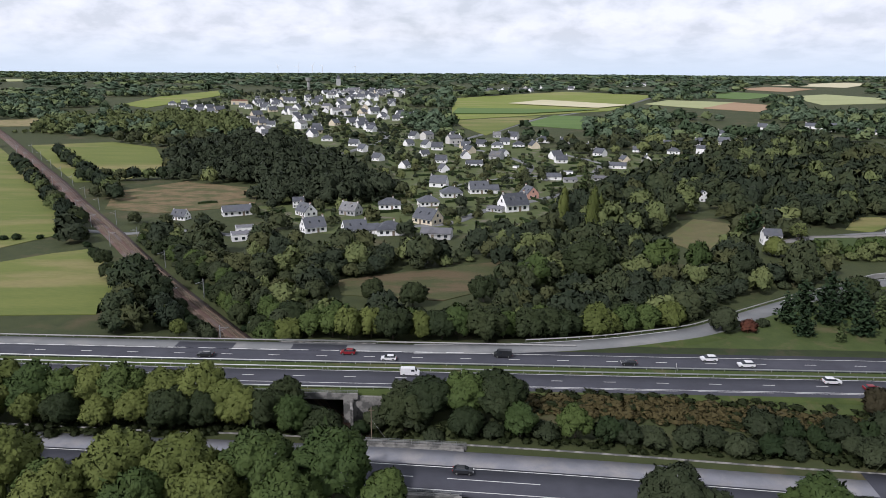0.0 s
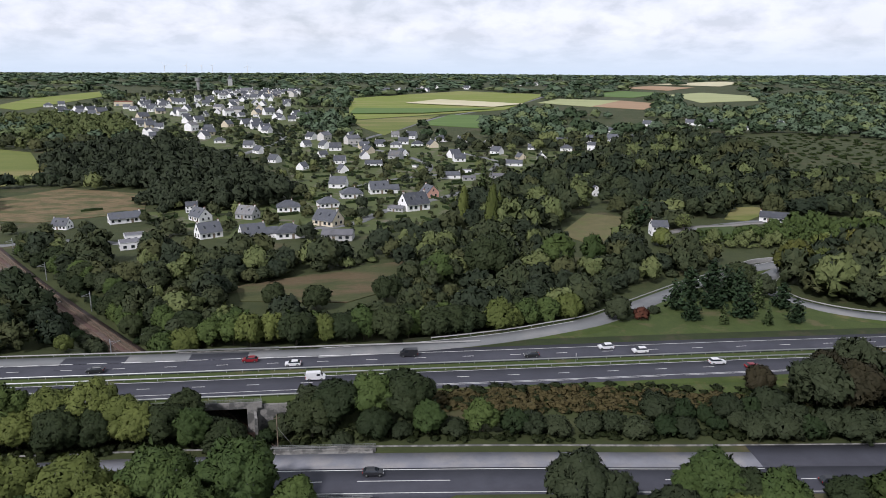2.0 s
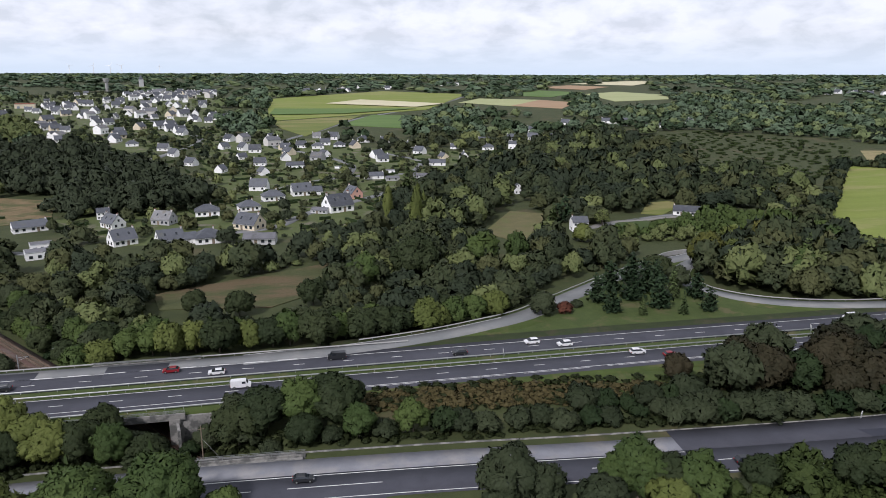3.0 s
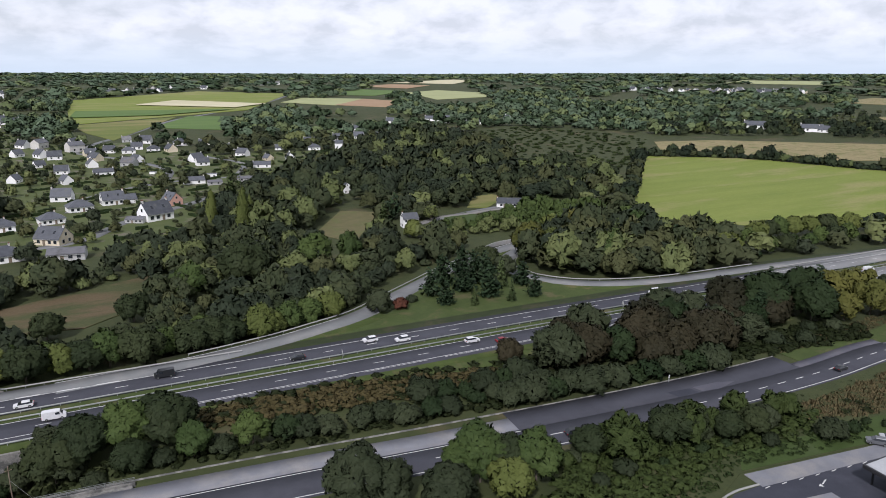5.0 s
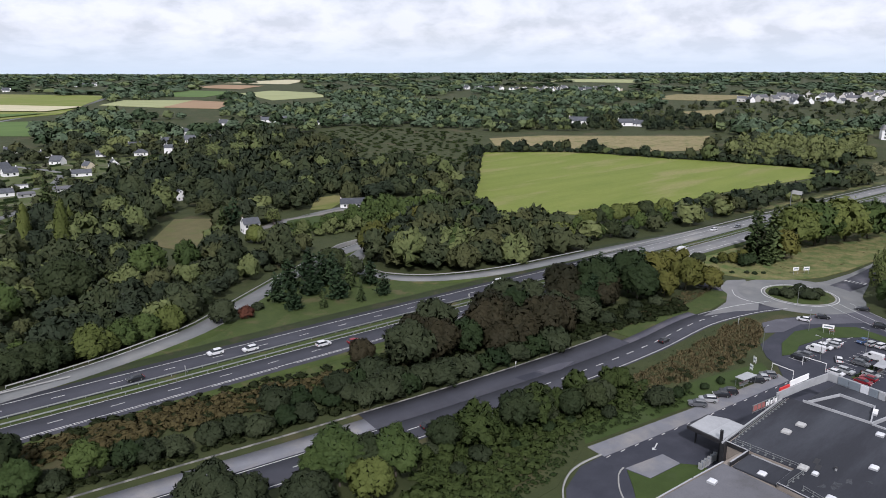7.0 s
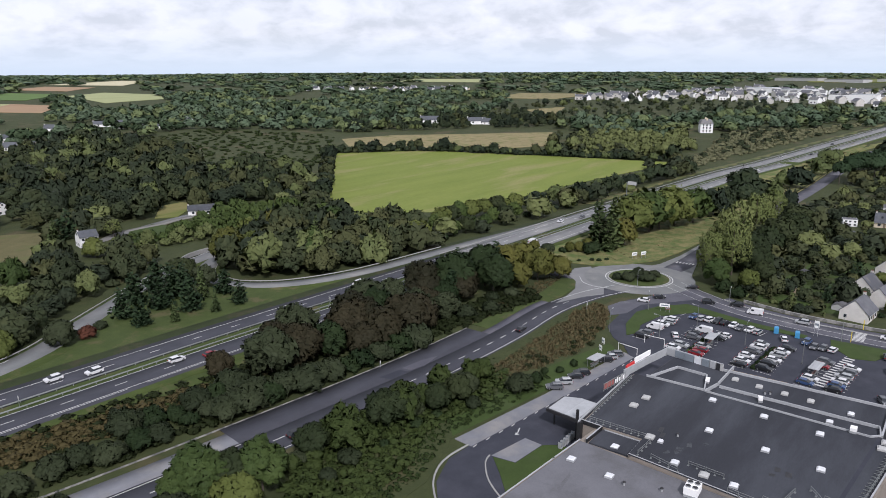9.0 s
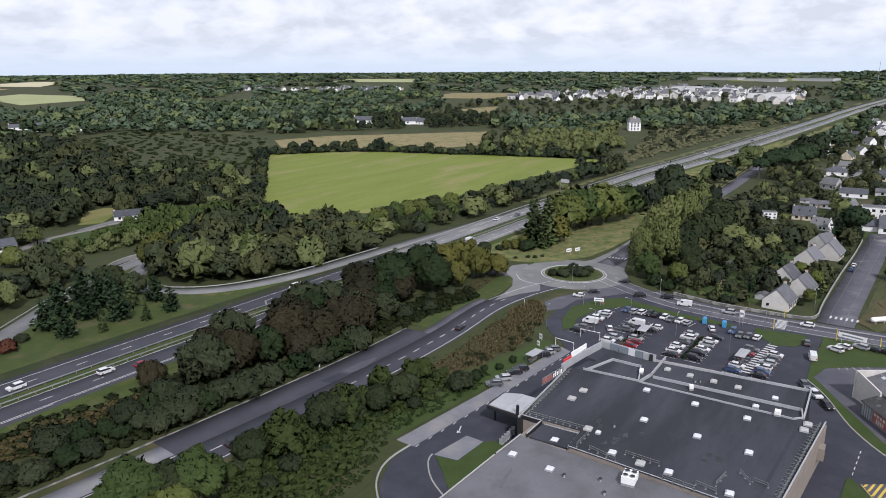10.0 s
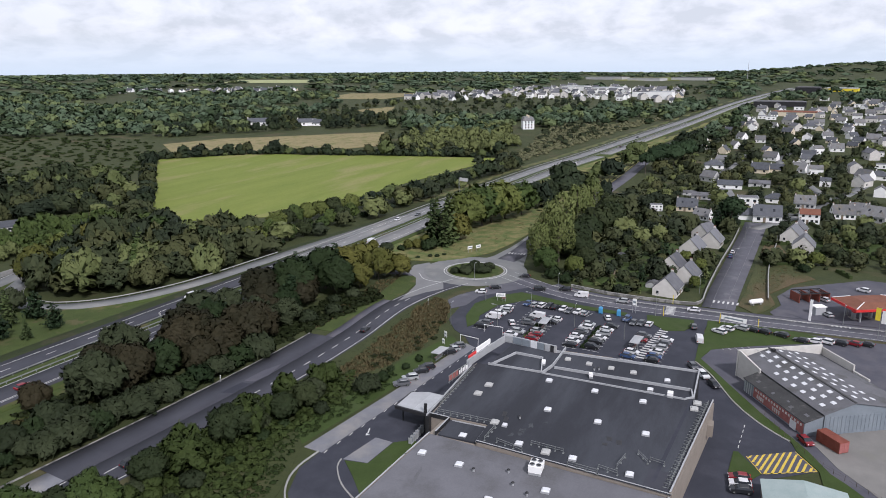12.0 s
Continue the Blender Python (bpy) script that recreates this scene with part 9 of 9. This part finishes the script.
def countryside(name, r0, r1, gap, across, kinds, detail, seed, size, keep_out, material, high, fill=1.0, az=(-37, 103), tall=(0.7, 1.0)):
    """Tree masses on rings round the camera, within its view, at even steps along and across."""
    r = np.random.default_rng(seed)
    spots = []
    d = r0
    while d < r1:
        step = across(d)
        a = np.radians(np.arange(az[0], az[1], math.degrees(step / d)))
        a = a + r.uniform(-0.4, 0.4, a.shape) * step / d
        q = d + r.uniform(-0.45, 0.45, a.shape) * gap(d)
        x, y = q * np.sin(a), q * np.cos(a)
        belt = np.array([noise.noise(Vector((px / 190.0, py / 190.0, seed))) for px, py in zip(x, y)])
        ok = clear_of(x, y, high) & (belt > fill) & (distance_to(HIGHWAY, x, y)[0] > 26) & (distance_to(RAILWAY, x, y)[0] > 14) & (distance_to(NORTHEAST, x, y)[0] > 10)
        for outline in keep_out:
            ok &= ~inside(outline, x, y)
        for px, py in zip(x[ok], y[ok]):
            s = r.uniform(*size)
            spots.append((px, py, kinds[r.integers(len(kinds))], s, min(s, 1.5) * r.uniform(*tall)))
        d += gap(d)
    return stuff(name, spots, material, "mixed trees and hedges of the wide farmland", "woodland", detail)


WOODS = [[(60, 330), (96, 326), (170, 372), (200, 352), (330, 480), (440, 690), (330, 700), (190, 545), (125, 470)], [(-239, 592), (-189, 712), (-116, 690), (-30, 470), (-64, 405), (-180, 500)],
         [(-52, 200), (160, 200), (262, 200), (262, 330), (100, 330), (-128, 322)], [(215, 345), (285, 320), (450, 480), (440, 690)], [(540, 205), (820, 140), (700, 330)], [(-300, 205), (-72, 193), (-112, 248)]]
old_village = [(-358, 956), (-423, 1146), (-368, 1284), (-411, 1500), (-320, 1600), (-124, 1600), (-62, 1436), (-51, 920), (-48, 707), (-98, 662), (-133, 696), (-180, 743), (-207, 758), (-272, 940)]
WALLED = [town_core, village, estate, old_village]
OPEN.append(HEATHLAND)
countryside("woodland", 300, 760, lambda d: 13 + d * 0.004, lambda d: 11.5 + d * 0.004, ["oak", "oak", "olive", "ash"], "far", 51, (0.7, 1.25), WALLED + WOODS, "mixed", 11, -0.45)
# beyond 760 m the leaf colour carries the haze
countryside("woodland", 760, 1500, lambda d: 26.0, lambda d: 15.0, ["oak", "oak", "olive"], "low", 52, (1.0, 1.5), WALLED, "hazed_wood", 9, -0.22, tall=(0.55, 0.9))
countryside("woodland", 1500, 4780, lambda d: 85 + d * 0.025, lambda d: 20 + d * 0.004, ["oak", "oak"], "dim", 53, (2.0, 3.2), WALLED, "hazed_wood", 9, -0.12, tall=(0.45, 0.75))
countryside("woodland", 4500, 4800, lambda d: 60, lambda d: 24, ["oak"], "dim", 54, (2.0, 3.2), [], "hazed_wood", 1, -0.6, tall=(0.4, 0.6))

# garden greenery of village, town and estate
def gardens(outline, spacing, seed, size, label, high=3.5):
    x, y, r = scatter(outline, spacing, seed)
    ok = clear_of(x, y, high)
    for line, w in ((HIGHWAY, 24), (NORTHEAST, 9), (STREET, 8), (EAST, 9.5)):
        ok &= distance_to(line, x, y)[0] > w
    spots = [(px, py, ["oak", "ash", "bush", "bush", "sallow", "pine"][r.integers(6)], a, a * r.uniform(0.8, 1.1)) for px, py, a in zip(x[ok], y[ok], r.uniform(*size, ok.sum()))]
    return spots


NEAR_GARDENS = [g for g in gardens([(236, 60), (262, 62), (340, 58), (420, 60), (470, 45), (470, -90), (330, -80), (300, -16), (345, -15), (376, -6), (376, 6), (240, 12)], 6.5, 64, (0.2, 0.62), "") if g[0] < 470 and (g[0] > 304 or g[1] > 10)]
GARDENS = gardens(village, 10, 61, (0.28, 0.72), "", 5.0) + gardens(old_village, 17, 68, (0.35, 0.8), "", 5.0) + [g for g in gardens(town_core, 9, 62, (0.32, 0.95), "") if math.degrees(math.atan2(g[0], g[1])) < 101 and g[0] < 900] + [g for g in gardens(town_core, 17, 67, (0.35, 0.8), "") if math.degrees(math.atan2(g[0], g[1])) < 101 and g[0] >= 900] + gardens(estate, 22, 63, (0.5, 1.1), "")

stuff("hedgerow_trees", FAR_TREES, "mixed", "hedgerow trees and bushes along distant fields", "hedgerow", "mid")

# low scrub: brambles on the banks, tall dry grass
def scrub(name, outline, spacing, material, label, size, seed, kind="bush", tall=1.0):
    x, y, r = scatter(outline, spacing, seed)
    spots = [(px, py, kind, a, a * tall * r.uniform(0.7, 1.2)) for px, py, a in zip(x, y, r.uniform(*size, len(x)))]
    return stuff(name, spots, material, label, "scrub", "low")


scrub("bramble_bank", [(-10, 152), (30, 147), (60, 142), (98, 138), (180, 134), (180, 141), (100, 148), (60, 155.5), (20, 158), (-8, 158.5)], 3.0, "bramble", "green bramble scrub on the highway bank", (0.3, 0.55), 71, tall=0.7)
scrub("bracken_bank", [(-4, 152), (22, 148), (60, 143), (96, 139), (97, 145), (50, 154), (0, 157)], 1.5, "bracken", "rusty bracken on the highway bank", (0.30, 0.55), 72, tall=0.7)
scrub("bramble_bank", [(80, 78), (94, 78), (104, 81), (112, 83.5), (142, 79), (152, 80), (150, 86), (136, 88), (112, 90), (98, 86), (84, 84)], 1.2, "thicketleaf", "low ragged bramble and grass beside the parking bays", (0.10, 0.24), 88, tall=0.9)
scrub("bramble_bank", [(70, 92), (90, 104), (130, 99), (150, 92), (136, 86), (112, 88), (98, 83), (84, 80)], 1.7, "thicketleaf", "fresh green bramble thicket above the shop", (0.25, 0.55), 73, tall=0.8)
scrub("tall_grass", [(142, 90), (150, 96), (160, 95.7), (169, 97.2), (178, 96), (186, 97.6), (194, 96.8), (201, 99.3), (208, 97.4), (215, 97.1), (213.5, 93), (206, 88.6), (199, 86.6), (195.5, 84), (187.7, 85), (183, 82.4), (178.3, 83), (170, 82), (164.6, 84), (156, 85), (150, 88)], 0.9, "drygrass", "tall dry brown grass and scrub on the bank", (0.16, 0.40), 74, tall=1.0, kind="tuft")
scrub("bramble_bank", [(150, 88), (170, 82), (186, 81.5), (196, 87), (190, 90), (172, 88), (160, 93)], 3.4, "bramble", "green bramble among the dry grass", (0.2, 0.42), 82, tall=0.8)
scrub("tall_grass", [(140, 99), (170, 99.5), (214, 99.5), (216, 98), (190, 95), (150, 95)], 1.6, "bramble", "ragged green grass edge above the slip road", (0.10, 0.24), 83, kind="tuft")
scrub("tall_grass", [(172, 119), (196, 118), (222, 119), (238, 121), (232, 126), (206, 124), (180, 124)], 1.3, "drygrass", "tall pale grass below the yellow trees", (0.16, 0.36), 84, kind="tuft")
scrub("tall_grass", [(262, 119), (279, 111), (300, 103), (330, 101), (372, 101), (372, 120), (330, 126), (290, 130), (262, 134)], 2.2, "drygrass", "patchy dry grass below the conifers", (0.14, 0.34), 75, tall=0.8, kind="tuft")
scrub("field_scrub", [(380, 104), (470, 98), (560, 96), (680, 92), (700, 90), (700, 102), (560, 114), (470, 124), (380, 133)], 6.5, "bramble", "low scrub between the highway and the side road", (0.3, 0.8), 85, tall=0.6)
scrub("tall_grass", [(380, 104), (470, 98), (560, 96), (680, 92), (800, 86), (800, 92), (700, 103), (560, 115), (470, 125), (380, 134)], 5.0, "drygrass", "dry grass between the highway and the side road", (0.3, 0.6), 86, tall=0.7, kind="tuft")
scrub("bramble_bank", [(150, 121), (206, 115), (214, 120), (200, 131), (150, 131)], 2.4, "bramble", "bramble scrub under the trees", (0.35, 0.6), 76, tall=0.8)
scrub("bramble_bank", [(-95, 137), (-40, 139), (-10, 141), (30, 133), (84, 128), (84, 131), (30, 137), (-8, 149), (-44, 150), (-96, 152)], 2.6, "bramble", "bramble undergrowth below the roadside trees", (0.3, 0.55), 77, tall=0.8)
scrub("tall_grass", [(262, -3), (300, -6), (340, -9.5), (342, -13), (318, -17), (302, -17.5), (290, -23.5), (281, -16), (266, -8.6)], 1.6, "drygrass", "tall dry grass on the street corner", (0.14, 0.34), 96, tall=0.8, kind="tuft")
scrub("gorse_slope", [(566, 196), (578, 178), (640, 168), (730, 152), (830, 134), (960, 112), (960, 120), (866, 160), (858, 214), (758, 216), (644, 198)], 5.6, "gorse", "brownish gorse slope above the highway", (0.5, 1.0), 78, tall=0.8)
scrub("field_scrub", [(566, 196), (578, 178), (640, 168), (730, 152), (830, 134), (866, 160), (858, 214), (758, 216), (644, 198)], 18, "sallow", "green bushes on the gorse slope", (0.8, 1.5), 87, tall=0.9)
scrub("field_scrub", [(370, 408), (440, 462), (545, 560), (540, 600), (490, 710), (385, 690), (360, 620), (366, 540), (346, 480), (366, 445)], 11.0, "thicketleaf", "low green scrub beyond the meadow", (0.4, 1.2), 79, tall=0.5)

# ---- vehicles ----
def car_mesh(style):
    """Side profiles (x forward, z): lower body and glasshouse."""
    if style == "van":
        body = [(-2.45, 0.35), (2.35, 0.35), (2.5, 0.6), (2.45, 1.0), (1.75, 1.25), (1.25, 1.95), (0.9, 2.02), (-2.3, 2.02), (-2.48, 1.8)]
        glass = [(1.27, 1.28), (1.72, 1.28), (1.28, 1.88), (0.6, 1.88), (0.6, 1.28)]
        return body, glass, None, 1.9, 2.5
    if style == "suv":
        body = [(-2.1, 0.35), (2.05, 0.32), (2.2, 0.55), (2.15, 0.92), (1.1, 1.06), (-1.95, 1.1), (-2.2, 0.95), (-2.2, 0.55)]
        glass = [(-2.0, 1.05), (1.2, 1.03), (0.45, 1.56), (-1.55, 1.58)]
        roof = [(-1.62, 1.54), (0.5, 1.52), (0.3, 1.64), (-1.4, 1.66)]
        return body, glass, roof, 1.84, 2.2
    body = [(-1.95, 0.3), (1.95, 0.28), (2.1, 0.5), (2.02, 0.8), (1.0, 0.96), (-1.85, 0.98), (-2.08, 0.85), (-2.08, 0.5)]
    glass = [(-1.9, 0.94), (1.15, 0.93), (0.35, 1.38), (-1.25, 1.40)]
    roof = [(-1.35, 1.36), (0.42, 1.34), (0.2, 1.46), (-1.15, 1.48)]
    return body, glass, roof, 1.74, 2.1


def tapered(profile, half, lean, tight):
    """A profile swept across, its upper points drawn in."""
    g = Geo()
    top = max(z for _, z in profile)
    low = min(z for _, z in profile)
    n = len(profile)
    pts = []
    for s in (-1, 1):
        for x, z in profile:
            k = (z - low) / (top - low)
            pts.append((x * (1 - tight * (abs(x) > 1.9)), s * (half - lean * k), z))
    return g.add(pts, [tuple(range(n)), tuple(range(2 * n - 1, n - 1, -1))] + [(i, n + i, n + (i + 1) % n, (i + 1) % n) for i in range(n)])


CARS = {}
NAMES = {"white": "white", "silver": "silver", "grey": "dark grey", "black": "black", "red": "dark red", "blue": "dark blue"}


def car(style, colour, x, y, turn, z=0.1, note="parked in a marked bay", group="parked cars"):
    key = (style, colour)
    m = pose(x, y, z, 0, 0, turn)
    if key in CARS:
        t = copy_thing(CARS[key], m)
    else:
        body, glass, roof, width, half = car_mesh(style)
        t = thing("van" if style == "van" else "car", "", "van" if style == "van" else "car", m=m)
        paint = M["car_" + colour]
        part("body", tapered(body, width / 2, 0.04 if style != "van" else 0.12, 0.03), paint, t)
        if style == "van":
            part("windscreen", tapered([(1.26, 1.27), (1.77, 1.25), (1.29, 1.9), (1.2, 1.9)], width / 2 - 0.1, 0.05, 0), M["glass"], t)
            for s in (-1, 1):
                part("side_window", Geo().box(0.75, s * (width / 2 - 0.06), 1.28, 0.85, 0.06, 0.5), M["glass"], t)
        else:
            part("glasshouse", tapered(glass, width / 2 - 0.05, 0.2, 0), M["glass"], t)
            part("roof_panel", tapered(roof, width / 2 - 0.2, 0.12, 0), paint, t)
        tyre = Geo().tube((0, -0.11, 0), (0, 0.11, 0), 0.33, 0.33, 12).mesh("wheel", M["rubber"])
        hub = Geo().tube((0, -0.125, 0), (0, 0.125, 0), 0.19, 0.19, 8).mesh("rim", M["galv"])
        for a in (-0.6, 0.62):
            for s in (-1, 1):
                w = part("wheel", tyre, None, t)
                w.location = (a * half, s * (width / 2 - 0.08), 0.33)
                part("rim", hub, None, w)
        for s in (-1, 1):
            part("headlight", Geo().box(half - 0.1, s * (width / 2 - 0.3), 0.62, 0.12, 0.34, 0.16), M["lampglass"], t)
            part("tail_light", Geo().box(-half + 0.06, s * (width / 2 - 0.22), 0.7, 0.12, 0.2, 0.24), M["tailglass"], t)
        CARS[key] = t
    return tagged(t, "%s %s %s" % (NAMES[colour], {"van": "panel van", "suv": "estate car", "hatch": "hatchback car"}[style], note), group=group)


crng = np.random.default_rng(5)

ROWS = (      # heading of the bays, then the cars in them
    (168, ((219.4, 65.4, "blue"), (218.8, 62.7, "silver"), (219.3, 60.3, "white"), (219.3, 57.9, "black"), (219.1, 55.7, "black"), (218.6, 53.0, "white"), (217.3, 50.6, "grey"), (217.5, 47.9, "white"), (216.9, 45.5, "silver"))),
    (172, ((216.7, 32.0, "blue"), (214.1, 29.6, "grey"), (214.6, 27.3, "grey"), (214.7, 24.9, "white"))),
    (88, ((212.3, 70.4, "white"), (209.4, 70.0, "silver"), (206.4, 70.9, "white"), (196.2, 72.2, "grey"), (193.3, 72.2, "black"))),
    (87, ((204.6, 60.4, "black"), (201.4, 59.6, "grey"), (192.9, 60.4, "silver"), (189.9, 61.6, "white"))),
    (87, ((207.9, 52.7, "white"), (204.8, 53.3, "black"), (195.7, 55.2, "silver"), (192.5, 54.7, "red"), (189.2, 54.8, "red"))),
    (86, ((207.7, 42.1, "silver"), (204.2, 42.2, "white"), (200.5, 42.7, "grey"), (196.0, 43.2, "white"), (191.8, 43.3, "white"), (188.5, 43.3, "black"))),
    (86, ((208.4, 35.2, "black"), (204.8, 36.0, "white"), (201.2, 36.3, "silver"), (197.2, 36.6, "white"), (193.6, 37.0, "black"), (189.4, 37.2, "black"))),
    (85, ((204.0, 24.9, "grey"), (200.5, 25.4, "red"), (190.1, 26.2, "white"), (186.6, 26.7, "blue"))),
    (85, ((203.3, 18.5, "white"), (199.4, 19.0, "grey"), (196.0, 19.4, "silver"), (192.5, 19.8, "white"), (189.2, 20.0, "blue"), (186.2, 20.4, "black"))),
)
for turn, items in ROWS:
    for x, y, colour in items:
        car("suv" if crng.random() < 0.45 else "hatch", colour, x, y, turn + crng.choice([0, 180]) + crng.uniform(-3, 3))
car("van", "white", 202.4, 71.7, 92)
car("van", "white", 208.4, 58.8, 84)
car("hatch", "white", 199.7, 64.5, 25, 0.1, "driving between the bays", "cars on the road")
car("hatch", "white", 215.5, 37.8, 20)
for x, y, style, colour in ((146.2, 76.0, "suv", "grey"), (150.2, 75.5, "suv", "silver"), (155.2, 74.8, "hatch", "black"), (158.0, 74.4, "suv", "black"), (169.6, 73.2, "suv", "black"), (172.2, 72.9, "hatch", "silver"), (174.9, 72.5, "suv", "grey")):
    car(style, colour, x, y, 128 + crng.uniform(-3, 3), 0.17, "parked on the paved strip")
for x, y, style, colour, turn in ((186, 9.6, "hatch", "grey", 205), (181.2, 6.8, "suv", "white", 212), (176.2, 3.9, "hatch", "black", 212), (134.0, -3.2, "hatch", "red", 100), (131.8, -3.4, "hatch", "white", 100), (129.6, -3.6, "hatch", "black", 100), (154.4, -15.6, "hatch", "red", 208)):
    car(style, colour, x, y, turn, 0.22, "parked at the edge of the drive")
car("van", "white", 207, 9.6, 10, 0.1, "waiting on the drive", "cars on the road")
for x, y, style, colour in ((216, 4.6, "suv", "white"), (219.6, 2.6, "hatch", "white"), (221.6, -1.4, "suv", "silver"), (221.6, -4.6, "hatch", "black"), (221, -7.6, "suv", "black"), (220, -12.4, "suv", "black"), (217.6, -17.5, "hatch", "black"), (218.4, -21, "hatch", "white"), (219, -24, "suv", "white"),
                            (219.6, -27.6, "suv", "black"), (220.6, -31.2, "hatch", "red"), (221.4, -34.4, "hatch", "black"), (192.5, -42, "suv", "red"), (196, -41, "suv", "red"), (189, -38, "hatch", "black")):
    car(style, colour, x, y, 70 + crng.uniform(-12, 12), 0.24, "parked beside the lawn by the warehouse")
# on the roads
for line, side, items in ((HIGHWAY, 1, ((-26.0, 8.2, "hatch", "red"), (-14.5, 4.5, "hatch", "white"), (16.0, 8.2, "van", "black"), (49.0, 4.6, "hatch", "black"), (-64.0, 4.6, "suv", "black"), (71.0, 8.2, "suv", "white"), (79.5, 4.6, "suv", "white"),
                                        (176.0, 8.2, "van", "white"), (205.0, 4.6, "hatch", "grey"), (318.0, 8.2, "hatch", "white"), (334.0, 4.6, "hatch", "grey"), (640.0, 8.0, "hatch", "white"), (742.0, 4.6, "hatch", "black"))),
                          (HIGHWAY, -1, ((-8.0, -4.8, "van", "white"), (105.0, -8.4, "hatch", "red"), (97.0, -4.8, "suv", "white"), (271.0, -4.8, "van", "white"), (560.0, -8.4, "hatch", "white"), (670.0, -4.8, "hatch", "black")))):
    for x, s, style, colour in items:
        k = int(np.argmin(abs(line[:, 0] - x)))
        d = line[k + 1] - line[k - 1]
        d = d / np.linalg.norm(d)
        yy = float(np.interp(x, line[:, 0], line[:, 1]))
        px, py = x - d[1] * s, yy + d[0] * s
        z = float(hills(np.array([px]), np.array([py]))[0]) + 2.12
        car(style, colour, px, py, math.degrees(math.atan2(d[1], d[0])) + (180 if side > 0 else 0), z, "driving on the highway", "cars on the road")
for x, y, style, colour, turn in ((4.2, 124.2, "hatch", "black", -6), (91.5, 109.3, "suv", "black", -7), (176, 103.6, "hatch", "black", 2), (225.6, 84.6, "hatch", "white", 100), (232.5, 81.6, "hatch", "black", -60), (250.6, 76.2, "hatch", "black", 118), (236.6, 66.2, "suv", "black", -75),
                                  (239.6, 57.6, "suv", "black", 102), (234.6, 50.6, "van", "white", 97), (234, 36.4, "suv", "silver", 92), (234, 13.4, "hatch", "white", 90), (217.5, 12.0, "hatch", "grey", 10), (312, 5.2, "hatch", "blue", -4), (320, 4.6, "hatch", "white", -4),
                                  (262.4, -26.5, "hatch", "white", 40), (245.5, -26.4, "hatch", "silver", 30), (279, -40, "suv", "white", 60)):
    car(style, colour, x, y, turn, 0.22, "driving on the grey road", "cars on the road")

GARDENS = [g for g in GARDENS if g[0] > 304 or g[1] > 10]
stuff("garden_trees", [g for g in GARDENS if math.hypot(g[0], g[1]) < 640], "mixed", "garden trees, shrubs and hedges between the houses", "garden trees", "far")
stuff("garden_trees", [g for g in GARDENS if math.hypot(g[0], g[1]) >= 640], "mixed", "garden trees and hedges of the far plots", "garden trees", "low")
stuff("garden_trees", NEAR_GARDENS, "mixed", "dark garden trees and shrubs round the first houses", "garden trees", "mid")


# clipped hedges between the plots
def hedges(outline, spacing, seed):
    x, y, r = scatter(outline, spacing, seed)
    g = Geo()
    homes = np.array(HOMES)
    for px, py in zip(x, y):
        if (px < 300 and py < 8) or np.hypot(homes[:, 0] - px, homes[:, 1] - py).min() < 9 or distance_to(STREET, np.array([px]), np.array([py]))[0][0] < 8:
            continue
        l, turn, z = r.uniform(7, 20), r.choice([20, 110]) + r.uniform(-8, 8), land_at(px, py)
        for k in range(int(l / 1.6)):
            q = -l / 2 + 1.6 * k
            c, s = math.cos(radians(turn)), math.sin(radians(turn))
            g.box(px + q * c, py + q * s, z - 0.3, 1.75, r.uniform(0.9, 1.4), r.uniform(1.5, 2.2), turn + r.uniform(-10, 10), 0.85)
    return tagged(part("hedge_rows", g, M["clipped"]), "dark clipped garden hedges between the plots", "hedges", kind="stuff")


hedges(village, 21, 65)
hedges(town_core, 34, 66)
